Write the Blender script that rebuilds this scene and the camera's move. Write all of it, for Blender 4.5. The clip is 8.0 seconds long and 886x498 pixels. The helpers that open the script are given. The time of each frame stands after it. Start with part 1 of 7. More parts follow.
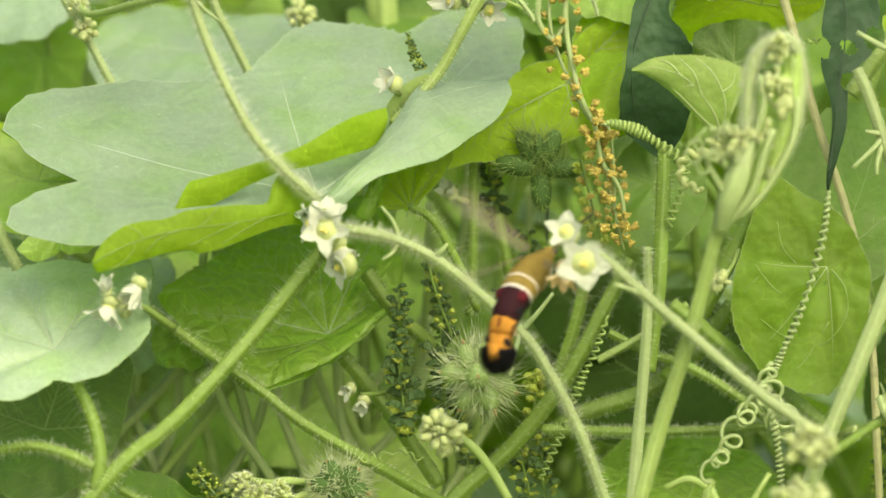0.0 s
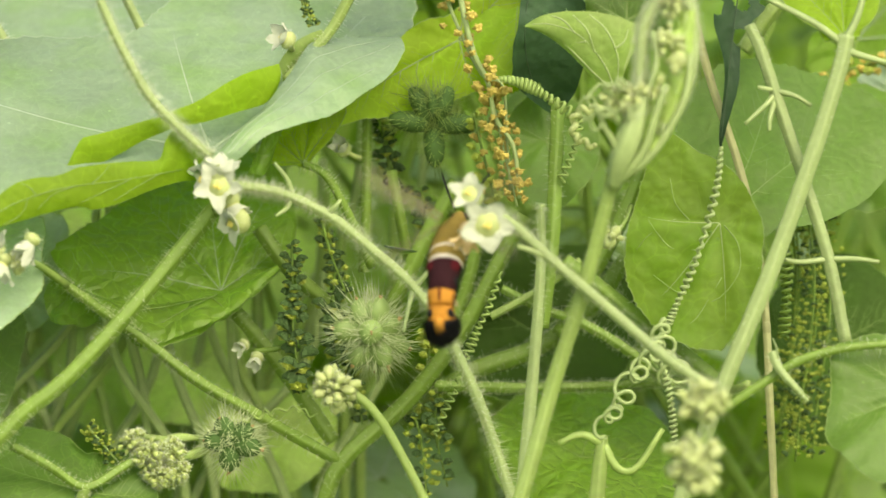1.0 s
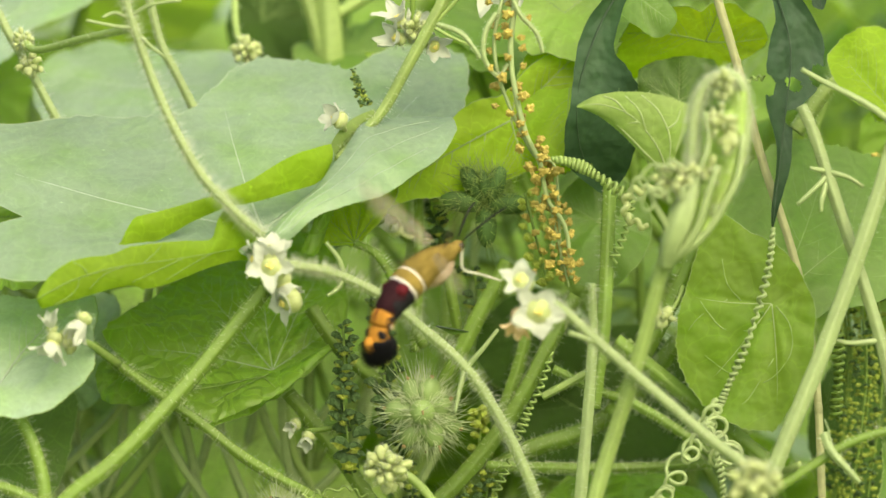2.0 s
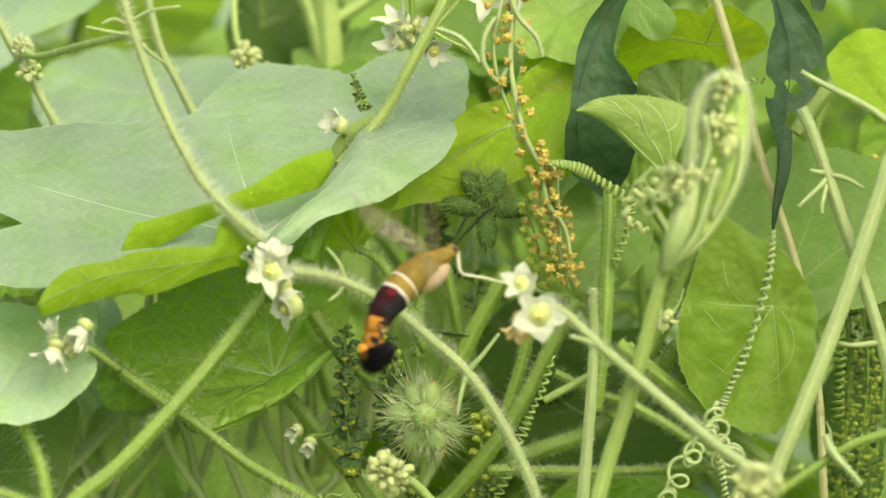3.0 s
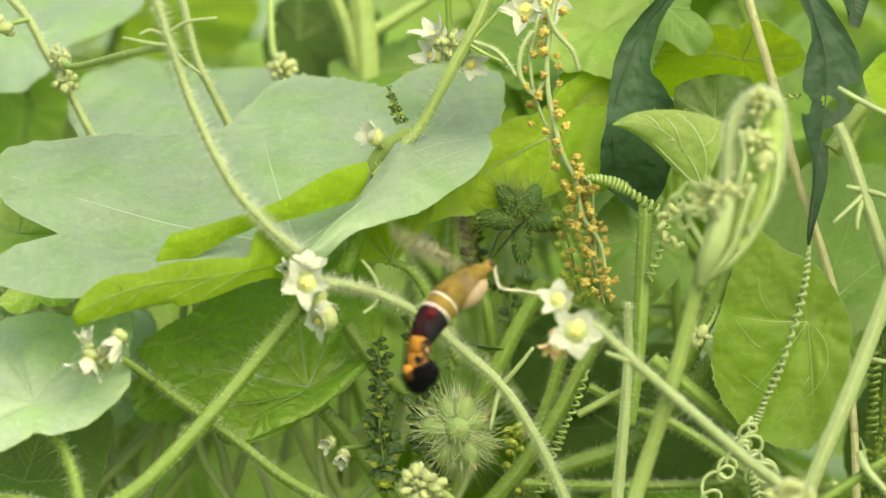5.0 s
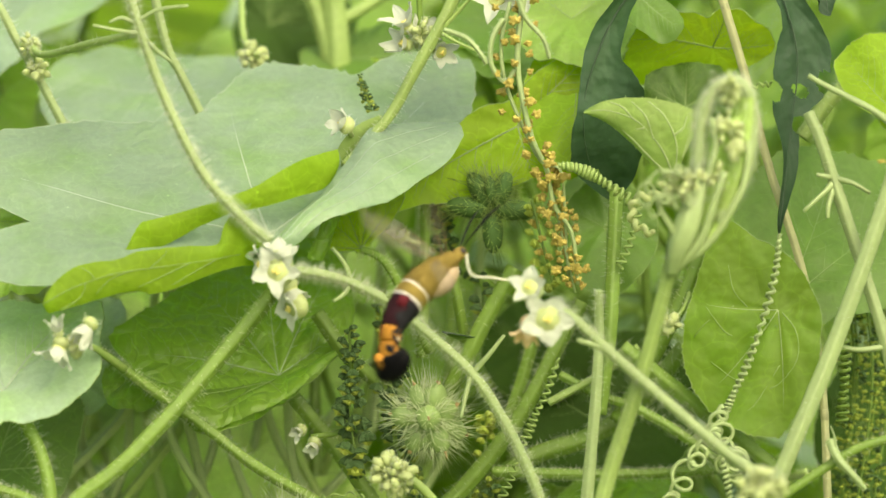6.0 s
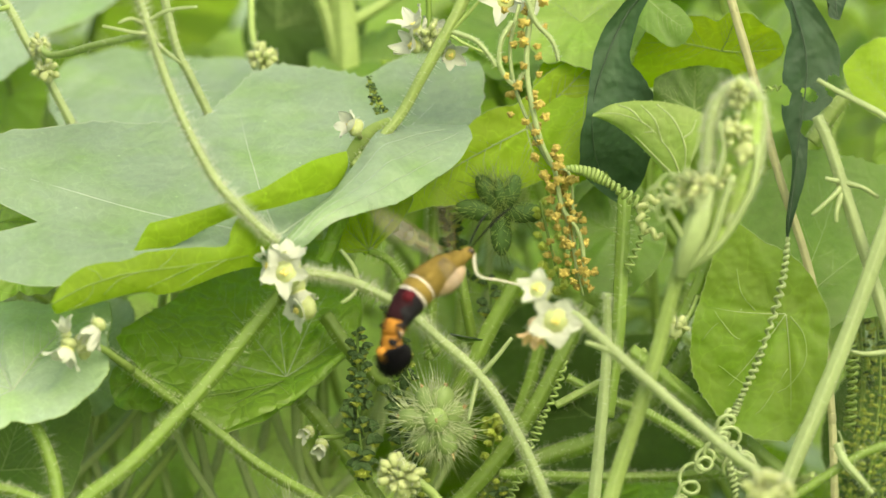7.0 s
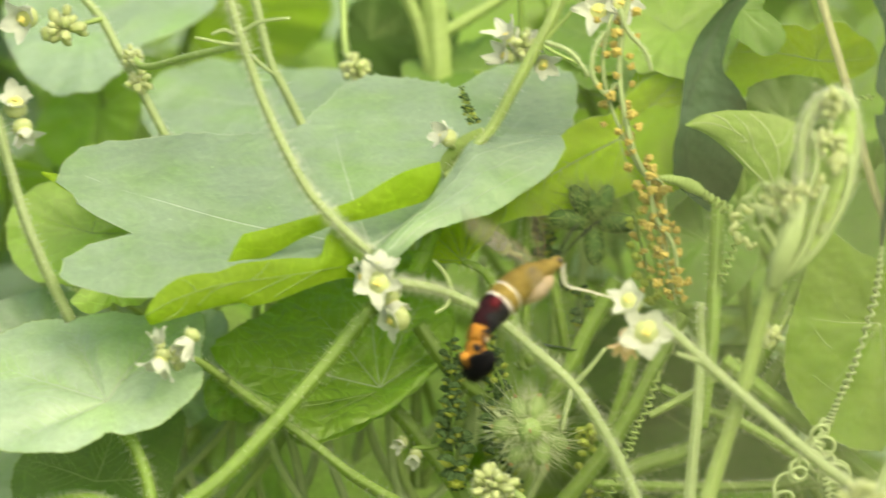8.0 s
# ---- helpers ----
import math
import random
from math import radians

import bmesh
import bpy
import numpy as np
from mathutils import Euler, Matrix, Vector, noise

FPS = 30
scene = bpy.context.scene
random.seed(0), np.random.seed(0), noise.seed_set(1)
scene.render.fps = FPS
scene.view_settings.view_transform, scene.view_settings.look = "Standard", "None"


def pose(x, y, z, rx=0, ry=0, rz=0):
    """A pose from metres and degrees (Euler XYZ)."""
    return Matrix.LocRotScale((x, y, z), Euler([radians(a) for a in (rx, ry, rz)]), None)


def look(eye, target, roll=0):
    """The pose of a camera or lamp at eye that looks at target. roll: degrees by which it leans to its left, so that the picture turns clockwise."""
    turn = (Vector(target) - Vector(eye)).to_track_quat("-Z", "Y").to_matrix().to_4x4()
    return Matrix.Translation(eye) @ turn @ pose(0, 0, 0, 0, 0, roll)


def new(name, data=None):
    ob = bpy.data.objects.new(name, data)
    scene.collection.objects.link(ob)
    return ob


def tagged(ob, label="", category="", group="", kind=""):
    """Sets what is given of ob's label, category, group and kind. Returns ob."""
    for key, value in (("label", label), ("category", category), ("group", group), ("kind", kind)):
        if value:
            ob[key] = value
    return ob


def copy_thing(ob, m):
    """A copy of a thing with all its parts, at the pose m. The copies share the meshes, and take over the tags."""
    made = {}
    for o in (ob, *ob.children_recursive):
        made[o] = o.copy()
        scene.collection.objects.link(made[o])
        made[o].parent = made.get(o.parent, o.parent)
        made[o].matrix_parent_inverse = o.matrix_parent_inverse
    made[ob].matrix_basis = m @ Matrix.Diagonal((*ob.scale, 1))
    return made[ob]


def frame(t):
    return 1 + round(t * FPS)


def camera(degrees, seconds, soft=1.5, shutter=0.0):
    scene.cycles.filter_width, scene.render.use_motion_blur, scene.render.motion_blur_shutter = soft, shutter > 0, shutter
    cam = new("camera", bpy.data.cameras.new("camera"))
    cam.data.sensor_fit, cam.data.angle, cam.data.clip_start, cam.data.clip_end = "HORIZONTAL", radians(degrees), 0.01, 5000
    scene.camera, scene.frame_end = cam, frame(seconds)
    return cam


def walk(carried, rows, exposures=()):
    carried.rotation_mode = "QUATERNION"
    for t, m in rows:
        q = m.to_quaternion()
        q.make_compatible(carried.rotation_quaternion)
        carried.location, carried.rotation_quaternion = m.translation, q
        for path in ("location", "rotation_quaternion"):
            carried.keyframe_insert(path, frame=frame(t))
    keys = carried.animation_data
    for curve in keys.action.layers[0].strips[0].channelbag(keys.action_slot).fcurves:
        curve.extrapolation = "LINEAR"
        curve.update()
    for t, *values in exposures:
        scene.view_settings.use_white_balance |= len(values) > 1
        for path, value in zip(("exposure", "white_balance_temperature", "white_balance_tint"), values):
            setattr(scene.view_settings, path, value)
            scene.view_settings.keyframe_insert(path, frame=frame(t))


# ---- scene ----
# A stand of climbing cucumber vine and ragweed, with a hawk moth hovering at the flowers.

# camera: a long lens on a turning head, one place
EYE = (0.0000, -1.4854, 1.0088)
PATH = [
    (0.0, (-0.0030, -0.0025, 0.7822), -0.15),
    (0.1, (-0.0021, -0.0027, 0.7800), -0.03),
    (0.2, (0.0018, -0.0028, 0.7791), -0.08),
    (0.3, (0.0103, -0.0028, 0.7787), -0.02),
    (0.4, (0.0154, -0.0029, 0.7779), -0.13),
    (0.5, (0.0179, -0.0033, 0.7763), 0.03),
    (0.6, (0.0209, -0.0037, 0.7719), -0.04),
    (0.7, (0.0218, -0.0039, 0.7708), 0.13),
    (0.8, (0.0289, -0.0039, 0.7707), 0.15),
    (0.9, (0.0304, -0.0041, 0.7690), 0.10),
    (1.0, (0.0307, -0.0044, 0.7684), -0.01),
    (1.1, (0.0337, -0.0043, 0.7675), -0.13),
    (1.2, (0.0364, -0.0045, 0.7663), -0.03),
    (1.3, (0.0387, -0.0045, 0.7657), -0.07),
    (1.4, (0.0391, -0.0043, 0.7679), -0.35),
    (1.5, (0.0367, -0.0033, 0.7768), -0.51),
    (1.6, (0.0278, -0.0017, 0.7875), -1.00),
    (1.7, (0.0129, -0.0012, 0.7917), 0.09),
    (2.8, (0.0175, -0.0008, 0.7946), -0.41),
    (2.9, (0.0161, -0.0007, 0.7946), -0.42),
    (3.0, (0.0142, -0.0007, 0.7949), -0.30),
    (3.2, (0.0102, -0.0007, 0.7946), -0.17),
    (3.5, (0.0112, -0.0008, 0.7940), -0.08),
    (3.7, (0.0092, -0.0016, 0.7878), -0.27),
    (3.8, (0.0063, -0.0018, 0.7862), -0.34),
    (3.9, (0.0038, -0.0018, 0.7866), -0.41),
    (4.0, (0.0009, -0.0018, 0.7870), -0.44),
    (4.1, (0.0003, -0.0017, 0.7875), -0.22),
    (4.2, (-0.0001, -0.0013, 0.7901), -0.05),
    (4.3, (-0.0002, -0.0010, 0.7923), -0.03),
    (4.4, (-0.0004, -0.0006, 0.7956), 0.09),
    (4.5, (-0.0003, 0.0000, 0.8001), 0.20),
    (4.7, (0.0010, -0.0001, 0.7996), 0.05),
    (5.8, (0.0106, -0.0003, 0.7980), 0.30),
    (6.0, (0.0124, -0.0007, 0.7953), 0.14),
    (6.2, (0.0130, -0.0008, 0.7942), 0.33),
    (6.5, (0.0081, -0.0007, 0.7947), 0.37),
    (6.7, (0.0075, -0.0003, 0.7976), 0.30),
    (7.0, (0.0098, -0.0006, 0.7960), 0.38),
    (7.2, (0.0062, -0.0006, 0.7959), 0.54),
    (7.3, (0.0039, -0.0004, 0.7969), 0.50),
    (7.5, (0.0010, -0.0004, 0.7974), 0.40),
    (7.6, (0.0019, -0.0004, 0.7968), 0.36),
    (7.7, (0.0031, -0.0005, 0.7964), 0.31),
    (7.8, (0.0030, -0.0005, 0.7963), 0.11),
    (7.9, (-0.0087, -0.0005, 0.7967), -0.28),
    (8.0, (-0.0197, -0.0001, 0.7991), 0.06),
]

cam = camera(10.664, 8.0, soft=1.5, shutter=0.22)
cam.data.dof.use_dof = True
cam.data.dof.focus_distance = 1.519
cam.data.dof.aperture_fstop = 6.8
walk(cam, [(t, look(EYE, target, roll)) for t, target, roll in PATH], exposures=[(0.0, 0.24, 7500, -2), (8.0, 0.24, 7500, -2)])

# light: bright overcast sky
world = bpy.data.worlds.new("sky")
scene.world = world
world.use_nodes = True
wn = world.node_tree.nodes
sky = wn.new("ShaderNodeTexSky")
sky.sky_type = "NISHITA"
sky.sun_disc = False
sky.sun_elevation = radians(48)
sky.sun_rotation = radians(158)
sky.dust_density = 6.0
sky.air_density = 0.8
sky.ozone_density = 0.6
wn["Background"].inputs["Strength"].default_value = 0.25
world.node_tree.links.new(sky.outputs["Color"], wn["Background"].inputs["Color"])
sun_data = bpy.data.lights.new("sun", "SUN")
sun_data.energy = 1.9
sun_data.angle = radians(80)
sun_data.color = (1.0, 0.95, 0.82)
sun = new("sun", sun_data)
sun.matrix_world = look((0.7, -2.1, 3.7), (0, 0, 0.8))


# ---- materials ----
def material(name):
    m = bpy.data.materials.new(name)
    m.use_nodes = True
    return m, m.node_tree.nodes, m.node_tree.links


def leaf_material(name, top, through_colour, rough=0.42, share=0.4, cell=330.0, relief=0.2, lines=1.13):
    """A thin leaf: gloss and diffuse colour on top of light that comes through it."""
    m, n, l = material(name)
    bsdf, out = n["Principled BSDF"], n["Material Output"]
    co = n.new("ShaderNodeTexCoord")
    info = n.new("ShaderNodeObjectInfo")
    big = n.new("ShaderNodeTexNoise")
    big.inputs["Scale"].default_value = 28.0
    big.inputs["Detail"].default_value = 4.0
    fine = n.new("ShaderNodeTexNoise")
    fine.inputs["Scale"].default_value = 420.0
    fine.inputs["Detail"].default_value = 3.0
    warp = n.new("ShaderNodeTexNoise")
    warp.inputs["Scale"].default_value = 90.0
    net = n.new("ShaderNodeTexVoronoi")
    net.feature = "DISTANCE_TO_EDGE"
    net.inputs["Scale"].default_value = cell
    bend = n.new("ShaderNodeMixRGB")
    bend.inputs[0].default_value = 0.012
    for node in (big, fine, warp):
        l.new(co.outputs["Object"], node.inputs["Vector"])
    l.new(co.outputs["Object"], bend.inputs[1])
    l.new(warp.outputs["Color"], bend.inputs[2])
    l.new(bend.outputs[0], net.inputs["Vector"])
    edge = n.new("ShaderNodeMapRange")
    edge.inputs["From Max"].default_value = 0.32
    l.new(net.outputs["Distance"], edge.inputs["Value"])
    vary = n.new("ShaderNodeMapRange")
    vary.inputs["To Min"].default_value = 0.72
    vary.inputs["To Max"].default_value = 1.28
    l.new(big.outputs["Fac"], vary.inputs["Value"])
    grain = n.new("ShaderNodeMapRange")
    grain.inputs["To Min"].default_value = 0.85
    grain.inputs["To Max"].default_value = 1.15
    l.new(fine.outputs["Fac"], grain.inputs["Value"])
    netted = n.new("ShaderNodeMapRange")
    netted.interpolation_type = "SMOOTHSTEP"
    netted.inputs["From Max"].default_value = 0.045
    netted.inputs["To Min"].default_value = lines
    netted.inputs["To Max"].default_value = 1.0
    l.new(net.outputs["Distance"], netted.inputs["Value"])
    each = n.new("ShaderNodeMapRange")
    each.inputs["To Min"].default_value = 0.88
    each.inputs["To Max"].default_value = 1.12
    l.new(info.outputs["Random"], each.inputs["Value"])
    product = vary.outputs[0]
    for other in (grain, netted, each):
        mul = n.new("ShaderNodeMath")
        mul.operation = "MULTIPLY"
        l.new(product, mul.inputs[0])
        l.new(other.outputs[0], mul.inputs[1])
        product = mul.outputs[0]
    dots = n.new("ShaderNodeTexVoronoi")
    dots.inputs["Scale"].default_value = 105.0
    l.new(co.outputs["Object"], dots.inputs["Vector"])
    speck = n.new("ShaderNodeMapRange")
    speck.inputs["From Min"].default_value = 0.035
    speck.inputs["From Max"].default_value = 0.055
    speck.inputs["To Min"].default_value = 1.35
    speck.inputs["To Max"].default_value = 1.0
    l.new(dots.outputs["Distance"], speck.inputs["Value"])
    spotted = n.new("ShaderNodeMath")
    spotted.operation = "MULTIPLY"
    l.new(product, spotted.inputs[0])
    l.new(speck.outputs[0], spotted.inputs[1])
    product = spotted.outputs[0]
    cloud = n.new("ShaderNodeTexNoise")
    cloud.inputs["Scale"].default_value = 48.0
    cloud.inputs["Detail"].default_value = 3.0
    l.new(co.outputs["Object"], cloud.inputs["Vector"])
    tone = n.new("ShaderNodeMapRange")
    tone.inputs["From Min"].default_value = 0.45
    tone.inputs["From Max"].default_value = 0.75
    l.new(cloud.outputs["Fac"], tone.inputs["Value"])
    shades = []
    for colour in (top, through_colour):
        mix = n.new("ShaderNodeVectorMath")
        mix.operation = "SCALE"
        hue = n.new("ShaderNodeMixRGB")
        hue.inputs[1].default_value = (*colour, 1)
        hue.inputs[2].default_value = (colour[0] * 0.88, colour[1] * 1.0, colour[2] * 0.62, 1)
        l.new(tone.outputs[0], hue.inputs[0])
        l.new(hue.outputs[0], mix.inputs[0])
        l.new(product, mix.inputs["Scale"])
        shades.append(mix.outputs[0])
    l.new(shades[0], bsdf.inputs["Base Color"])
    bsdf.inputs["Roughness"].default_value = rough
    bump = n.new("ShaderNodeBump")
    bump.inputs["Strength"].default_value = relief
    bump.inputs["Distance"].default_value = 0.0006
    l.new(edge.outputs[0], bump.inputs["Height"])
    l.new(bump.outputs[0], bsdf.inputs["Normal"])
    swell = n.new("ShaderNodeTexNoise")
    swell.inputs["Scale"].default_value = 110.0
    swell.inputs["Detail"].default_value = 2.0
    l.new(co.outputs["Object"], swell.inputs["Vector"])
    quilt = n.new("ShaderNodeBump")
    quilt.inputs["Strength"].default_value = 0.75
    quilt.inputs["Distance"].default_value = 0.003
    l.new(swell.outputs["Fac"], quilt.inputs["Height"])
    l.new(quilt.outputs[0], bump.inputs["Normal"])
    lit = n.new("ShaderNodeBsdfTranslucent")
    l.new(shades[1], lit.inputs["Color"])
    both = n.new("ShaderNodeMixShader")
    both.inputs[0].default_value = share
    l.new(bsdf.outputs[0], both.inputs[1])
    l.new(lit.outputs[0], both.inputs[2])
    l.new(both.outputs[0], out.inputs["Surface"])
    return m


def soft_material(name, colour, rough=0.6, scale=300.0, spread=0.25, through_share=0.0, relief=0.2, gloss=0.5):
    """A plain plant or insect surface with grain at two scales, some light passing through."""
    m, n, l = material(name)
    bsdf, out = n["Principled BSDF"], n["Material Output"]
    co = n.new("ShaderNodeTexCoord")
    info = n.new("ShaderNodeObjectInfo")
    noises = []
    for s in (scale * 0.12, scale):
        t = n.new("ShaderNodeTexNoise")
        t.inputs["Scale"].default_value = s
        t.inputs["Detail"].default_value = 4.0
        l.new(co.outputs["Object"], t.inputs["Vector"])
        noises.append(t)
    add = n.new("ShaderNodeMath")
    add.operation = "ADD"
    l.new(noises[0].outputs["Fac"], add.inputs[0])
    l.new(noises[1].outputs["Fac"], add.inputs[1])
    more = n.new("ShaderNodeMath")
    more.operation = "MULTIPLY_ADD"
    l.new(info.outputs["Random"], more.inputs[0])
    more.inputs[1].default_value = 0.5
    l.new(add.outputs[0], more.inputs[2])
    rng = n.new("ShaderNodeMapRange")
    rng.inputs["From Min"].default_value = 0.5
    rng.inputs["From Max"].default_value = 2.0
    rng.inputs["To Min"].default_value = 1.0 - spread
    rng.inputs["To Max"].default_value = 1.0 + spread
    l.new(more.outputs[0], rng.inputs["Value"])
    mix = n.new("ShaderNodeVectorMath")
    mix.operation = "SCALE"
    mix.inputs[0].default_value = colour
    l.new(rng.outputs[0], mix.inputs["Scale"])
    l.new(mix.outputs[0], bsdf.inputs["Base Color"])
    bsdf.inputs["Roughness"].default_value = rough
    bsdf.inputs["Specular IOR Level"].default_value = gloss
    bump = n.new("ShaderNodeBump")
    bump.inputs["Strength"].default_value = relief
    bump.inputs["Distance"].default_value = 0.0004
    l.new(noises[1].outputs["Fac"], bump.inputs["Height"])
    l.new(bump.outputs[0], bsdf.inputs["Normal"])
    if through_share:
        lit = n.new("ShaderNodeBsdfTranslucent")
        l.new(mix.outputs[0], lit.inputs["Color"])
        both = n.new("ShaderNodeMixShader")
        both.inputs[0].default_value = through_share
        l.new(bsdf.outputs[0], both.inputs[1])
        l.new(lit.outputs[0], both.inputs[2])
        l.new(both.outputs[0], out.inputs["Surface"])
    return m


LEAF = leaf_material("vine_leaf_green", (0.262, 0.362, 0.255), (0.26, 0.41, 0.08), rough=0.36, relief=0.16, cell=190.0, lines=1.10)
# The same leaf green with a paler base colour.
LEAF_PALER = leaf_material("vine_leaf_paler", (0.30, 0.405, 0.29), (0.29, 0.44, 0.10), rough=0.36, relief=0.16, cell=190.0, lines=1.10)
LEAF_FRESH = leaf_material("vine_leaf_fresh", (0.20, 0.318, 0.024), (0.36, 0.535, 0.016), rough=0.6, share=0.45, relief=0.15, cell=150.0, lines=1.14)
# Brighter copy of the fresh leaf; transmitted light is raised in its colour.
LEAF_LIT = leaf_material("vine_leaf_painted_lit", (0.26, 0.38, 0.035), (0.44, 0.60, 0.02), rough=0.6, share=0.55, relief=0.15, cell=140.0, lines=1.14)
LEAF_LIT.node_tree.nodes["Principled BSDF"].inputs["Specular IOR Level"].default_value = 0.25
# Bright half of the folded leaf, its glow put into the colour.
LEAF_LOW = leaf_material("vine_leaf_smooth_lit", (0.155, 0.262, 0.024), (0.235, 0.385, 0.017), rough=0.6, share=0.45, relief=0.1, cell=110.0, lines=1.12)
LEAF_YOUNG = leaf_material("young_leaf_downy", (0.235, 0.325, 0.095), (0.25, 0.385, 0.05), rough=0.7, share=0.4, relief=0.1, cell=150.0, lines=1.15)
LEAF_DEEP = leaf_material("vine_leaf_deep", (0.168, 0.29, 0.036), (0.22, 0.39, 0.018), share=0.35, relief=1.0, cell=150.0, lines=1.22)
LEAF_MID = leaf_material("vine_leaf_mid", (0.115, 0.20, 0.046), (0.18, 0.31, 0.02), cell=170.0, lines=1.1)
LEAF_LANCE = leaf_material("ragweed_leaf_dark", (0.023, 0.058, 0.025), (0.02, 0.06, 0.015), rough=0.65, share=0.15, cell=170.0, relief=0.12)
LEAF_LANCE.node_tree.nodes["Principled BSDF"].inputs["Specular IOR Level"].default_value = 0.4
LEAF_MID.node_tree.nodes["Principled BSDF"].inputs["Specular IOR Level"].default_value = 0.3
# Mid leaf green dimmed in its base colour, mainly for low shaded leaves.
LEAF_DIM = leaf_material("vine_leaf_painted_dim", (0.088, 0.16, 0.032), (0.13, 0.24, 0.015), rough=0.6, cell=170.0, lines=1.3)
# Leaf green painted dark to fill shaded gaps between the leaves.
LEAF_SHADE = leaf_material("leaf_green_painted_shade", (0.05, 0.095, 0.02), (0.05, 0.11, 0.01), rough=0.8, share=0.3)
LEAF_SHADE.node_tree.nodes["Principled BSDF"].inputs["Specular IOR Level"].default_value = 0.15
LEAF_FRESH.node_tree.nodes["Principled BSDF"].inputs["Specular IOR Level"].default_value = 0.25
# Pale shoot leaf green, also used to brighten shaded leaves by colour.
LEAF_PALE = leaf_material("pale_leaf_brightened", (0.38, 0.53, 0.15), (0.38, 0.58, 0.06), rough=0.6, share=0.35, cell=150.0, lines=1.2)
LEAF_FAR = leaf_material("far_leaf_green", (0.255, 0.39, 0.09), (0.35, 0.53, 0.05), cell=120.0, share=0.5)
VEIN_GREEN = soft_material("vein_green", (0.24, 0.35, 0.10), 0.5, through_share=0.3)
# Dark bur green; for the hanging cluster the shade is in this colour.
BUR_DARK_SHADED = soft_material("bur_dark_shaded", (0.05, 0.10, 0.025), 0.7, 600.0, 0.4, gloss=0.2)
VEIN = soft_material("vein_pale", (0.35, 0.45, 0.29), 0.5, through_share=0.3)
VEIN_SOFT = soft_material("vein_soft", (0.32, 0.41, 0.17), 0.6, through_share=0.3)
MIDRIB = soft_material("midrib_dim", (0.02, 0.045, 0.02), 0.5)
STEM = soft_material("stem_green", (0.156, 0.255, 0.042), 0.5, 400.0, 0.38, through_share=0.25)
STEM_PALE = soft_material("stem_pale", (0.28, 0.39, 0.115), 0.5, 400.0, 0.34, through_share=0.25)
STEM_WHITE = soft_material("stem_whitish", (0.305, 0.395, 0.175), 0.5, 400.0, 0.3, through_share=0.25)
STEM_DRY = soft_material("stem_dry", (0.25, 0.26, 0.13), 0.7, 300.0, 0.45)
HAIR = soft_material("plant_hair", (0.80, 0.84, 0.70), 0.5, through_share=0.6)
PETAL = soft_material("petal_white", (0.51, 0.55, 0.45), 0.6, 200.0, 0.12, 0.35)
PETAL_OLD = soft_material("petal_old", (0.75, 0.58, 0.33), 0.6, 200.0, 0.2, 0.3)
ANTHER = soft_material("anther_yellow", (0.74, 0.65, 0.19), 0.6, 900.0, 0.25, 0.1)
THROAT = soft_material("flower_throat", (0.55, 0.60, 0.22), 0.5, 500.0, 0.2, 0.2)
BUD_GREEN = soft_material("bud_green", (0.46, 0.55, 0.20), 0.6, 700.0, 0.35, 0.4)
BUD = soft_material("bud_cream", (0.51, 0.585, 0.27), 0.6, 700.0, 0.3, 0.4)
HEAD_DARK = soft_material("ragweed_head_dark", (0.045, 0.082, 0.027), 0.7, 900.0, 0.5, gloss=0.15)
FLORET = soft_material("ragweed_floret_yellow", (0.27, 0.32, 0.045), 0.6, 900.0, 0.3, 0.1)
HEAD_GREEN = soft_material("ragweed_head_green", (0.25, 0.32, 0.04), 0.6, 900.0, 0.4, 0.1)
HEAD_DRY = soft_material("ragweed_head_dry", (0.40, 0.325, 0.075), 0.8, 900.0, 0.45, 0.1)
BUR_PALE = soft_material("bur_pale", (0.25, 0.36, 0.12), 0.5, 600.0, 0.25, 0.2)
# Spine colour lowered to paint the hanging cluster as shaded.
SPINE_SHADE = soft_material("bur_spine_painted_shade", (0.22, 0.31, 0.08), 0.5, 600.0, 0.2, 0.3)
BUR_GREEN = soft_material("bur_green", (0.13, 0.21, 0.06), 0.5, 600.0, 0.25, 0.1)
SPINE = soft_material("bur_spine", (0.50, 0.58, 0.34), 0.5, 600.0, 0.2, 0.3)
BUR_TIP = soft_material("bur_withered_tip", (0.36, 0.26, 0.12), 0.7, 900.0, 0.4)
# Unseen ground, coloured light enough to bounce light up into the tangle.
GROUND = soft_material("ground_grass", (0.15, 0.20, 0.06), 0.9, 60.0, 0.5)


# ---- tools for building ----
ORIGIN = {}
toward = (Vector(EYE) - Vector((0, 0, 0.8))).normalized()


def thing(name, label, category, at, group="", kind=""):
    ob = new(name)
    ob.empty_display_size = 0.01
    ob.location = at
    ORIGIN[ob] = Vector(at)
    return tagged(ob, label, category, group, kind)


def part(name, shape, mat, parent, label="", kind="", smooth=True):
    """One mesh object under a thing or under a part; shape holds world-space verts and faces."""
    verts, faces = shape
    o = ORIGIN[parent]
    me = bpy.data.meshes.new(name)
    me.from_pydata([tuple(Vector(v) - o) for v in verts], [], faces)
    me.materials.append(mat)
    me.polygons.foreach_set("use_smooth", [smooth] * len(me.polygons))
    me.update()
    ob = new(name, me)
    ob.parent = parent
    ORIGIN[ob] = o
    if label:
        ob["label"] = label
    if kind:
        ob["kind"] = kind
    return ob


def join(*shapes):
    verts, faces = [], []
    for v, f in shapes:
        k = len(verts)
        verts.extend(v)
        faces.extend(tuple(i + k for i in q) for q in f)
    return verts, faces


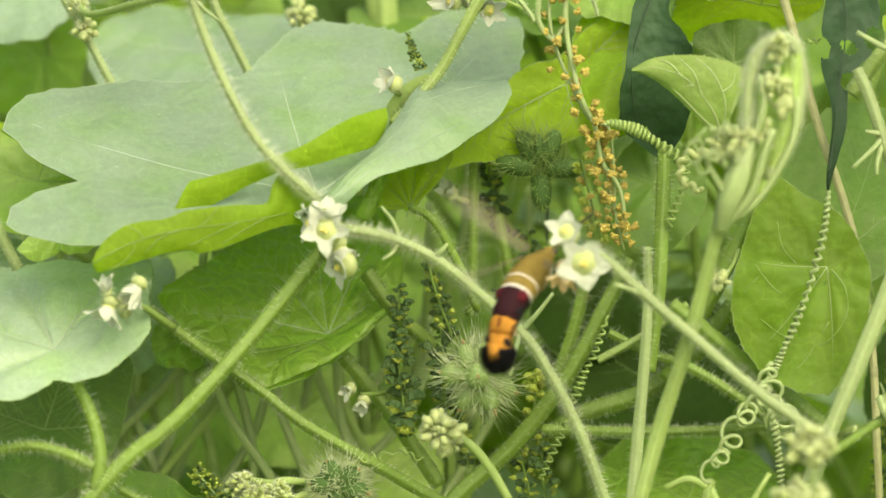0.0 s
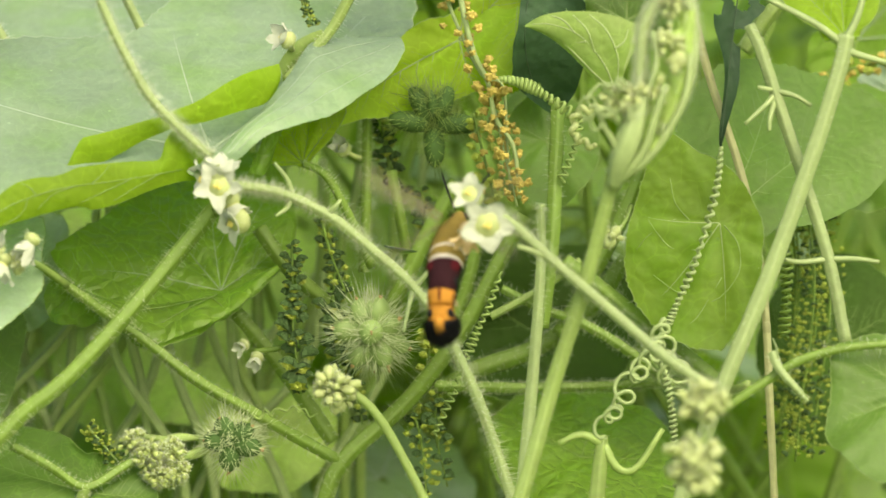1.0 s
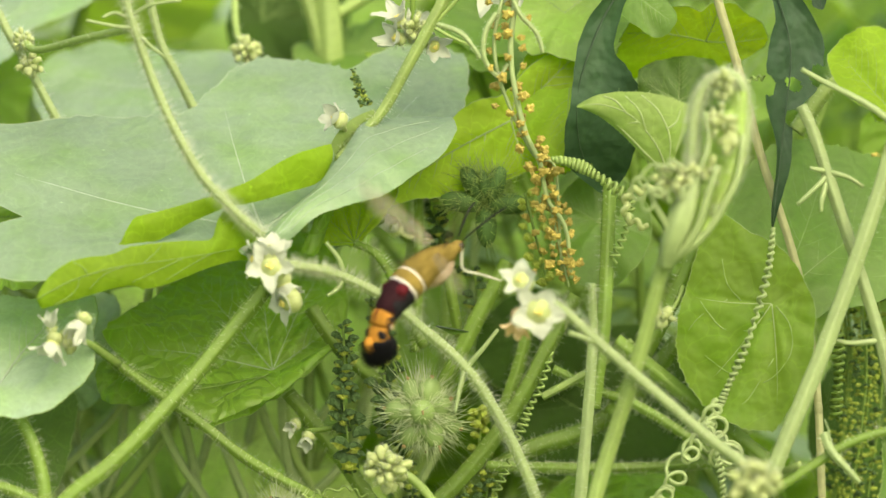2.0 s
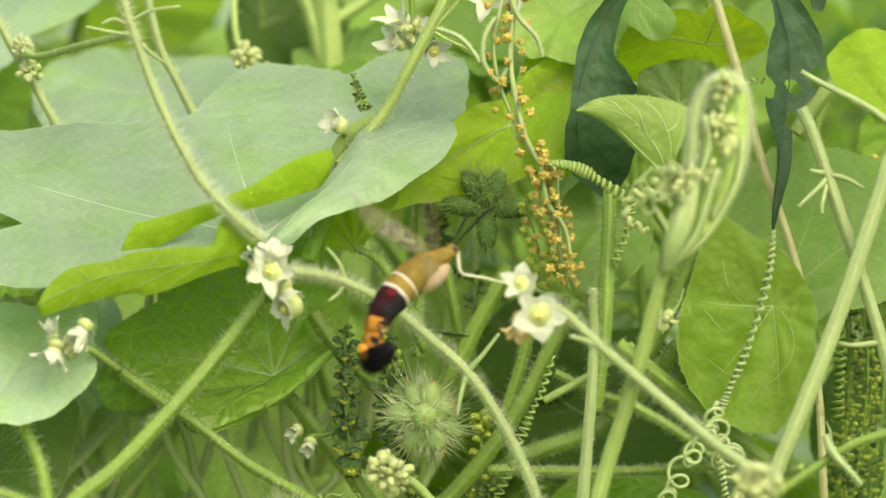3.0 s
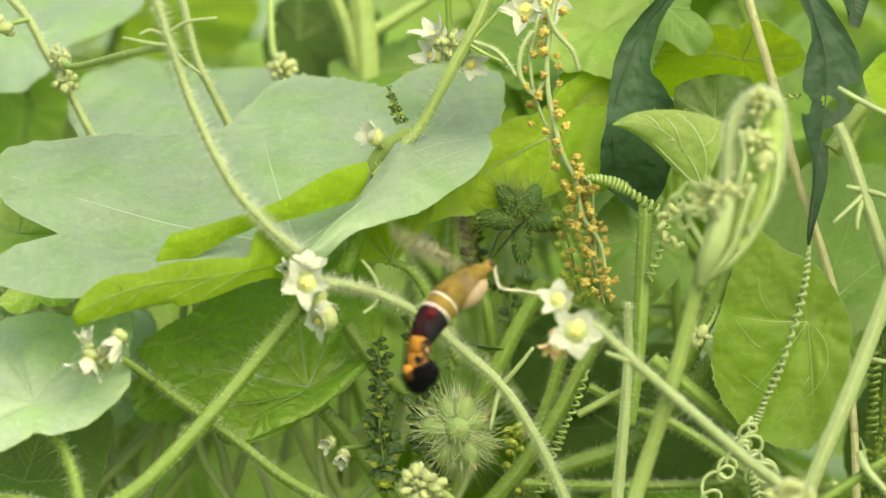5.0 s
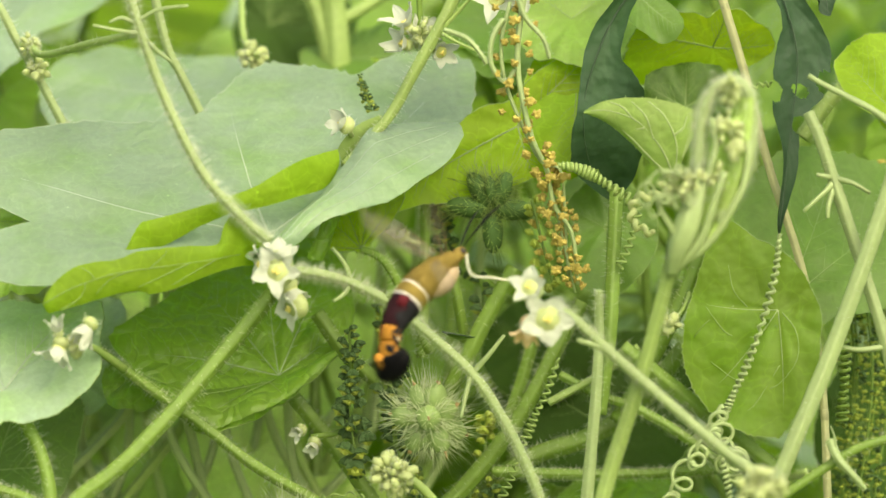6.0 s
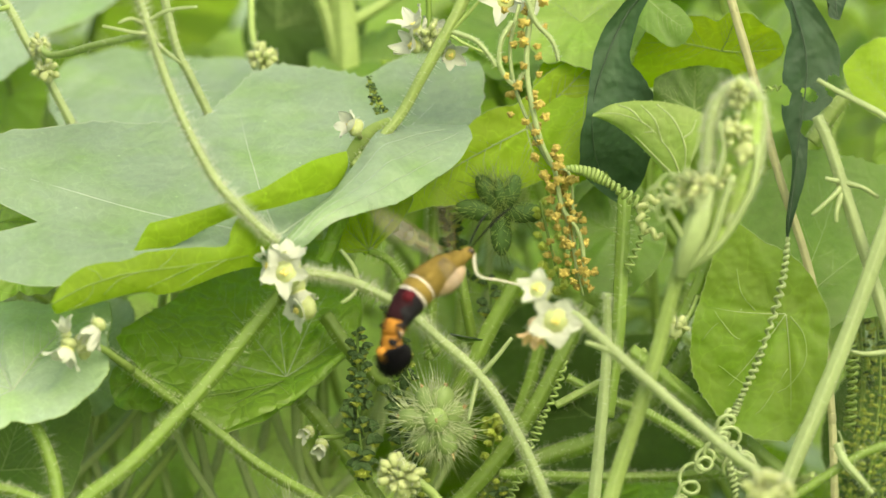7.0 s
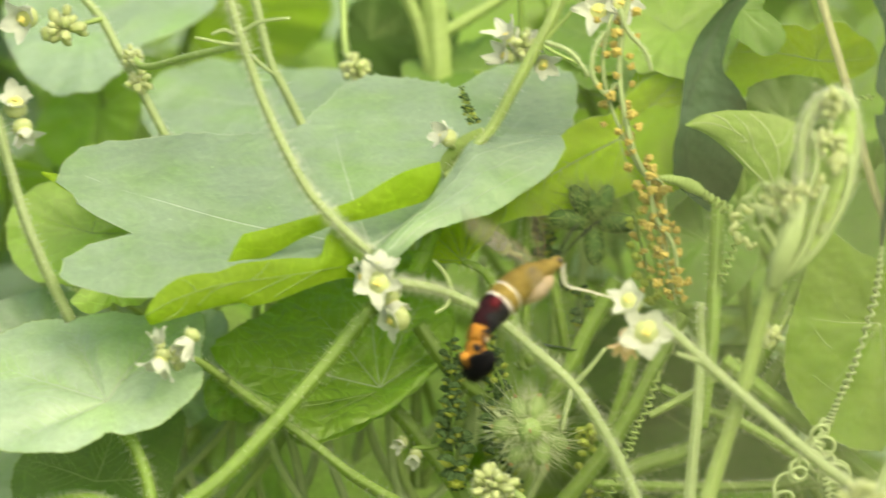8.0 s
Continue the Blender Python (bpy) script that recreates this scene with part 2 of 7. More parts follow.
def spline(points, n):
    """A smooth curve of n steps through the points."""
    p = [Vector(q) for q in points]
    if len(p) == 2:
        return [p[0].lerp(p[1], i / n) for i in range(n + 1)]
    p = [p[0] * 2 - p[1]] + p + [p[-1] * 2 - p[-2]]
    spans, out = len(p) - 3, []
    for i in range(n + 1):
        u = min(i / n * spans, spans - 1e-6)
        k = int(u)
        u -= k
        a, b, c, d = p[k:k + 4]
        out.append(0.5 * (2 * b + (c - a) * u + (2 * a - 5 * b + 4 * c - d) * u * u + (3 * b - a - 3 * c + d) * u ** 3))
    return out


def axes_along(curve):
    out, side = [], None
    for i, p in enumerate(curve):
        t = (curve[min(i + 1, len(curve) - 1)] - curve[max(i - 1, 0)]).normalized()
        if side is None:
            side = t.cross(Vector((0.3, 1, 0.2))).normalized()
        side = (side - t * side.dot(t)).normalized()
        out.append((p, t, side, t.cross(side)))
    return out


def tube(curve, radius, sides=8, knobs=0.0, rng=None, ridges=0.0):
    """A closed round tube along a curve; radius is a number pair or a function of 0 to 1."""
    fr, n = axes_along(curve), len(curve)
    verts, faces = [], []
    for i, (p, t, a, b) in enumerate(fr):
        u = i / (n - 1)
        r = radius(u) if callable(radius) else radius[0] + (radius[1] - radius[0]) * u
        if rng and knobs:
            r *= 1 + rng.uniform(-knobs, knobs)
        for k in range(sides):
            w = 2 * math.pi * k / sides
            verts.append(p + (a * math.cos(w) + b * math.sin(w)) * r * (1 + ridges * math.cos(5 * w + 0.6 * math.sin(9 * u))))
    for i in range(n - 1):
        for k in range(sides):
            j = (k + 1) % sides
            faces.append((i * sides + k, i * sides + j, (i + 1) * sides + j, (i + 1) * sides + k))
    faces.append(tuple(reversed(range(sides))))
    faces.append(tuple(range((n - 1) * sides, n * sides)))
    return verts, faces


def hairs(curve, radius, count, length, rng, lean=0.25, thick=0.000055):
    """Fine stiff hairs that stand out from a stem."""
    fr, verts, faces = axes_along(curve), [], []
    for _ in range(count):
        u = rng.random() * (len(fr) - 1.001)
        p, t, a, b = fr[int(u)]
        q = fr[int(u) + 1][0]
        w = rng.uniform(0, 2 * math.pi)
        out = a * math.cos(w) + b * math.sin(w)
        s = u / (len(fr) - 1)
        r = radius(s) if callable(radius) else radius[0] + (radius[1] - radius[0]) * s
        root = p.lerp(q, u - int(u)) + out * r * 0.95
        way = (out + t * rng.uniform(-lean, lean) + Vector((0, 0, -0.1))).normalized()
        tip = root + way * length * rng.uniform(0.45, 1.15)
        c = t.cross(out).normalized()
        k = len(verts)
        verts += [root + t * thick, root - t * thick * 0.5 + c * thick, root - t * thick * 0.5 - c * thick, tip]
        faces += [(k, k + 1, k + 3), (k + 1, k + 2, k + 3), (k + 2, k, k + 3)]
    return verts, faces


def oval_tube(curve, wide, deep, sides=24):
    """A closed tube along a curve in the plane y = 0, wider across than it is deep."""
    verts, faces, n = [], [], len(curve)
    for i, p in enumerate(curve):
        t = (curve[min(i + 1, n - 1)] - curve[max(i - 1, 0)]).normalized()
        up = t.cross(Vector((0, 1, 0)))
        u = i / (n - 1)
        for k in range(sides):
            w = 2 * math.pi * k / sides
            verts.append(p + Vector((0, 1, 0)) * (math.cos(w) * wide(u)) + up * (math.sin(w) * deep(u)))
    for i in range(n - 1):
        for k in range(sides):
            j = (k + 1) % sides
            faces.append((i * sides + k, i * sides + j, (i + 1) * sides + j, (i + 1) * sides + k))
    faces.append(tuple(reversed(range(sides))))
    faces.append(tuple(range((n - 1) * sides, n * sides)))
    return verts, faces


def fur_on(shape, count, length, rng, thick=0.00007, back=Vector((-1, 0, -0.2))):
    """Short fur lying backwards on a closed shape built in rings."""
    verts, faces = [], []
    quads = [f for f in shape[1] if len(f) == 4]
    for _ in range(count):
        f = rng.choice(quads)
        a, c, d = shape[0][f[0]], shape[0][f[1]], shape[0][f[3]]
        u, v = rng.random(), rng.random()
        root = a + (c - a) * u + (d - a) * v
        out = (c - a).cross(d - a)
        out = out.normalized() if out.length > 1e-12 else Vector((0, 0, 1))
        side = out.cross(back).normalized() * thick
        tip = root + (out * rng.uniform(0.2, 0.9) + back.normalized()).normalized() * length * rng.uniform(0.5, 1.2)
        k = len(verts)
        verts += [root + side, root - side, root + out * thick, tip]
        faces += [(k, k + 1, k + 3), (k + 1, k + 2, k + 3), (k + 2, k, k + 3)]
    return verts, faces


def ball(centre, radius, squash=(1, 1, 1), rings=6, sides=9, rng=None, rough=0.0, axis=None):
    centre = Vector(centre)
    turn = Vector(axis).to_track_quat("Z", "Y").to_matrix() if axis is not None else Matrix.Identity(3)
    verts, faces = [], []
    for i in range(rings + 1):
        a = math.pi * i / rings
        for k in range(sides):
            w = 2 * math.pi * k / sides
            v = Vector((math.sin(a) * math.cos(w) * squash[0], math.sin(a) * math.sin(w) * squash[1], math.cos(a) * squash[2]))
            if rng and 0 < i < rings:
                v *= 1 + rng.uniform(-rough, rough)
            verts.append(centre + turn @ v * radius)
    for i in range(rings):
        for k in range(sides):
            j = (k + 1) % sides
            faces.append((i * sides + k, (i + 1) * sides + k, (i + 1) * sides + j, i * sides + j))
    return verts, faces


def profile_at(profile, deg):
    """The leaf's reach at an angle, smooth between the given (angle, reach) pairs."""
    p = sorted(((a + 180) % 360 - 180, r) for a, r in profile)
    p = [(p[-1][0] - 360, p[-1][1])] + p + [(p[0][0] + 360, p[0][1])]
    deg = (deg + 180) % 360 - 180
    for i, ((a, r), (b, q)) in enumerate(zip(p, p[1:])):
        if a <= deg <= b:
            u = (deg - a) / max(b - a, 1e-6)
            (a0, r0), (b1, q1) = p[max(i - 1, 0)], p[min(i + 2, len(p) - 1)]
            m0 = (q - r0) / max(b - a0, 1e-6) * (b - a)
            m1 = (q1 - r) / max(b1 - a, 1e-6) * (b - a)
            lim = 1.2 * abs(q - r) + 0.02 * (r + q)
            m0, m1 = max(-lim, min(lim, m0)), max(-lim, min(lim, m1))
            return r * (1 + 2 * u) * (1 - u) ** 2 + m0 * u * (1 - u) ** 2 + q * u * u * (3 - 2 * u) + m1 * u * u * (u - 1)
    return p[1][1]


FULL = [(0, 1.0), (22, 0.80), (40, 0.66), (58, 0.84), (78, 0.70), (100, 0.62), (125, 0.66), (150, 0.55), (170, 0.34), (180, 0.12),
        (-170, 0.34), (-150, 0.55), (-125, 0.66), (-100, 0.62), (-78, 0.70), (-58, 0.84), (-40, 0.66), (-22, 0.80)]


class Blade:
    """A leaf blade round the point where its stalk joins: origin, the points one unit to its side and one unit ahead,
    the outline as (angle, reach), and how it cups, waves and droops (metres)."""

    def __init__(self, o, x, y, profile, cup=0.0, wave=0.002, waves=5, droop=0.0, seed=1, teeth=0.012):
        self.o = Vector(o)
        self.x, self.y = Vector(x) - self.o, Vector(y) - self.o
        self.n = self.x.cross(self.y).normalized()
        if self.n.z < 0:
            self.n = -self.n
        self.profile, self.cup, self.wave, self.waves, self.droop, self.seed, self.teeth = profile, cup, wave, waves, droop, seed, teeth
        self.most = max(r for _, r in profile)
        self.phase = random.Random(seed).uniform(0, 6.28)
        self.ribs, self.crease = (), 0.0014

    def at(self, deg, s, lift=0.0):
        w = radians(deg)
        saw = (deg * 0.29 + self.seed * 0.37) % 1.0
        reach = profile_at(self.profile, deg) * (1 + self.teeth * (1 if saw < 0.25 else -0.4) * s)
        q = reach * s
        f = q / self.most
        p = self.o + self.x * (math.sin(w) * q) + self.y * (math.cos(w) * q)
        h = self.cup * f * f + self.wave * f * f * math.sin(self.waves * w + self.phase) - self.droop * f ** 3
        h += 0.35 * self.wave * s * s * math.sin(11 * w + 2 * self.phase)
        h += 0.0014 * noise.noise((p * 45.0) + Vector((self.seed, 0, 0))) * min(1, 3 * s)
        if self.ribs:
            off = min(abs((deg - r + 180) % 360 - 180) for r in self.ribs)
            h += self.crease * min(1.0, 3 * f) * (1 - math.exp(-(off / 9.0) ** 2)) * (1 - 0.6 * s * s)
        return p + self.n * (h + lift)

    def sheet(self, rings=14, steps=120):
        verts, faces = [self.o + self.n * 0], []
        for i in range(1, rings + 1):
            for k in range(steps):
                verts.append(self.at(360 * k / steps - 180, i / rings))
        for k in range(steps):
            j = (k + 1) % steps
            faces.append((0, 1 + k, 1 + j))
            for i in range(rings - 1):
                a = 1 + i * steps
                faces.append((a + k, a + steps + k, a + steps + j, a + j))
        return verts, faces

    def rim(self, width=0.00014):
        """The pale edge of the blade with small bristle-tipped teeth."""
        edge = [self.at(360 * k / 240 - 180, 1.0) for k in range(241)]
        inner = [self.at(360 * k / 240 - 180, 0.94) for k in range(241)]
        return join(tube(edge, (width, width), 5), edge_tips(edge, inner, self.seed))

    def vein(self, deg, width=0.0005, side=1, forks=True, spread=24.0):
        """A raised midrib from the stalk to the margin with side veins that arch towards the tip."""
        rng = random.Random(self.seed * 31 + int(deg))
        far = profile_at(self.profile, deg) * 0.96
        bow = 0.035 * far * math.sin(deg * 1.7 + self.seed)
        w0 = radians(deg)

        def midrib(u):
            b = bow * math.sin(math.pi * u)
            return math.sin(w0) * far * u + math.cos(w0) * b, math.cos(w0) * far * u - math.sin(w0) * b

        def spot(x, y):
            d = math.degrees(math.atan2(x, y))
            return d, math.hypot(x, y) / max(profile_at(self.profile, d), 1e-4)

        runs = [([spot(*midrib(max(u, 0.004))) for u in np.linspace(0.0, 1.0, 18)], width)]
        if forks:
            for i, u0 in enumerate((0.20, 0.32, 0.43, 0.54, 0.65, 0.76, 0.86)):
                for turn in (-1, 1):
                    x, y = midrib(u0 + 0.025 * turn + rng.uniform(-0.015, 0.015))
                    ang = deg + turn * rng.uniform(42, 54)
                    step = far * (0.62 - 0.42 * u0) / 10
                    path = [spot(x, y)]
                    for _ in range(10):
                        x, y = x + math.sin(radians(ang)) * step, y + math.cos(radians(ang)) * step
                        ang -= turn * 2.6
                        d, s = spot(x, y)
                        if s > 0.93 or abs((d - deg + 180) % 360 - 180) > spread:
                            break
                        path.append((d, s))
                    if len(path) > 2:
                        runs.append((path, width * 0.38 * (1 - 0.4 * u0)))
        out = []
        for path, w in runs:
            curve = [self.at(a, min(s, 0.985), side * w * -0.35) for a, s in path]
            out.append(tube(curve, (w, w * 0.3), 5))
        return join(*out)


def edge_tips(edge, inner, seed, gap=0.0042, length=0.0008):
    """Small pale bristles that end the teeth of a leaf margin."""
    rng = random.Random(seed)
    verts, faces, run, want = [], [], 0.0, gap * 0.5
    for i in range(1, len(edge)):
        t = edge[i] - edge[i - 1]
        run += t.length
        if run < want or t.length < 1e-7:
            continue
        run, want = 0.0, gap * rng.uniform(0.7, 1.3)
        out = edge[i] - inner[i]
        if out.length < 1e-7:
            continue
        out, t = out.normalized(), t.normalized()
        up = out.cross(t).normalized()
        r, k = 0.00023, len(verts)
        verts += [edge[i] + t * r - out * 0.0002, edge[i] - t * r * 0.6 + up * r - out * 0.0002, edge[i] - t * r * 0.6 - up * r - out * 0.0002, edge[i] + (out + t * rng.uniform(-0.4, 0.4)) * length * rng.uniform(0.6, 1.2)]
        faces += [(k, k + 1, k + 3), (k + 1, k + 2, k + 3), (k + 2, k, k + 3)]
    return verts, faces


def vine_leaf(label, blades, veins=(), mat=None, group="vine leaves", stalk=None, stalk_r=(0.0016, 0.0016), side=1, hairy=250, vein_w=0.00028, category="leaf", name="vine_leaf", vein_mat=None, forks=True):
    """A leaf with its blade or folded blades, ribs on each and a hairy stalk."""
    rng = random.Random(len(ORIGIN))
    first = blades[0][0] if isinstance(blades[0], tuple) else blades[0]
    th = thing(name, label, category, first.o, group)
    for b in blades:
        b, m = b if isinstance(b, tuple) else (b, mat)
        b.ribs = veins
        ob = part("blade", b.sheet(14, 240 if b.most > 1.2 else 120), m, th)
        if b.most > 1.0:
            part("rim", b.rim(), VEIN if m is LEAF else VEIN_GREEN, ob, "thin pale edge with bristle tips")
        if veins:
            for v in veins:
                if profile_at(b.profile, v) > 0.25:
                    gap = min([abs((v - q + 180) % 360 - 180) for q in veins if q != v] + [60])
                    part("vein", b.vein(v, vein_w, side, forks, 0.55 * gap), vein_mat or (VEIN if m is LEAF else VEIN_GREEN), ob, "pale raised forked vein")
    if stalk:
        c = spline(stalk, 24)
        ob = part("stalk", tube(c, stalk_r, 8), STEM, th)
        if hairy:
            part("hairs", hairs(c, stalk_r, hairy, 0.0034, rng), HAIR, ob, "fine white hairs", "stuff")
    return th


def patch(edge_a, edge_b, n=28, m=8, belly=0.0, wave=0.0, seed=1, teeth=0.0, holes=(), quilt=0.0):
    """A curved leaf strip between two margins."""
    a, b = spline(edge_a, n), spline(edge_b, n)
    verts, faces = [], []
    for i in range(n + 1):
        t = (a[min(i + 1, n)] - a[max(i - 1, 0)]).normalized()
        across = b[i] - a[i]
        nn = t.cross(across)
        nn = nn.normalized() if nn.length > 1e-9 else Vector((0, -1, 0))
        if nn.y > 0:
            nn = -nn
        for k in range(m + 1):
            u = k / m
            p = a[i].lerp(b[i], u) + nn * (belly * 4 * u * (1 - u))
            p += nn * wave * noise.noise(p * 60.0 + Vector((seed, 0, 0)))
            if teeth and k in (0, m):
                p += across * (teeth * 1.6 * noise.noise(Vector((i * 26.0 / n, seed * 3.1, k))))
            p += nn * quilt * math.sin(2 * math.pi * (12 * i / n - 3.2 * abs(u - 0.5))) * min(1.0, 4 * abs(u - 0.5)) * 4 * u * (1 - u)
            verts.append(p)
    for i in range(n):
        for k in range(m):
            j = i * (m + 1) + k
            u, v = (i + 0.5) / n, (k + 0.5) / m
            if not any(((u - hu) / ru) ** 2 + ((v - hv) / rv) ** 2 < 1 for hu, hv, ru, rv in holes):
                faces.append((j, j + 1, j + m + 2, j + m + 1))
    return verts, faces


def stem(label, points, r0, r1, mat=None, hairy=0.0, length=0.0026, name="climbing_vine", category="vine", group="climbing vines", stubs=(), seed=0):
    """A hairy stem; hairy is the hairs per centimetre, stubs are short side shoots."""
    rng = random.Random(seed + len(ORIGIN))
    c = spline(points, 40)
    th = thing(name, label, category, points[0], group)
    ob = part("stem", tube(c, (r0, r1), 20, 0.035, rng, 0.09), mat or STEM, th)
    run = sum((c[i + 1] - c[i]).length for i in range(len(c) - 1))
    if hairy:
        part("hairs", hairs(c, (r0, r1), int(run * 520 * hairy), length, rng), HAIR, ob, "fine white hairs", "stuff")
    for pts in stubs:
        part("side_shoot", tube(spline(pts, 10), (r1 * 0.55, r1 * 0.32), 7), STEM_WHITE if mat is STEM_WHITE else STEM_PALE, th)
    return th


def petal_shape(root, way, facing, length, width, curl=0.25):
    """A pointed petal from its root along way, with its face to facing."""
    way = Vector(way).normalized()
    side = Vector(facing).cross(way).normalized()
    up = way.cross(side).normalized()
    if up.dot(Vector(facing)) < 0:
        up = -up
    verts, faces, n = [], [], 9
    shift = Vector(root) * 900.0
    for i in range(n + 1):
        u = i / n
        w = width * (0.8 + 1.15 * u) * (1 - u) ** 0.86 * 1.25 * (1 + 0.22 * noise.noise(shift + Vector((u * 6.0, 3.0, 0.0)))) + width * 0.03
        for k in range(7):
            v = (k - 3) / 3
            crumple = noise.noise(shift + Vector((u * 2.2, v * 1.6, 0.0)))
            verts.append(Vector(root) + way * (length * u) + side * (w * v * (1 + 0.25 * crumple)) + up * (length * (curl * (u ** 2 - 0.4 * u) + 0.20 * v * v * (1 - u) + 0.26 * crumple * u)))
    for i in range(n):
        for k in range(6):
            j = i * 7 + k
            faces.append((j, j + 1, j + 8, j + 7))
    return verts, faces


def flower(cluster, centre, facing, size, petals=5, turn=0.0, closed=0.0, seed=1, old=False, stalk=None, slim=1.0):
    """A small white five-petalled flower with a wide yellow-green throat, downy outside."""
    rng = random.Random(seed)
    centre, facing = Vector(centre), Vector(facing).normalized()
    a = facing.cross(Vector((0.1, 0.2, 1))).normalized()
    b = facing.cross(a)
    cup = ball(centre - facing * size * 0.14, size * 0.27 / slim, (1, 1, 0.75), 7, 12, axis=facing)
    shapes = [cup]
    if stalk:
        shapes.append(tube(spline(stalk, 8), (size * 0.07, size * 0.09), 7))
    fl = part("flower", join(*shapes), PETAL_OLD if old else BUD, cluster, "cream green cup")
    for i in range(petals):
        w = turn + 2 * math.pi * i / petals + rng.uniform(-0.14, 0.14)
        out = a * math.cos(w) + b * math.sin(w)
        way = out * (1 - closed) + facing * (0.22 + closed + rng.uniform(-0.15, 0.2))
        part("petal", petal_shape(centre + out * size * 0.17, way, facing - out * closed, size * rng.uniform(0.34, 0.5) * slim, size * rng.uniform(0.15, 0.20), 0.1 + rng.uniform(-0.6, 0.4)),
             PETAL_OLD if old else PETAL, fl, "withered petal" if old else "white pointed petal")
    part("hairs", hairs([centre - facing * size * 0.32, centre - facing * size * 0.15, centre], (size * 0.2, size * 0.28), 60, size * 0.16, rng, 0.5), HAIR, fl, "white down on the cup", "stuff")
    if closed < 0.6:
        part("throat", ball(centre + facing * size * 0.015, size * 0.2, (1, 1, 0.35), 6, 16, rng, 0.04, axis=facing), THROAT, fl, "yellow-green throat")
        part("pollen_heart", join(ball(centre + facing * size * 0.10 - a * size * 0.02, size * 0.065, (1, 1, 0.9), 6, 9, rng, 0.12, axis=facing), *[ball(centre + facing * size * 0.12 + (a * math.cos(w) + b * math.sin(w)) * size * 0.055, size * 0.042, (1, 0.8, 0.9), 5, 7, rng, 0.15) for w in (0.3, 2.2, 4.4)]), ANTHER, fl, "yellow pollen heart")
    return fl


def bud_cluster(label, centre, radius, count, bud_r, stalk, stalk_r, seed=1, group="bud clusters", hairy=12.0, parent=None, mat=None):
    """A rounded head of closed cream buds on a stalk."""
    rng = random.Random(seed)
    th = parent or thing("bud_cluster", label, "flower buds", stalk[-1] if stalk else centre, group)
    if stalk:
        c = spline(stalk, 20)
        ob = part("stalk", tube(c, (stalk_r * 0.9, stalk_r), 8), STEM_PALE, th)
        run = sum((c[i + 1] - c[i]).length for i in range(len(c) - 1))
        part("hairs", hairs(c, (stalk_r, stalk_r), int(run * 100 * hairy), 0.0018, rng), HAIR, ob, "fine white hairs", "stuff")
    fuzz, fuzz_faces = [], []
    for i in range(count):
        z = 1 - 2 * (i + 0.5) / count
        w = i * 2.4
        d = Vector((math.sqrt(1 - z * z) * math.cos(w), math.sqrt(1 - z * z) * math.sin(w), z))
        d = (d + Vector((rng.uniform(-.2, .2), rng.uniform(-.2, .2), rng.uniform(-.2, .2)))).normalized()
        p = Vector(centre) + d * radius * rng.uniform(0.4, 1.08)
        r = bud_r * rng.uniform(0.5, 1.25)
        part("bud", join(ball(p, r, (rng.uniform(0.75, 1.0), rng.uniform(0.75, 1.0), rng.uniform(1.0, 1.35)), 7, 11, rng, 0.2, axis=d), tube([Vector(centre), p], (r * 0.25, r * 0.3), 5)), mat or BUD, th)
        for _ in range(14):
            q = (d + Vector((rng.gauss(0, 0.8), rng.gauss(0, 0.8), rng.gauss(0, 0.8)))).normalized()
            a = q.cross(Vector((0.3, 0.4, 1))).normalized() * 0.00007
            e = q.cross(a).normalized() * 0.00007
            k = len(fuzz)
            fuzz += [p + q * r * 0.8 + a, p + q * r * 0.8 - a * 0.5 + e, p + q * r * 0.8 - a * 0.5 - e, p + q * (r + rng.uniform(0.0006, 0.0018))]
            fuzz_faces += [(k, k + 1, k + 3), (k + 1, k + 2, k + 3), (k + 2, k, k + 3)]
    part("bud_fuzz", (fuzz, fuzz_faces), HAIR, th, "fine white fuzz", "stuff")

    return th


def head_mesh(name, mat, seed):
    """One nodding ragweed head: a scalloped cup with florets below."""
    rng = random.Random(seed)
    verts, faces, n = [], [], 12
    for i, (r0, z0) in enumerate(((0.10, 0.85), (0.60, 0.70), (0.95, 0.32), (1.10, -0.10), (1.02, -0.42))):
        for k in range(n):
            w = 2 * math.pi * k / n
            r = r0 * (1 + (0.20 if k % 2 else -0.24) * (i / 4) ** 1.3 + rng.uniform(-0.12, 0.12))
            verts.append((r * math.cos(w), r * math.sin(w), z0 + rng.uniform(-0.13, 0.13)))
    for i in range(4):
        for k in range(n):
            j = (k + 1) % n
            faces.append((i * n + k, (i + 1) * n + k, (i + 1) * n + j, i * n + j))
    cup_faces = len(faces)
    for r0, z0 in ((0.50, -0.45), (0.42, -0.74), (0.18, -0.85)):
        for k in range(n):
            w = 2 * math.pi * k / n
            r = r0 * (1 + (0.2 if k % 3 else -0.3) + rng.uniform(-0.1, 0.1))
            verts.append((r * math.cos(w), r * math.sin(w), z0 + rng.uniform(-0.14, 0.14)))
    verts.append((0, 0, -0.95))
    for i in range(4, 7):
        for k in range(n):
            j = (k + 1) % n
            faces.append((i * n + k, (i + 1) * n + k, (i + 1) * n + j, i * n + j))
    for k in range(n):
        faces.append((7 * n + k, 8 * n, 7 * n + (k + 1) % n))
    me = bpy.data.meshes.new(name)
    me.from_pydata(verts, [], faces)
    me.materials.append(mat)
    me.materials.append(FLORET)
    me.polygons.foreach_set("material_index", [0 if i < cup_faces else 1 for i in range(len(faces))])
    return me


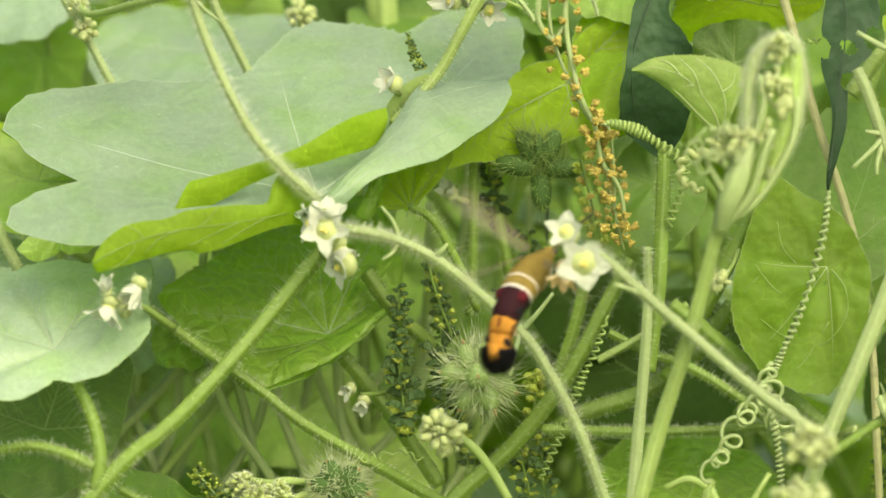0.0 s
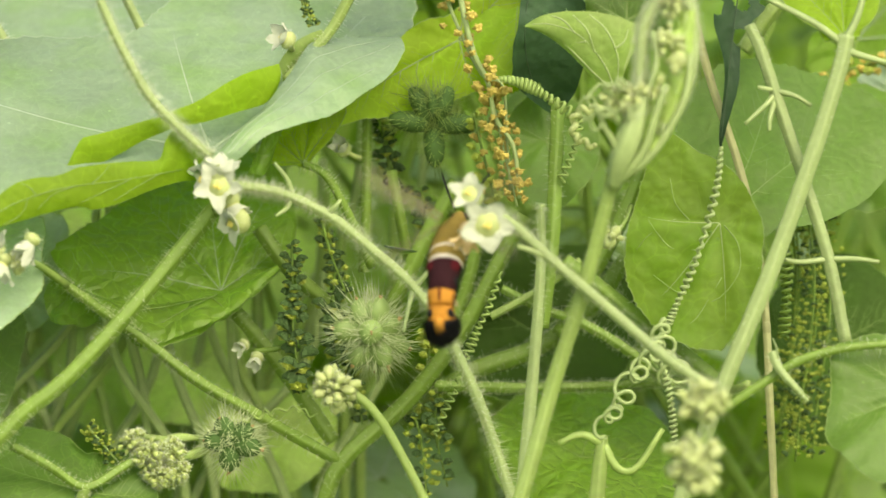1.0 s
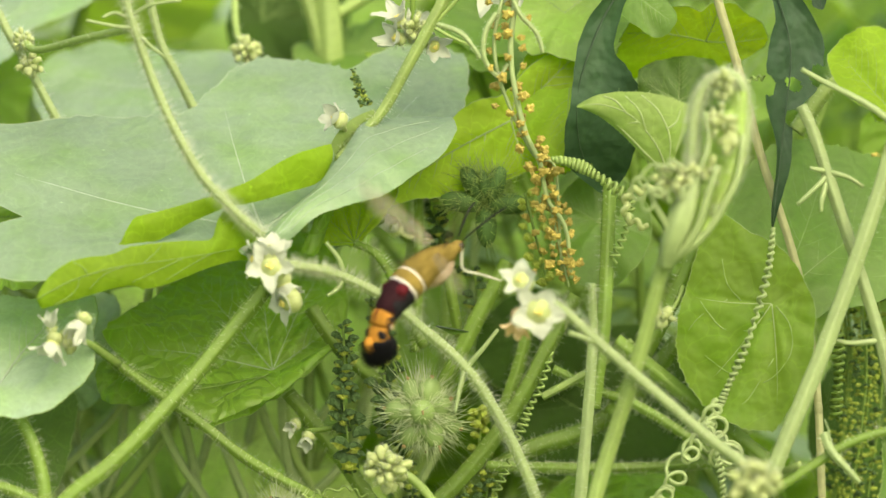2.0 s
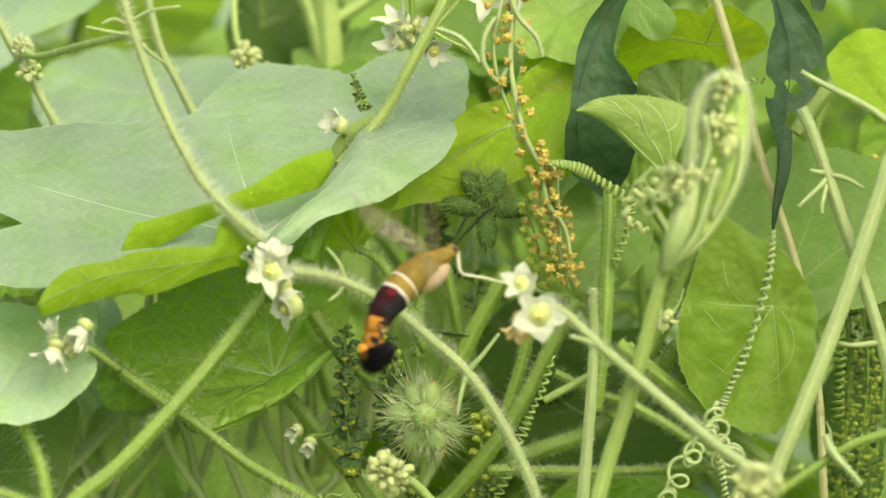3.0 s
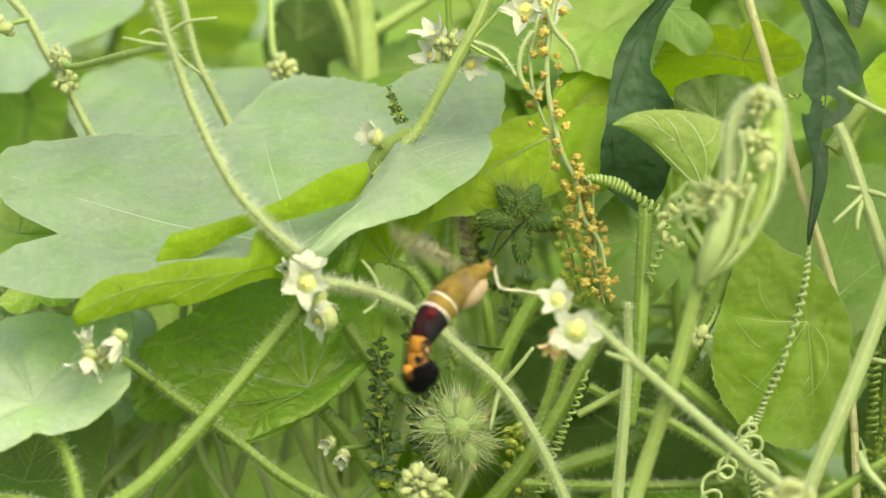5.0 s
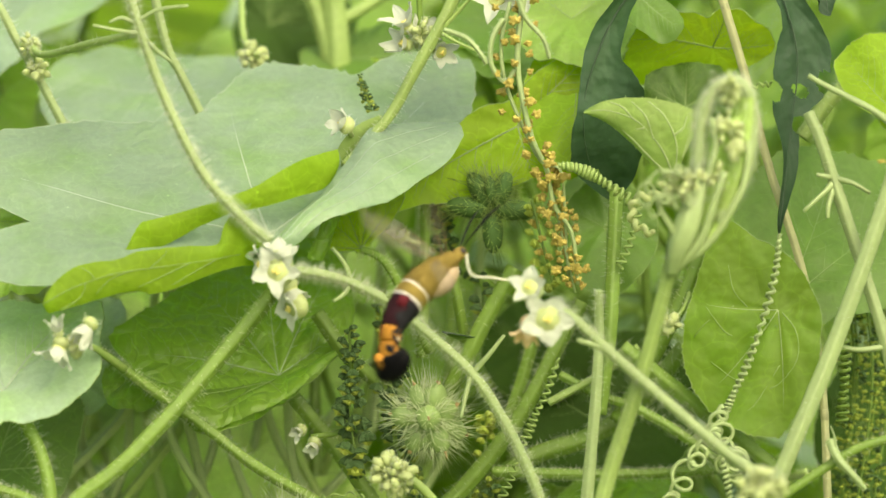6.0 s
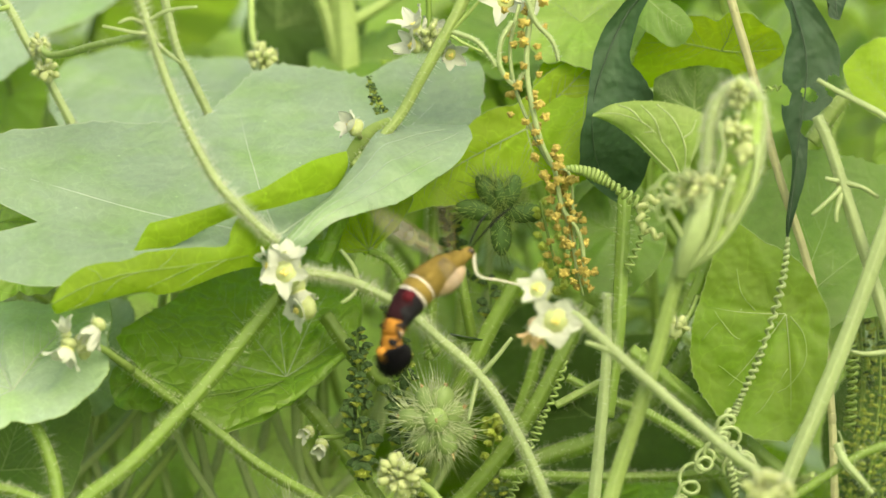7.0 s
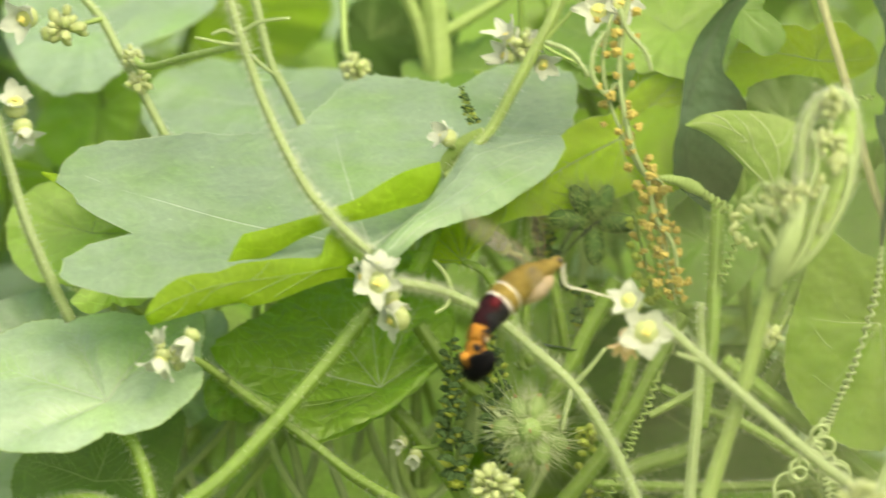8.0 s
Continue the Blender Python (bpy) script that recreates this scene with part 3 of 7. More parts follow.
def clump_mesh(name, mat, seed):
    """One dried ragweed head: a clump of small round florets."""
    rng = random.Random(seed)
    verts, faces = ball((0, 0, 0), 0.9, (1, 1, 0.85), 14, 24)
    lumps = [Vector((rng.gauss(0, 1), rng.gauss(0, 1), rng.gauss(0, 1))).normalized() for _ in range(20)]
    shape = [v * (0.60 + 0.6 * max(0.0, max(v.normalized().dot(q) for q in lumps)) ** 26) for v in verts], faces
    me = bpy.data.meshes.new(name)
    me.from_pydata([tuple(v) for v in shape[0]], [], shape[1])
    me.materials.append(mat)
    me.polygons.foreach_set("use_smooth", [True] * len(me.polygons))
    return me


HEADS = {"dark": [head_mesh("head", HEAD_DARK, s) for s in (1, 2, 3)], "green": [head_mesh("head", HEAD_GREEN, s) for s in (4, 5)],
         "dry": [clump_mesh("head", HEAD_DRY, s) for s in (6, 7, 8)]}


def ragweed_spike(label, points, count, size, kinds, stalk_mat=None, spread=1.6, seed=1, taper=0.5, stalk_r=0.00054):
    """A hanging ragweed flower spike: a thin stalk set with nodding heads."""
    rng = random.Random(seed)
    c = spline(points, 30)
    th = thing("ragweed_spike", label, "flower spike", points[0], "ragweed spikes")
    part("stalk", tube(c, (stalk_r, stalk_r * 0.6), 7), stalk_mat or STEM, th)
    fr = axes_along(c)
    for i in range(count):
        u = (i + rng.uniform(0.1, 0.9)) / count
        p, t, a, b = fr[int(u * 29.9)]
        w = i * 2.4 + rng.uniform(-0.5, 0.5)
        out = a * math.cos(w) + b * math.sin(w)
        s = size * rng.uniform(0.7, 1.15) * (1 - taper * (1 - u) if taper > 0 else 1)
        place = p + out * s * spread * rng.uniform(0.5, 1.1)
        up = (Vector((0, 0, 1)) - out * rng.uniform(0.1, 0.8)).normalized()
        kind = rng.choice(kinds)
        s *= 0.6 if kind == "green" and "dark" in kinds else 1.0
        ob = new("head", rng.choice(HEADS[kind]))
        ob.parent = th
        ob.matrix_local = Matrix.LocRotScale(place - ORIGIN[th], up.to_track_quat("Z", "Y"), Vector((s, s, s)))
    return th


def bur_cluster(label, burs, spines=70, length=0.00679, seed=1, mat=None, spine_mat=None, thick=0.00013, lean=0.3, tips=True):
    """Spiny egg-shaped burs in a star; each bur is (centre, way, length, width)."""
    rng = random.Random(seed)
    th = thing("bur_cluster", label, "seed burs", burs[0][0], "bur clusters")
    for centre, way, size, wide in burs:
        way = (Vector(way).normalized() + Vector((rng.gauss(0, 0.08), 0, rng.gauss(0, 0.08)))).normalized()
        size *= rng.uniform(0.9, 1.1)
        mid = Vector(centre) + way * size * 0.5
        ob = part("bur", ball(mid, size * 0.55, (wide / size, wide / size, 1.0), 10, 12, rng, 0.05, axis=way), mat or BUR_GREEN, th)
        verts, faces = [], []
        for _ in range(spines):
            d = Vector((rng.gauss(0, 1), rng.gauss(0, 1), rng.gauss(0, 1))).normalized()
            along = d.dot(way)
            root = mid + way * along * size * 0.52 + (d - way * along) * wide * 0.52
            tip = root + (d + way * lean + Vector((rng.gauss(0, 0.2), rng.gauss(0, 0.2), rng.gauss(0, 0.2)))).normalized() * length * rng.uniform(0.25, 1.1)
            s = d.cross(Vector((0.2, 0.5, 1))).normalized() * thick
            q = d.cross(s).normalized() * thick
            k = len(verts)
            verts += [root + s, root - s * 0.5 + q, root - s * 0.5 - q, tip]
            faces += [(k, k + 1, k + 3), (k + 1, k + 2, k + 3), (k + 2, k, k + 3)]
        part("bristle_coat", (verts, faces), spine_mat or SPINE, ob, "pale bristling spines", "stuff")
        if tips:
            end = mid + way * size * 0.52
            part("withered_tip", join(*[tube([end, end + (way + Vector((rng.gauss(0, 0.5), rng.gauss(0, 0.5), rng.gauss(0, 0.5)))) * size * 0.09], (size * 0.04, size * 0.025), 5) for _ in range(4)]), BUR_TIP, ob, "brown withered flower end")
    return th


def tendril(label, points, coil, turns, wire, mat=None, tail=None, seed=1, loose=0.0, looping=False):
    """A tendril coiled like a spring round a curve."""
    rng = random.Random(seed)
    n = max(40, int(turns * 12))
    fr = axes_along(spline(points, n))
    curve = []
    for i, (p, t, a, b) in enumerate(fr):
        w = 2 * math.pi * turns * i / n
        if looping:
            a, b = Vector((1, 0, 0)), Vector((0, 0.35 * math.sin(w * 0.5), 1))
        r = coil * (1 + 0.25 * math.sin(w * 0.13 + seed)) * min(1, 6 * i / n + 0.05)
        r *= 1 + loose * noise.noise(Vector((seed, 9.0 * i / n, 0)))
        drift = Vector((noise.noise(Vector((seed, 5.0 * i / n, 3))), 0, noise.noise(Vector((seed, 5.0 * i / n, 7))))) * loose * coil * 2
        curve.append(p + (a * math.cos(w) + b * math.sin(w)) * r + drift)
    th = thing("tendril", label, "tendril", points[0], "tendrils")
    part("coil", tube(curve, (wire, wire * 0.8), 6), mat or STEM_PALE, th)
    if tail:
        part("straight_end", tube(spline(tail, 14), (wire, wire * 0.7), 6), mat or STEM_PALE, th)
    return th


# ---- ground and far foliage ----
def ground():
    rng = random.Random(5)
    n, verts, faces = 60, [], []
    for i in range(n + 1):
        for k in range(n + 1):
            x, y = ((i / n) * 2 - 1), ((k / n) * 2 - 1)
            x, y = 400 * x * abs(x) ** 2, 400 * y * abs(y) ** 2
            verts.append(Vector((x, y, 0.05 * noise.noise(Vector((x * 0.7, y * 0.7, 0))))))
    for i in range(n):
        for k in range(n):
            j = i * (n + 1) + k
            faces.append((j, j + n + 1, j + n + 2, j + 1))
    me = bpy.data.meshes.new("ground")
    me.from_pydata([tuple(v) for v in verts], [], faces)
    me.materials.append(GROUND)
    tagged(new("ground", me), "short green grass and soil under the vines", "ground", kind="structure")


ground()


def far_leaves():
    """Loose leaves of the same vines behind the flowers, out of focus."""
    rng = random.Random(11)
    kinds = []
    for s in range(5):
        first = Blade((0, 0, 0), (0.055, 0, 0), (0, 0.055, 0), [(a, r * rng.uniform(0.92, 1.08)) for a, r in FULL], cup=rng.uniform(-0.006, 0.008), wave=0.005, waves=3 + s % 3, droop=rng.uniform(0.003, 0.016), seed=s + 20)
        th = thing("far_leaf", "green lobed vine leaf in the tangle behind", "leaf", (0, 0, 0), "far leaves")
        part("blade", first.sheet(8, 48), (LEAF_FAR, LEAF, LEAF_DEEP, LEAF_FAR, LEAF)[s], th)
        for v in (0, 58, -58):
            part("vein", first.vein(v, 0.0006, 1, v == 0), VEIN, th)
        part("stalk", tube(spline([(0, 0, 0), (0, -0.02, -0.01), (0.004, -0.05, -0.04)], 8), (0.0015, 0.0017), 7), STEM, th)
        kinds.append(th)
    for i in range(190):
        y = rng.uniform(0.10, 0.75)
        half = 0.20 + 0.10 * y
        at = Vector((rng.uniform(-half, half), y, 0.80 - 0.14 * y + rng.uniform(-0.14, 0.12) - 0.05 * y))
        if at.z > 0.83 and y < 0.24:
            at.y += 0.16
        if -0.13 < at.x < 0.03 and at.y < 0.22 and at.z > 0.67:
            at.y += 0.22
        m = Matrix.LocRotScale(at, Euler((rng.uniform(-0.1, 1.2), rng.uniform(-0.5, 0.5), rng.uniform(0, 6.28))), None)
        if i < 5:
            kinds[i].matrix_basis = m
        else:
            ob = copy_thing(rng.choice(kinds), m)
            ob.scale = (rng.uniform(0.7, 1.3),) * 3
    for i in range(70):
        y = rng.uniform(0.09, 0.40)
        x = rng.uniform(-0.20, 0.20)
        z = 0.80 - 0.14 * y
        lean = rng.uniform(-0.09, 0.09)
        r = rng.uniform(0.0010, 0.0026)
        stem("blurred green vine stem in the tangle", [(x - lean, y + rng.uniform(-0.03, 0.03), z - 0.24), (x, y, z - 0.10 + rng.uniform(-0.02, 0.02)), (x + lean * 0.6, y + 0.02, z - 0.045 + rng.uniform(-0.02, 0.02)), (x + lean * 1.6, y + rng.uniform(-0.03, 0.05), z + rng.choice((-0.03, 0.0, 0.03, 0.15)) + rng.uniform(0.0, 0.03))],
             r, r * 0.6, STEM, 0)
    verts, faces = [], []
    for i in range(900):
        y = rng.uniform(0.8, 2.6)
        at = Vector((rng.uniform(-0.6, 0.6), y, max(0.02, 0.80 - 0.1 * y + rng.uniform(-0.75, 0.35))))
        m = Matrix.LocRotScale(at, Euler((rng.uniform(-0.2, 1.3), rng.uniform(-0.6, 0.6), rng.uniform(0, 6.28))), Vector((1, 1, 1)) * rng.uniform(0.05, 0.11))
        k = len(verts)
        ring = [m @ Vector((math.sin(w) * profile_at(FULL, math.degrees(w)), math.cos(w) * profile_at(FULL, math.degrees(w)), -0.12 * math.cos(w))) for w in np.linspace(-3.1, 3.1, 22)]
        verts += [m.translation, *ring]
        faces += [(k, k + 1 + j, k + 2 + j) for j in range(21)]
    for i in range(3600):
        x, y = rng.uniform(-1.7, 1.7), rng.uniform(0.02, 2.7)
        if (x / 1.7) ** 2 + ((y - 1.35) / 1.4) ** 2 > rng.uniform(0.85, 1.1):
            continue
        top = 0.62 - 0.10 * y if abs(x) < 0.34 + 0.12 * y else 0.80 - 0.05 * y
        at = Vector((x, y, top * rng.uniform(0.02, 1.0) ** 0.6))
        m = Matrix.LocRotScale(at, Euler((rng.uniform(-0.2, 1.3), rng.uniform(-0.6, 0.6), rng.uniform(0, 6.28))), Vector((1, 1, 1)) * rng.uniform(0.045, 0.10))
        k = len(verts)
        ring = [m @ Vector((math.sin(w) * profile_at(FULL, math.degrees(w)), math.cos(w) * profile_at(FULL, math.degrees(w)), -0.12 * math.cos(w))) for w in np.linspace(-3.1, 3.1, 16)]
        verts += [m.translation, *ring]
        faces += [(k, k + 1 + j, k + 2 + j) for j in range(15)]
    me = bpy.data.meshes.new("far_foliage")
    me.from_pydata([tuple(q) for q in verts], [], faces)
    me.materials.append(LEAF_FAR)
    tagged(new("far_foliage", me), "distant mass of green vine leaves", "foliage", kind="stuff")


far_leaves()

# ---- large leaves ----
# the broad leaf over the flowers, its front margin folded up
broad = Blade((-0.0427, -0.0001, 0.7993), (-0.0248, -0.0001, 0.7993), (-0.0428, 0.0252, 0.8140),
              [(-59, 4.03), (-63, 4.44), (-67, 4.86), (-71, 5.4), (-74, 5.7), (-77, 5.8), (-79.5, 5.7), (-81.2, 5.4), (-83.8, 5.0), (-85.5, 4.55), (-86.9, 4.25), (-88.5, 4.6), (-91, 5.1),
               (-94, 5.4), (-96.5, 5.45), (-98.5, 5.1), (-100.8, 4.6), (-103, 4.1), (-105, 3.0), (-108, 1.9), (-120, 0.55), (-142, 0.55), (-160, 0.4), (180, 0.3), (110, 0.35), (90, 0.45), (78, 0.65), (74, 0.95), (69, 2.4), (63, 3.75),
               (55, 4.5), (49, 4.85), (36, 4.2), (27, 3.25), (13, 3.15), (0, 3.15), (-12, 3.0), (-23, 2.75), (-37, 2.6), (-48, 3.1)],
              cup=0.0, wave=0.0015, waves=4, seed=3)
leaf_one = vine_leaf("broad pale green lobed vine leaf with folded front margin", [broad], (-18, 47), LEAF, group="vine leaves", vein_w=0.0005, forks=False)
for v in (-77,):
    part("vein", broad.vein(v, 0.0005, 1, False), VEIN, leaf_one, "pale raised vein")
# Both folds are yellower than the blade: transmitted light put into colour.
back_fold = part("folded_margin", patch([(-0.0889, -0.0100, 0.7943), (-0.0867, -0.0097, 0.7971), (-0.0849, -0.0095, 0.8009), (-0.0827, -0.0093, 0.8044), (-0.0809, -0.0091, 0.8052), (-0.0760, -0.0085, 0.8064), (-0.0689, -0.0079, 0.8084), (-0.0635, -0.0074, 0.8099), (-0.0586, -0.0070, 0.8112), (-0.0538, -0.0065, 0.8131), (-0.0493, -0.0056, 0.8147), (-0.0454, -0.0049, 0.8164), (-0.0408, -0.0040, 0.8191), (-0.0360, -0.0020, 0.8219), (-0.0312, 0.0000, 0.8241), (-0.0267, 0.0034, 0.8251), (-0.0231, 0.0059, 0.8258), (-0.0210, 0.0075, 0.8260)],
                            [(-0.0879, -0.0089, 0.7938), (-0.0850, -0.0085, 0.7943), (-0.0811, -0.0081, 0.7952), (-0.0771, -0.0076, 0.7966), (-0.0735, -0.0073, 0.7981), (-0.0690, -0.0069, 0.8005), (-0.0651, -0.0066, 0.8028), (-0.0601, -0.0062, 0.8050), (-0.0562, -0.0058, 0.8066), (-0.0523, -0.0052, 0.8081), (-0.0489, -0.0045, 0.8083), (-0.0450, -0.0038, 0.8089), (-0.0402, -0.0027, 0.8100), (-0.0353, -0.0006, 0.8113), (-0.0303, 0.0018, 0.8125), (-0.0257, 0.0051, 0.8137), (-0.0227, 0.0073, 0.8164), (-0.0207, 0.0085, 0.8202)], 70, belly=0.0008, wave=0.0006, teeth=0.008), LEAF_FRESH, leaf_one, "underside of a raised fold, through-light put into its yellow-green")
part("raised_margin", patch([(-0.0212, 0.0120, 0.8250), (-0.0200, 0.0180, 0.8268), (-0.0176, 0.0260, 0.8291), (-0.0149, 0.0330, 0.8307), (-0.0113, 0.0380, 0.8321), (-0.0076, 0.0420, 0.8330)],
                            [(-0.0204, 0.0120, 0.8194), (-0.0183, 0.0180, 0.8212), (-0.0158, 0.0260, 0.8235), (-0.0129, 0.0330, 0.8263), (-0.0097, 0.0380, 0.8278), (-0.0058, 0.0420, 0.8286)], 30, belly=0.0008, wave=0.0006, teeth=0.01), LEAF_YOUNG, leaf_one, "fresh green margin beside the fold")
front_fold = part("folded_margin", patch([(-0.1120, -0.0287, 0.7825), (-0.1104, -0.0283, 0.7858), (-0.1078, -0.0275, 0.7892), (-0.1043, -0.0264, 0.7920), (-0.1008, -0.0254, 0.7936), (-0.0953, -0.0237, 0.7946), (-0.0910, -0.0224, 0.7947), (-0.0869, -0.0214, 0.7958), (-0.0835, -0.0205, 0.7972), (-0.0791, -0.0194, 0.7977), (-0.0730, -0.0179, 0.7982), (-0.0669, -0.0167, 0.7985), (-0.0602, -0.0153, 0.7984), (-0.0578, -0.0139, 0.7995), (-0.0565, -0.0132, 0.8040), (-0.0545, -0.0122, 0.8069), (-0.0525, -0.0110, 0.8069), (-0.0485, -0.0080, 0.8038), (-0.0434, -0.0030, 0.7994)],
                            [(-0.1120, -0.0287, 0.7814), (-0.1104, -0.0282, 0.7790), (-0.1076, -0.0274, 0.7794), (-0.1036, -0.0262, 0.7804), (-0.0993, -0.0249, 0.7814), (-0.0941, -0.0233, 0.7828), (-0.0889, -0.0218, 0.7841), (-0.0845, -0.0207, 0.7846), (-0.0814, -0.0199, 0.7845), (-0.0790, -0.0193, 0.7836), (-0.0732, -0.0179, 0.7846), (-0.0670, -0.0167, 0.7867), (-0.0617, -0.0156, 0.7887), (-0.0591, -0.0147, 0.7896), (-0.0569, -0.0133, 0.7901), (-0.0548, -0.0122, 0.7906), (-0.0530, -0.0112, 0.7910), (-0.0506, -0.0094, 0.7911), (-0.0470, -0.0063, 0.7909)], 80, belly=0.0012, wave=0.0008, teeth=0.008), LEAF_FRESH, leaf_one, "underside of a raised fold, through-light put into its yellow-green")
for way in ([(-0.1117, -0.0303, 0.7822), (-0.1034, -0.0278, 0.7866), (-0.0973, -0.0259, 0.7887), (-0.0909, -0.0240, 0.7905), (-0.0835, -0.0221, 0.7916), (-0.0721, -0.0194, 0.7927), (-0.0599, -0.0168, 0.7942), (-0.0512, -0.0115, 0.7951)],
            [(-0.1066, -0.0287, 0.7800), (-0.1018, -0.0272, 0.7826), (-0.0993, -0.0265, 0.7856), (-0.0989, -0.0264, 0.7881)],
            [(-0.0843, -0.0223, 0.7916), (-0.0910, -0.0240, 0.7891), (-0.0957, -0.0254, 0.7847)],
            [(-0.0669, -0.0183, 0.7932), (-0.0753, -0.0200, 0.7894), (-0.0827, -0.0219, 0.7862)],
            [(-0.0581, -0.0157, 0.7944), (-0.0643, -0.0177, 0.7911), (-0.0722, -0.0194, 0.7865)],
            [(-0.0791, -0.0210, 0.7921), (-0.0756, -0.0201, 0.7950), (-0.0734, -0.0197, 0.7979)],
            [(-0.0961, -0.0256, 0.7892), (-0.0978, -0.0261, 0.7916), (-0.1007, -0.0270, 0.7932)]):
    part("vein", tube(spline(way, 14), (0.00016, 0.0001), 5), VEIN_GREEN, front_fold, "pale raised vein")

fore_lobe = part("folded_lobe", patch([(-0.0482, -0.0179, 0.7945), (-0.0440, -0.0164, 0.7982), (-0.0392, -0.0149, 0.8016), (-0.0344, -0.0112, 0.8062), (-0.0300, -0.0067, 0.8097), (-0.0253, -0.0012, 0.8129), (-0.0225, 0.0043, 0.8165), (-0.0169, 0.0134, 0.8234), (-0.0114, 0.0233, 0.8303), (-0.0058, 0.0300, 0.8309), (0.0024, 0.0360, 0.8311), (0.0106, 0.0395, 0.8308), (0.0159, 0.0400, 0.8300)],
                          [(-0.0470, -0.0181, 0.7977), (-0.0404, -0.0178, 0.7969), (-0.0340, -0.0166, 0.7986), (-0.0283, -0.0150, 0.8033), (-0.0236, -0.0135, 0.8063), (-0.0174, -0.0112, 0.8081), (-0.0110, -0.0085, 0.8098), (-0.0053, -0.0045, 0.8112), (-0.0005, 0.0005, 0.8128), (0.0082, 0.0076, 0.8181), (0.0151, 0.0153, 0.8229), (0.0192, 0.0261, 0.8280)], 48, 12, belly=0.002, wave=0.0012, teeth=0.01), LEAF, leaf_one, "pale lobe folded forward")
def fringe(blade, m, seed):
    """Bristle tips along both edges of a folded margin with m cells across."""
    v = [q.co + ORIGIN[blade] for q in blade.data.vertices]
    part("rim", join(edge_tips(v[m::m + 1], v[m - 1::m + 1], seed), edge_tips(v[0::m + 1], v[1::m + 1], seed + 1)), VEIN_GREEN, blade, "bristle-tipped edge")


fringe(back_fold, 8, 3)
fringe(front_fold, 8, 5)
fringe(fore_lobe, 12, 7)
lobe_grid = [q.co + ORIGIN[fore_lobe] for q in fore_lobe.data.vertices]
for k, i0, i1 in ((3, 8, 44), (6, 4, 46), (9, 10, 42)):
    part("vein", tube([lobe_grid[i * 13 + k] + toward * 0.0001 for i in range(i0, i1)], (0.00013, 0.0001), 5), VEIN, fore_lobe, "pale raised vein")

part("leaf_tip", patch([(-0.1499, 0.0340, 0.8192), (-0.1468, 0.0340, 0.8188), (-0.1439, 0.0340, 0.8182), (-0.1410, 0.0340, 0.8177)], [(-0.1497, 0.0330, 0.8185), (-0.1470, 0.0320, 0.8168), (-0.1445, 0.0320, 0.8150), (-0.1417, 0.0330, 0.8130)], 16, 6, belly=0.0006), LEAF_LIT, leaf_one, "small fresh pointed tip")

# a leaf seen from below, its through-light put into the colour
back_one = Blade((0.0370, 0.0495, 0.8285), (0.0555, 0.0545, 0.8289), (0.0379, 0.0520, 0.8467), [(0, 0.6), (35, 1.5), (48, 1.95), (70, 1.5), (100, 1.4), (130, 1.45), (160, 1.0), (180, 1.05), (-160, 1.2), (-130, 2.0), (-120, 2.8), (-112, 2.2), (-95, 1.2), (-60, 0.75), (-30, 0.5)], wave=0.001, seed=5)
vine_leaf("yellow-green vine leaf from below, through-light put into its colour", [back_one], (45, 100, -120, 160, 5), LEAF_LIT, vein_mat=VEIN_SOFT, vein_w=0.0004)
# Coloured as if lit through, though it lies under the broad leaf.
under_small = Blade((-0.0138, 0.0300, 0.7910), (0.0044, 0.0300, 0.7909), (-0.0137, 0.0370, 0.8085), [(0, 0.9), (25, 1.1), (39, 1.22), (47, 0.8), (60, 0.2), (90, 0.1), (180, 0.08), (-110, 0.12), (-95, 0.5), (-85, 0.62), (-70, 0.75), (-50, 0.85), (-25, 0.85)], wave=0.001, seed=6)
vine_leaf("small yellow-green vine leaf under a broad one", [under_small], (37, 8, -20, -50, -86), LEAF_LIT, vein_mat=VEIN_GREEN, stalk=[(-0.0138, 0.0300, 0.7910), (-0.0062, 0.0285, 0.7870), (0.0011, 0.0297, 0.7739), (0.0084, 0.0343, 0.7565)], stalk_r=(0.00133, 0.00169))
curl_small = thing("vine_leaf", "small curled grey-green leaf edge", "leaf", (-0.0286, 0.0120, 0.7926), "vine leaves")
curl_blade = part("blade", patch([(-0.0263, 0.0140, 0.8023), (-0.0274, 0.0130, 0.7983), (-0.0296, 0.0120, 0.7941), (-0.0309, 0.0110, 0.7906)], [(-0.0199, 0.0160, 0.8040), (-0.0221, 0.0150, 0.7987), (-0.0239, 0.0140, 0.7932), (-0.0261, 0.0120, 0.7893)], 24, 8, belly=0.0012, wave=0.0008, teeth=0.02), LEAF_DEEP, curl_small)
fringe(curl_blade, 8, 11)

# the dark leaf below
deep = Blade((-0.0405, 0.0332, 0.7489), (-0.0222, 0.0365, 0.7505), (-0.0405, 0.0506, 0.7647), [(-6, 2.18), (19, 2.35), (44, 1.85), (67, 1.37), (88, 0.87), (120, 0.5), (180, 0.53), (-150, 0.9), (-125, 1.62), (-115, 1.74), (-95, 2.05), (-84, 2.5), (-76, 3.1), (-67, 2.86), (-58, 2.62), (-35, 2.34)], cup=0.004, wave=0.002, seed=8)
deep.crease = 0.0028
deep_leaf = vine_leaf("deep green vine leaf with pale forked veins", [deep], (-6, 28, -40, -78, 60), LEAF_DEEP, vein_w=0.00026, vein_mat=VEIN)
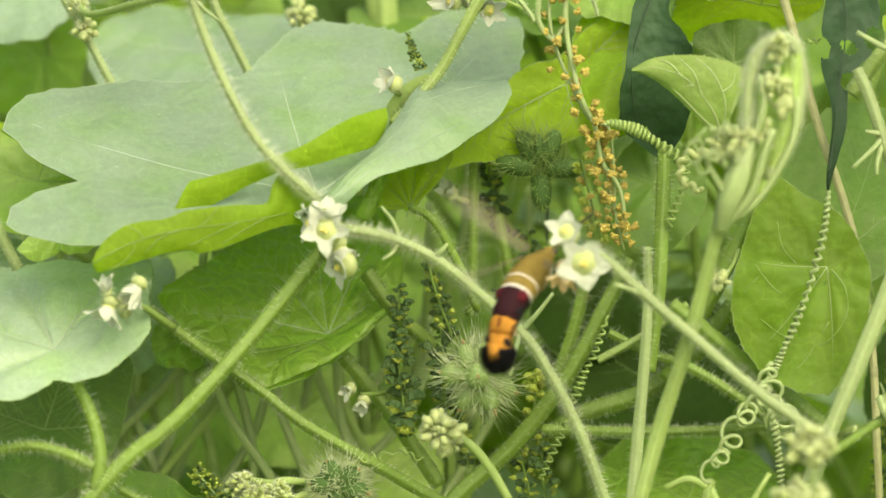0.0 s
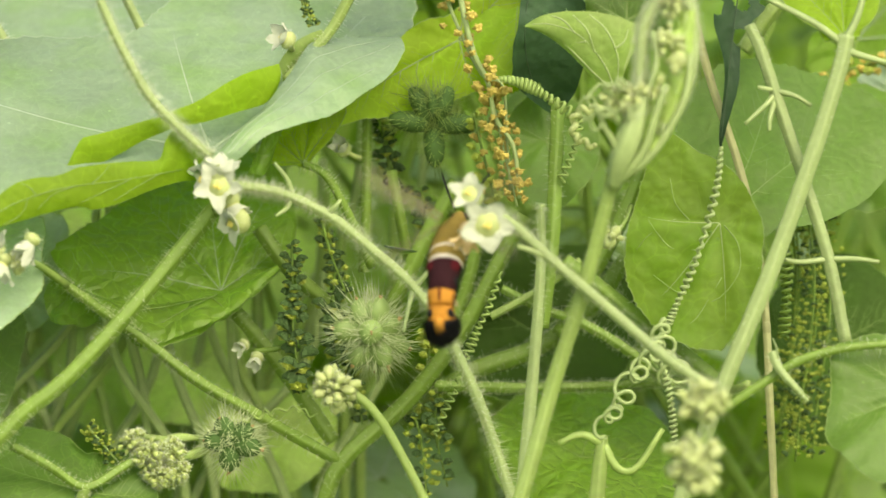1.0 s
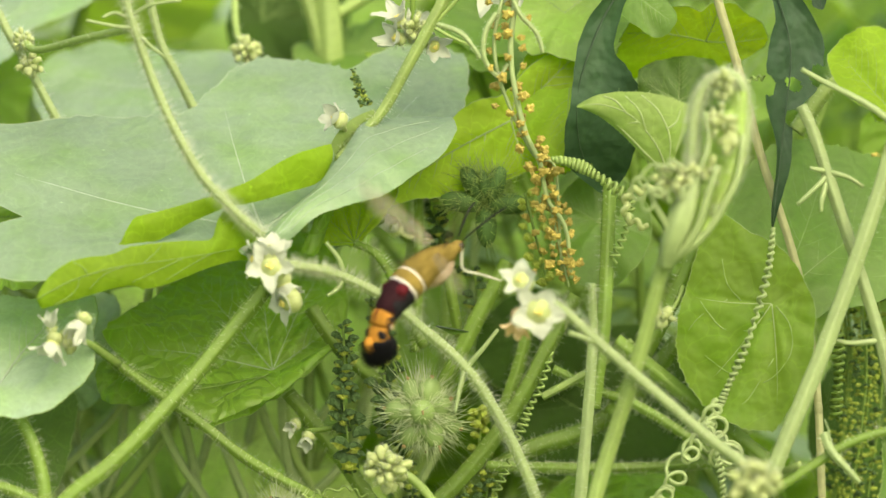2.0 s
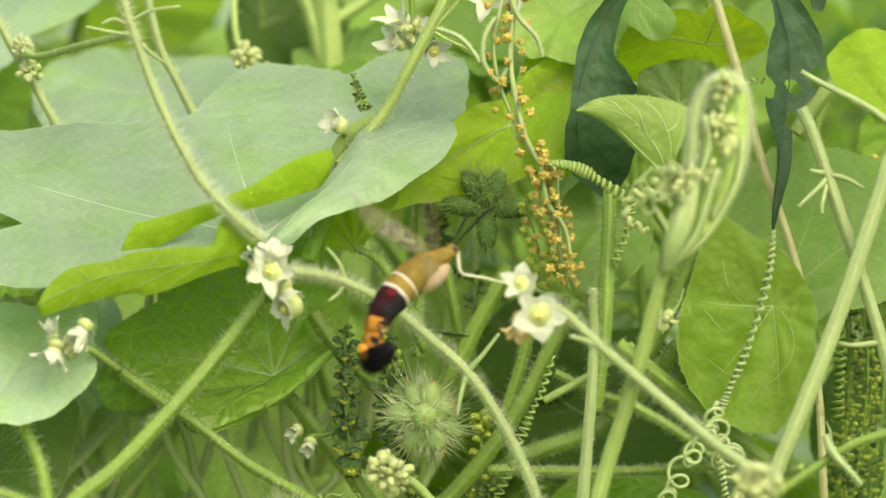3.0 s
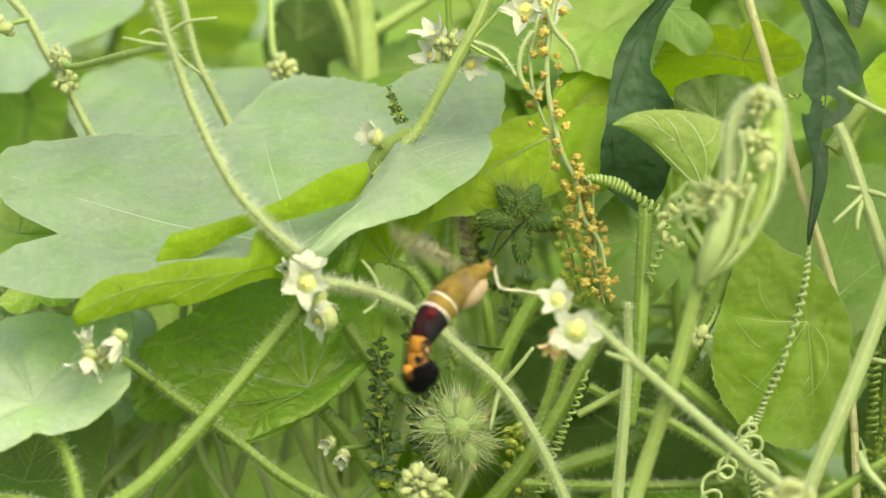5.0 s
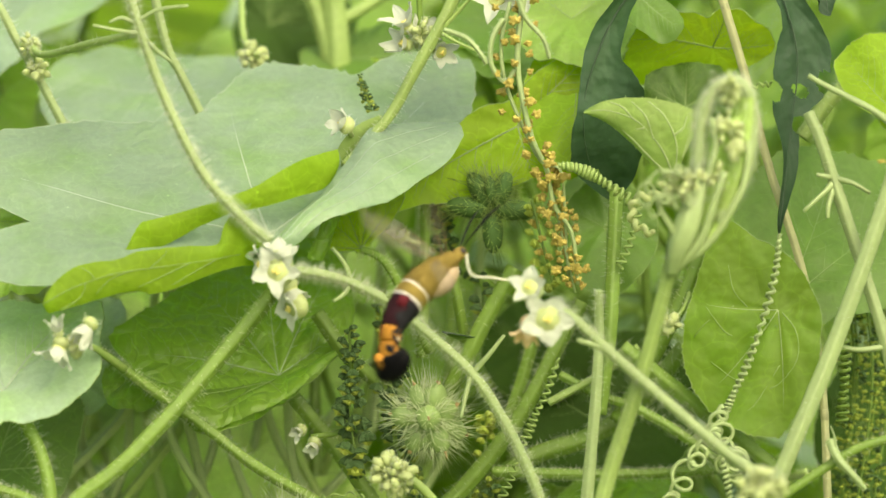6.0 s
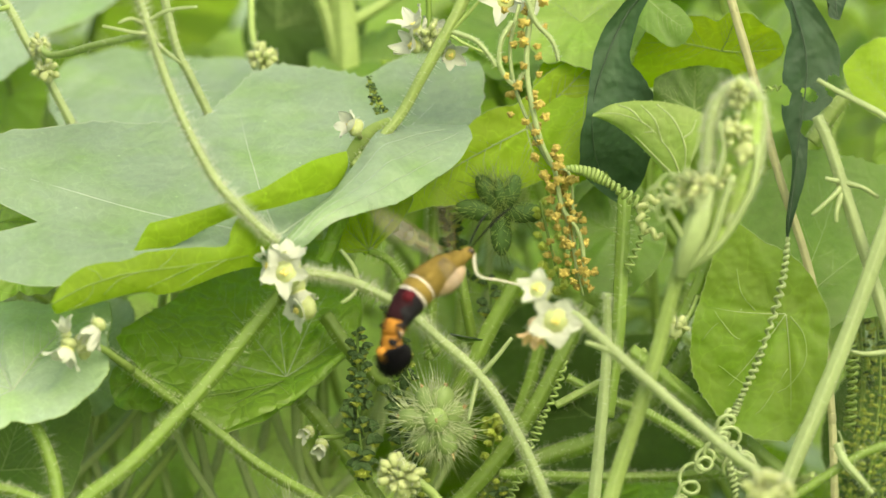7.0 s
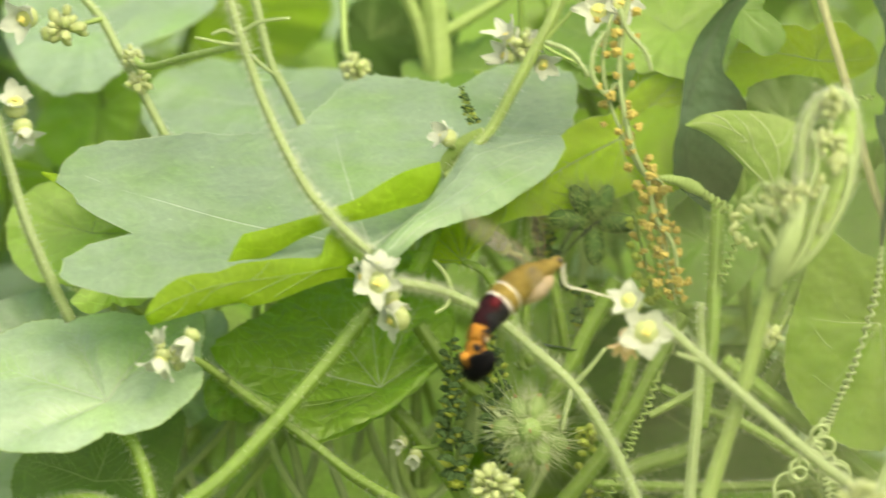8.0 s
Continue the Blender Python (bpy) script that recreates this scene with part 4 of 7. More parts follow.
flange = part("folded_margin", patch([(-0.0901, 0.0199, 0.7548), (-0.0799, 0.0212, 0.7494), (-0.0681, 0.0227, 0.7462), (-0.0554, 0.0228, 0.7469), (-0.0417, 0.0232, 0.7495), (-0.0317, 0.0237, 0.7531), (-0.0219, 0.0245, 0.7585)],
                                     [(-0.0897, 0.0188, 0.7543), (-0.0805, 0.0158, 0.7474), (-0.0709, 0.0117, 0.7393), (-0.0644, 0.0101, 0.7352), (-0.0514, 0.0116, 0.7386), (-0.0370, 0.0145, 0.7454), (-0.0211, 0.0223, 0.7574)], 44, 10, belly=0.0012, wave=0.001, teeth=0.012), LEAF_DEEP, deep_leaf, "lower margin turned up to the light")
for way in ([(-0.0415, 0.0222, 0.7496), (-0.0507, 0.0181, 0.7459), (-0.0596, 0.0140, 0.7415)], [(-0.0435, 0.0221, 0.7489), (-0.0407, 0.0178, 0.7473), (-0.0384, 0.0156, 0.7456)], [(-0.0444, 0.0221, 0.7486), (-0.0607, 0.0201, 0.7456), (-0.0725, 0.0185, 0.7451)]):
    part("vein", tube(spline(way, 12), (0.00018, 0.0001), 5), VEIN_GREEN, flange, "pale raised vein")
fringe(flange, 10, 9)
deep_small = Blade((-0.0893, 0.0429, 0.7457), (-0.0709, 0.0431, 0.7475), (-0.0899, 0.0553, 0.7624), [(0, 0.3), (60, 0.4), (100, 0.75), (130, 0.7), (180, 0.5), (-150, 0.55), (-110, 0.5), (-60, 0.5)], wave=0.001, seed=9)
vine_leaf("deep green small leaf in shade", [deep_small], (110, -120), LEAF_DEEP)
left_leaf = Blade((-0.1251, -0.0167, 0.7529), (-0.1073, -0.0166, 0.7538), (-0.1262, 0.0055, 0.7673), [(0, 1.55), (25, 1.6), (49, 2.2), (65, 1.85), (82, 1.7), (104, 1.25), (140, 0.8), (163, 0.62), (180, 0.55), (-137, 1.2), (-108, 2.1), (-82, 2.7), (-53, 2.25), (-25, 1.6)], cup=0.0, wave=0.0009, seed=10)
left_leaf.crease = 0.0026
vine_leaf("pale green broad vine leaf with pale veins", [left_leaf], (41, -28, -69, -110), LEAF_PALER, vein_mat=VEIN, vein_w=0.0005, stalk=[(-0.1227, -0.0165, 0.7515), (-0.1191, -0.0180, 0.7438), (-0.1150, -0.0200, 0.7362), (-0.1120, -0.0220, 0.7276), (-0.1107, -0.0237, 0.7189), (-0.1120, -0.0248, 0.7094)], stalk_r=(0.0019, 0.0025), hairy=330)
# The paler green brightens this leaf in colour where the fold shadows it.
left_back = Blade((-0.1091, 0.0613, 0.7425), (-0.0904, 0.0615, 0.7444), (-0.1098, 0.0737, 0.7594), [(0, 1.6), (30, 1.6), (60, 1.1), (110, 0.7), (140, 0.75), (180, 0.6), (-90, 0.8), (-40, 1.3)], wave=0.002, seed=12)
vine_leaf("grey-green vine leaf tucked behind another", [left_back], (20, 120), LEAF_PALER, vein_mat=VEIN)
for o, x, y, prof, m, s in (
        # Leaves 13 and 17 have their shade put into a dimmer green.
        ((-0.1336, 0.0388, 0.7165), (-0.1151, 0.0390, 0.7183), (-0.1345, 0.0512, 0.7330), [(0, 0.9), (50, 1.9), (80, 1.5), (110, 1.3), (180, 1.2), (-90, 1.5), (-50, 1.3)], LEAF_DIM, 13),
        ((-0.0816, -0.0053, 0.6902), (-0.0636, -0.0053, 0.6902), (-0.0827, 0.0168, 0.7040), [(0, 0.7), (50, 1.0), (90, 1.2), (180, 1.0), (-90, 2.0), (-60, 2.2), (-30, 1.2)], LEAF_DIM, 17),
        ((-0.1530, 0.0543, 0.7551), (-0.1345, 0.0543, 0.7551), (-0.1540, 0.0667, 0.7719), [(0, 1.2), (60, 1.4), (120, 1.0), (180, 1.0), (-90, 1.2)], LEAF, 14),
        # Brightened in colour against the shade it lies in.
        ((-0.1264, 0.0278, 0.7825), (-0.1082, 0.0280, 0.7834), (-0.1272, 0.0403, 0.7992), [(0, 0.4), (60, 0.9), (95, 0.9), (120, 0.6), (180, 0.3), (-110, 0.8), (-80, 0.4)], LEAF_PALE, 15),
        ((-0.1363, 0.0600, 0.7955), (-0.1177, 0.0600, 0.7955), (-0.1372, 0.0725, 0.8127), [(0, 0.9), (60, 1.2), (120, 1.1), (180, 0.9), (-90, 1.5)], LEAF_FAR, 16)):
    vine_leaf("green vine leaf in the shade below", [Blade(o, x, y, prof, wave=0.002, seed=s)], (20, 90, -70), m)

# the folded leaf at the side, light and shade put into its two greens
fold_low = Blade((0.1192, 0.0066, 0.7748), (0.1368, 0.0026, 0.7754), (0.1193, 0.0110, 0.7923), [(-16, 1.3), (-30, 1.9), (-37, 2.1), (-55, 1.6), (-77, 1.54), (-100, 1.7), (-122, 1.96), (-150, 2.2), (180, 2.25), (162, 1.63), (121, 0.88), (60, 0.7), (20, 0.9)], cup=0.0, wave=0.001, seed=17)
fold_up = Blade((0.1199, 0.0106, 0.7745), (0.1383, 0.0155, 0.7737), (0.1208, 0.0249, 0.7906), [(-28, 1.8), (-15, 2.3), (6, 2.9), (29, 3.15), (52, 3.65), (66, 3.4), (76, 3.05), (90, 1.9), (100, 0.95), (150, 0.4), (-90, 0.3), (-60, 0.5)], wave=0.002, seed=18)
folded = vine_leaf("folded vine leaf, one half painted to glow yellow-green", [fold_low], (178, -140, -85), LEAF_LOW, vein_w=0.0003, vein_mat=VEIN_SOFT, forks=False)
for run in ([(120, 0.1), (140, 0.45), (160, 0.62), (-175, 0.62), (-150, 0.66), (-128, 0.74)], [(-140, 0.3), (-118, 0.5), (-98, 0.68), (-88, 0.8)], [(-85, 0.35), (-66, 0.55), (-48, 0.66)], [(178, 0.45), (-165, 0.8), (-155, 0.9)], [(-85, 0.5), (-100, 0.75), (-108, 0.88)]):
    part("vein", tube(spline([fold_low.at(a, s) for a, s in run], 18), (0.0002, 0.0001), 5), VEIN_GREEN, folded, "soft curved vein")
fold_up.ribs = (20, 55)
upper = part("blade", fold_up.sheet(14, 240), LEAF_MID, folded, "darker green half of the fold")
for v in (20, 55):
    part("vein", fold_up.vein(v, 0.00024, 1), VEIN_GREEN, upper, "pale raised forked vein")
young_up = [(0.0570, 0.0040, 0.8388), (0.0631, 0.0020, 0.8421), (0.0728, -0.0010, 0.8436), (0.0833, -0.0040, 0.8427), (0.0942, -0.0060, 0.8391)]
young_low = [(0.0573, 0.0040, 0.8381), (0.0644, 0.0020, 0.8349), (0.0718, -0.0010, 0.8290), (0.0784, -0.0040, 0.8225), (0.0847, -0.0060, 0.8177)]
young = thing("vine_leaf", "young pale vine leaf with white veins", "leaf", young_up[-1], "vine leaves")
young_blade = part("blade", patch(young_up, young_low, 40, 14, belly=0.0022, teeth=0.012), LEAF_YOUNG, young)
fringe(young_blade, 14, 21)
up_line, low_line = spline(young_up, 40), spline(young_low, 40)


def on_young(u, v):
    """A place on the young blade, u from tip to base and v from its upper to its lower edge."""
    return up_line[int(40 * u)].lerp(low_line[int(40 * u)], v) + toward * (0.0021 * 4 * v * (1 - v))


for run in ([(1.0, 0.97), (0.8, 0.72), (0.55, 0.5), (0.3, 0.42), (0.08, 0.4)], [(1.0, 0.95), (0.9, 0.55), (0.75, 0.25), (0.6, 0.06)], [(0.97, 0.97), (0.7, 0.93), (0.4, 0.85), (0.2, 0.75)],
            [(1.0, 0.9), (0.99, 0.5), (0.95, 0.15)], [(0.72, 0.64), (0.6, 0.35), (0.48, 0.1)], [(0.5, 0.48), (0.4, 0.25), (0.3, 0.08)], [(0.62, 0.55), (0.5, 0.7), (0.42, 0.84)], [(0.86, 0.45), (0.92, 0.3), (0.9, 0.12)]):
    part("vein", tube(spline([on_young(u, v) for u, v in run], 16), (0.00042, 0.0002), 6), VEIN_SOFT, young_blade, "pale raised vein")
low_right = Blade((0.1772, -0.0306, 0.7262), (0.1949, -0.0306, 0.7262), (0.1784, -0.0183, 0.7418), [(0, 1.0), (-40, 1.35), (-60, 1.6), (-90, 1.45), (-120, 1.7), (180, 1.6), (90, 1.5), (45, 1.2)], wave=0.003, seed=21)
vine_leaf("green vine leaf hanging low on a stalk", [low_right], (-60, -110, 0), LEAF_MID, stalk=[(0.1737, -0.0284, 0.7419), (0.1596, -0.0285, 0.7410), (0.1438, -0.0290, 0.7375), (0.1314, -0.0300, 0.7306), (0.1156, -0.0314, 0.7201)], stalk_r=(0.00143, 0.00161), hairy=200)

# dark lance-shaped ragweed leaves, hanging
def lance(label, left, right, ribs, seed, holes=(), mat=LEAF_LANCE):
    th = thing("ragweed_leaf", label, "leaf", left[0], "ragweed leaves")
    ob = part("blade", patch(left, right, 150, 18, belly=-0.002, wave=0.0009, seed=seed, teeth=0.016, holes=holes, quilt=0.00012), mat, th)
    part("midrib", tube(spline(ribs, 24), (0.00034, 0.00014), 6), MIDRIB, ob, "dull midrib")


lance("dark green hanging ragweed leaf", [(0.0769, 0.0310, 0.8840), (0.0715, 0.0310, 0.8759), (0.0657, 0.0310, 0.8696), (0.0602, 0.0300, 0.8616), (0.0572, 0.0280, 0.8518), (0.0560, 0.0260, 0.8411), (0.0542, 0.0260, 0.8302), (0.0536, 0.0300, 0.8202), (0.0563, 0.0360, 0.8140), (0.0627, 0.0420, 0.8080), (0.0670, 0.0460, 0.8048)],
      [(0.0841, 0.0310, 0.8840), (0.0778, 0.0310, 0.8759), (0.0736, 0.0310, 0.8696), (0.0709, 0.0300, 0.8615), (0.0695, 0.0280, 0.8535), (0.0735, 0.0260, 0.8486), (0.0766, 0.0260, 0.8428), (0.0781, 0.0300, 0.8332), (0.0764, 0.0360, 0.8188), (0.0741, 0.0420, 0.8116), (0.0684, 0.0460, 0.8042)], [(0.0802, 0.0320, 0.8836), (0.0744, 0.0320, 0.8753), (0.0693, 0.0320, 0.8691), (0.0645, 0.0300, 0.8603), (0.0608, 0.0280, 0.8509), (0.0582, 0.0270, 0.8419), (0.0576, 0.0270, 0.8319), (0.0590, 0.0310, 0.8214), (0.0630, 0.0380, 0.8118)], 3, ((0.82, 0.22, 0.022, 0.13),))
lance("dark ragged ragweed leaf with insect holes", [(0.1145, 0.0112, 0.8798), (0.1193, 0.0095, 0.8674), (0.1171, 0.0077, 0.8550), (0.1164, 0.0056, 0.8400), (0.1198, 0.0035, 0.8249), (0.1184, 0.0020, 0.7999)],
      [(0.1227, 0.0132, 0.8796), (0.1345, 0.0125, 0.8599), (0.1336, 0.0102, 0.8439), (0.1263, 0.0080, 0.8352), (0.1245, 0.0057, 0.8193), (0.1189, 0.0019, 0.7990)], [(0.1180, 0.0112, 0.8798), (0.1244, 0.0090, 0.8567), (0.1226, 0.0057, 0.8337), (0.1187, 0.0010, 0.8000)], 4, ((0.46, 0.62, 0.035, 0.16), (0.53, 0.1, 0.045, 0.2), (0.36, 0.98, 0.05, 0.15), (0.62, 0.95, 0.04, 0.2)))
lance("dark green ragweed leaf tip", [(0.1251, 0.0224, 0.8878), (0.1287, 0.0212, 0.8789), (0.1323, 0.0202, 0.8718)], [(0.1399, 0.0264, 0.8875), (0.1389, 0.0239, 0.8769), (0.1357, 0.0216, 0.8671)], [(0.1324, 0.0234, 0.8877), (0.1351, 0.0207, 0.8681)], 6)

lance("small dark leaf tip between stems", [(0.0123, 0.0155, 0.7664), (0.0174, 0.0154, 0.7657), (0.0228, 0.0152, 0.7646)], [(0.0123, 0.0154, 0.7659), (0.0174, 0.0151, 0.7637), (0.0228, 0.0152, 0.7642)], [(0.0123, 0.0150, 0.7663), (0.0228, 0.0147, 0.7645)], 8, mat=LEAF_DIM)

# leaves at the top and behind
for o, x, y, prof, m, s, v in (
        # A brighter green stands in for light on this leaf.
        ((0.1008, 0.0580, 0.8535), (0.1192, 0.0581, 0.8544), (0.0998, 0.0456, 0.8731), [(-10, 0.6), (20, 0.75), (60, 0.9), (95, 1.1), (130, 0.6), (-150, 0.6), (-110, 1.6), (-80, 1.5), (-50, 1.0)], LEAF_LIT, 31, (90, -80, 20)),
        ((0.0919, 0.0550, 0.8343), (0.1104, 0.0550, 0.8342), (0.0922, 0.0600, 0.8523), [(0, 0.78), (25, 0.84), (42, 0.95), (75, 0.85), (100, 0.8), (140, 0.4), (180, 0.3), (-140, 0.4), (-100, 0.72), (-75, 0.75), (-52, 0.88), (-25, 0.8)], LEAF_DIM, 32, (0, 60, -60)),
        ((0.0763, 0.0504, 0.8709), (0.0946, 0.0504, 0.8709), (0.0768, 0.0629, 0.8882), [(0, 0.8), (90, 0.4), (130, 1.0), (180, 0.6), (-90, 0.3)], LEAF_MID, 33, (130,)),
        ((0.0550, 0.0693, 0.8617), (0.0735, 0.0693, 0.8617), (0.0557, 0.0918, 0.8785), [(0, 0.7), (60, 1.2), (110, 1.2), (180, 0.8), (-110, 1.0), (-60, 1.0)], LEAF_FAR, 34, (60, -60)),
        ((0.0565, 0.0562, 0.8407), (0.0749, 0.0562, 0.8407), (0.0568, 0.0687, 0.8580), [(0, 0.9), (60, 0.6), (120, 1.3), (180, 1.5), (-110, 1.0), (-60, 0.9)], LEAF_FRESH, 35, (0, -60, 180)),
        ((0.0657, 0.0498, 0.7951), (0.0841, 0.0498, 0.7951), (0.0661, 0.0623, 0.8121), [(0, 0.9), (60, 0.9), (120, 1.0), (180, 1.2), (-110, 0.9), (-60, 0.8)], LEAF_MID, 36, (20, -60, 170)),
        ((-0.1453, 0.1490, 0.8542), (-0.1257, 0.1493, 0.8561), (-0.1499, 0.1817, 0.8710), [(0, 1.4), (50, 2.3), (80, 2.4), (110, 1.0), (140, 0.9), (180, 1.1), (-120, 1.3), (-60, 1.5)], LEAF, 37, (60, 100, -60)),
        ((-0.1431, 0.1651, 0.8249), (-0.1226, 0.1554, 0.8279), (-0.1431, 0.1678, 0.8445), [(0, 0.5), (50, 1.3), (75, 1.6), (100, 0.8), (160, 1.2), (-130, 1.2), (-90, 1.0)], LEAF_FAR, 38, (60, 180)),
        ((-0.0876, 0.1256, 0.8312), (-0.0683, 0.1257, 0.8322), (-0.0897, 0.1681, 0.8464), [(0, 0.7), (60, 1.0), (85, 2.2), (110, 1.2), (180, 0.8), (-90, 1.9), (-60, 1.4)], LEAF, 39, (85, -80)),
        ((-0.0164, 0.1471, 0.8406), (0.0031, 0.1472, 0.8416), (-0.0167, 0.1797, 0.8573), [(0, 0.4), (60, 0.9), (90, 1.2), (130, 0.8), (180, 0.6), (-90, 1.0), (-60, 0.6)], LEAF_MID, 40, (85, -80)),
        ((0.0320, 0.1285, 0.8522), (0.0513, 0.1285, 0.8522), (0.0326, 0.1611, 0.8688), [(0, 0.8), (60, 1.2), (110, 1.3), (180, 0.8), (-110, 1.0), (-60, 1.0)], LEAF_MID, 41, (60, -60)),
        # Four leaves coloured dark to stand for shade in the gaps.
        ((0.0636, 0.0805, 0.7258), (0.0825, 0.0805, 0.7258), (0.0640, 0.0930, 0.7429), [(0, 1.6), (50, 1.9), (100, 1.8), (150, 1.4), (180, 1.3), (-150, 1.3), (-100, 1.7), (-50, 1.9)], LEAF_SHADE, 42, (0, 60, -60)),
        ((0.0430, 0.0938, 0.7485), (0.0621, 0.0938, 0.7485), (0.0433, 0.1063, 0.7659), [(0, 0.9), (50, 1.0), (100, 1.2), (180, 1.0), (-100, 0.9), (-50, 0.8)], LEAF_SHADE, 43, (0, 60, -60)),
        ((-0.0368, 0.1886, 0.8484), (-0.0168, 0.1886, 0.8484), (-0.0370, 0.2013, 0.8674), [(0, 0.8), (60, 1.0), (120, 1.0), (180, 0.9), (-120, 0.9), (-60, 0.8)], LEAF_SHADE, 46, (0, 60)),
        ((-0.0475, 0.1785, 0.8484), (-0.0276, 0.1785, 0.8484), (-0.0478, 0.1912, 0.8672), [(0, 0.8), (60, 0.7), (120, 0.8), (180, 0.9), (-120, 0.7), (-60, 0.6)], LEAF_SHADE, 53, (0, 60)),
        # Next six leaves carry light in a raised base colour; the tangle is shaded.
        ((-0.0179, 0.1500, 0.7247), (-0.0000, 0.1500, 0.7326), (-0.0261, 0.1800, 0.7379), [(a, 1.7 * r) for a, r in FULL], LEAF_PALE, 54, (0, 60, -60)),
        ((-0.0548, 0.1081, 0.7071), (-0.0355, 0.1084, 0.7090), (-0.0551, 0.1207, 0.7245), [(0, 0.9), (60, 1.3), (110, 1.2), (180, 0.9), (-110, 1.1), (-60, 1.2)], LEAF_PALE, 48, (0, 60, -60)),
        ((-0.0828, 0.1281, 0.7053), (-0.0633, 0.1281, 0.7053), (-0.0833, 0.1406, 0.7229), [(0, 0.8), (60, 1.1), (110, 1.2), (180, 1.1), (-110, 1.0), (-60, 0.9)], LEAF_PALE, 49, (0, 60, -60)),
        ((-0.0274, 0.0853, 0.6882), (-0.0084, 0.0855, 0.6901), (-0.0276, 0.0978, 0.7052), [(0, 0.9), (60, 1.3), (110, 1.2), (180, 0.9), (-110, 1.1), (-60, 1.2)], LEAF_PALE, 50, (0, 60, -60)),
        ((-0.0855, 0.1100, 0.7517), (-0.0663, 0.1100, 0.7516), (-0.0863, 0.1300, 0.7662), [(0, 0.9), (60, 0.9), (110, 0.8), (180, 0.9), (-110, 0.9), (-60, 0.9)], LEAF_PALE, 55, (0, 60, -60)),
        ((-0.0360, 0.1300, 0.7049), (-0.0184, 0.1300, 0.7090), (-0.0407, 0.1600, 0.7164), [(a, 1.3 * r) for a, r in FULL], LEAF_PALE, 56, (0, 58, -58)),
        ((0.0185, 0.1135, 0.7453), (0.0378, 0.1135, 0.7453), (0.0186, 0.1261, 0.7629), [(0, 1.0), (60, 1.2), (110, 1.0), (180, 0.9), (-110, 1.1), (-60, 1.2)], LEAF_FAR, 51, (0, 60, -60)),
        # Coloured dark in place of the shade behind the ragweed.
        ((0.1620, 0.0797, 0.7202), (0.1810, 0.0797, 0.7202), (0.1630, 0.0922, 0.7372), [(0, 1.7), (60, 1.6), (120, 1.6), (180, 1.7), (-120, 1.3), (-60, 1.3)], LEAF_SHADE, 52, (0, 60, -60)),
        ((0.1664, 0.0597, 0.7937), (0.1850, 0.0597, 0.7937), (0.1675, 0.0722, 0.8108), [(0, 1.0), (60, 1.2), (120, 1.4), (180, 1.2), (-110, 1.0), (-60, 0.9)], LEAF_MID, 44, (20, -60, 170)),
        ((0.0763, 0.0256, 0.6948), (0.0946, 0.0256, 0.6948), (0.0778, 0.0576, 0.7072), [(0, 1.2), (60, 1.5), (110, 1.9), (180, 1.0), (-110, 1.5), (-60, 1.7)], LEAF_DEEP, 45, (20, -60, 90))):
    one = Blade(o, x, y, prof, wave=0.002, seed=s)
    one.crease = 0.0006
    vine_leaf("green vine leaf in the tangle", [one], v, m)
vine_leaf("pale vine leaf behind an ochre spike", [Blade((0.1844, 0.0820, 0.8046), (0.2024, 0.082, 0.8046), (0.1844, 0.094, 0.8206), FULL, wave=0.002, seed=71)], (0, 58, -58), LEAF)

# ---- stems ----
stem("hairy green stalk bending down to a broad leaf", [(-0.0958, -0.0053, 0.9059), (-0.0879, -0.0085, 0.8832), (-0.0821, -0.0110, 0.8654), (-0.0739, -0.0122, 0.8429), (-0.0625, -0.0152, 0.8210), (-0.0519, -0.0150, 0.8085), (-0.0423, -0.0122, 0.7992)], 0.00135, 0.00148, STEM_WHITE, 38, 0.0038,
     stubs=[[(-0.0821, -0.0111, 0.8647), (-0.0870, -0.0120, 0.8652), (-0.0968, -0.0128, 0.8672)], [(-0.0832, -0.0106, 0.8682), (-0.0764, -0.0121, 0.8721), (-0.0671, -0.0139, 0.8735)], [(-0.0800, -0.0114, 0.8623), (-0.0765, -0.0119, 0.8588), (-0.0721, -0.0124, 0.8556)], [(-0.0835, -0.0107, 0.8675), (-0.0879, -0.0115, 0.8694), (-0.0918, -0.0127, 0.8681)]])
stem("pale hairy stem behind", [(-0.0845, 0.0584, 0.8849), (-0.0808, 0.0561, 0.8685), (-0.0772, 0.0560, 0.8537), (-0.0727, 0.0567, 0.8444), (-0.0664, 0.0579, 0.8313), (-0.0637, 0.0591, 0.8252)], 0.00143, 0.00143, STEM_WHITE, 14)
stem("thin pale vine stem", [(-0.1485, 0.0641, 0.8826), (-0.1337, 0.0611, 0.8681), (-0.1263, 0.0593, 0.8553), (-0.1198, 0.0577, 0.8443), (-0.1125, 0.0568, 0.8305), (-0.1098, 0.0571, 0.8254)], 0.00134, 0.00143, STEM_WHITE, 18)
stem("thick hairy vine stem", [(-0.0415, -0.0006, 0.7813), (-0.0561, -0.0051, 0.7639), (-0.0711, -0.0115, 0.7469), (-0.0886, -0.0180, 0.7292), (-0.1009, -0.0214, 0.7199), (-0.1085, -0.0241, 0.7125), (-0.1131, -0.0248, 0.7072), (-0.1177, -0.0255, 0.7005), (-0.1235, -0.0260, 0.6905)], 0.00245, 0.00275, STEM, 15, 0.0034)
stem("hairy vine stem from the side", [(-0.1531, -0.0200, 0.7184), (-0.1388, -0.0210, 0.7221), (-0.1298, -0.0220, 0.7226), (-0.1208, -0.0235, 0.7204), (-0.1127, -0.0245, 0.7166)], 0.00143, 0.00196, STEM, 25)
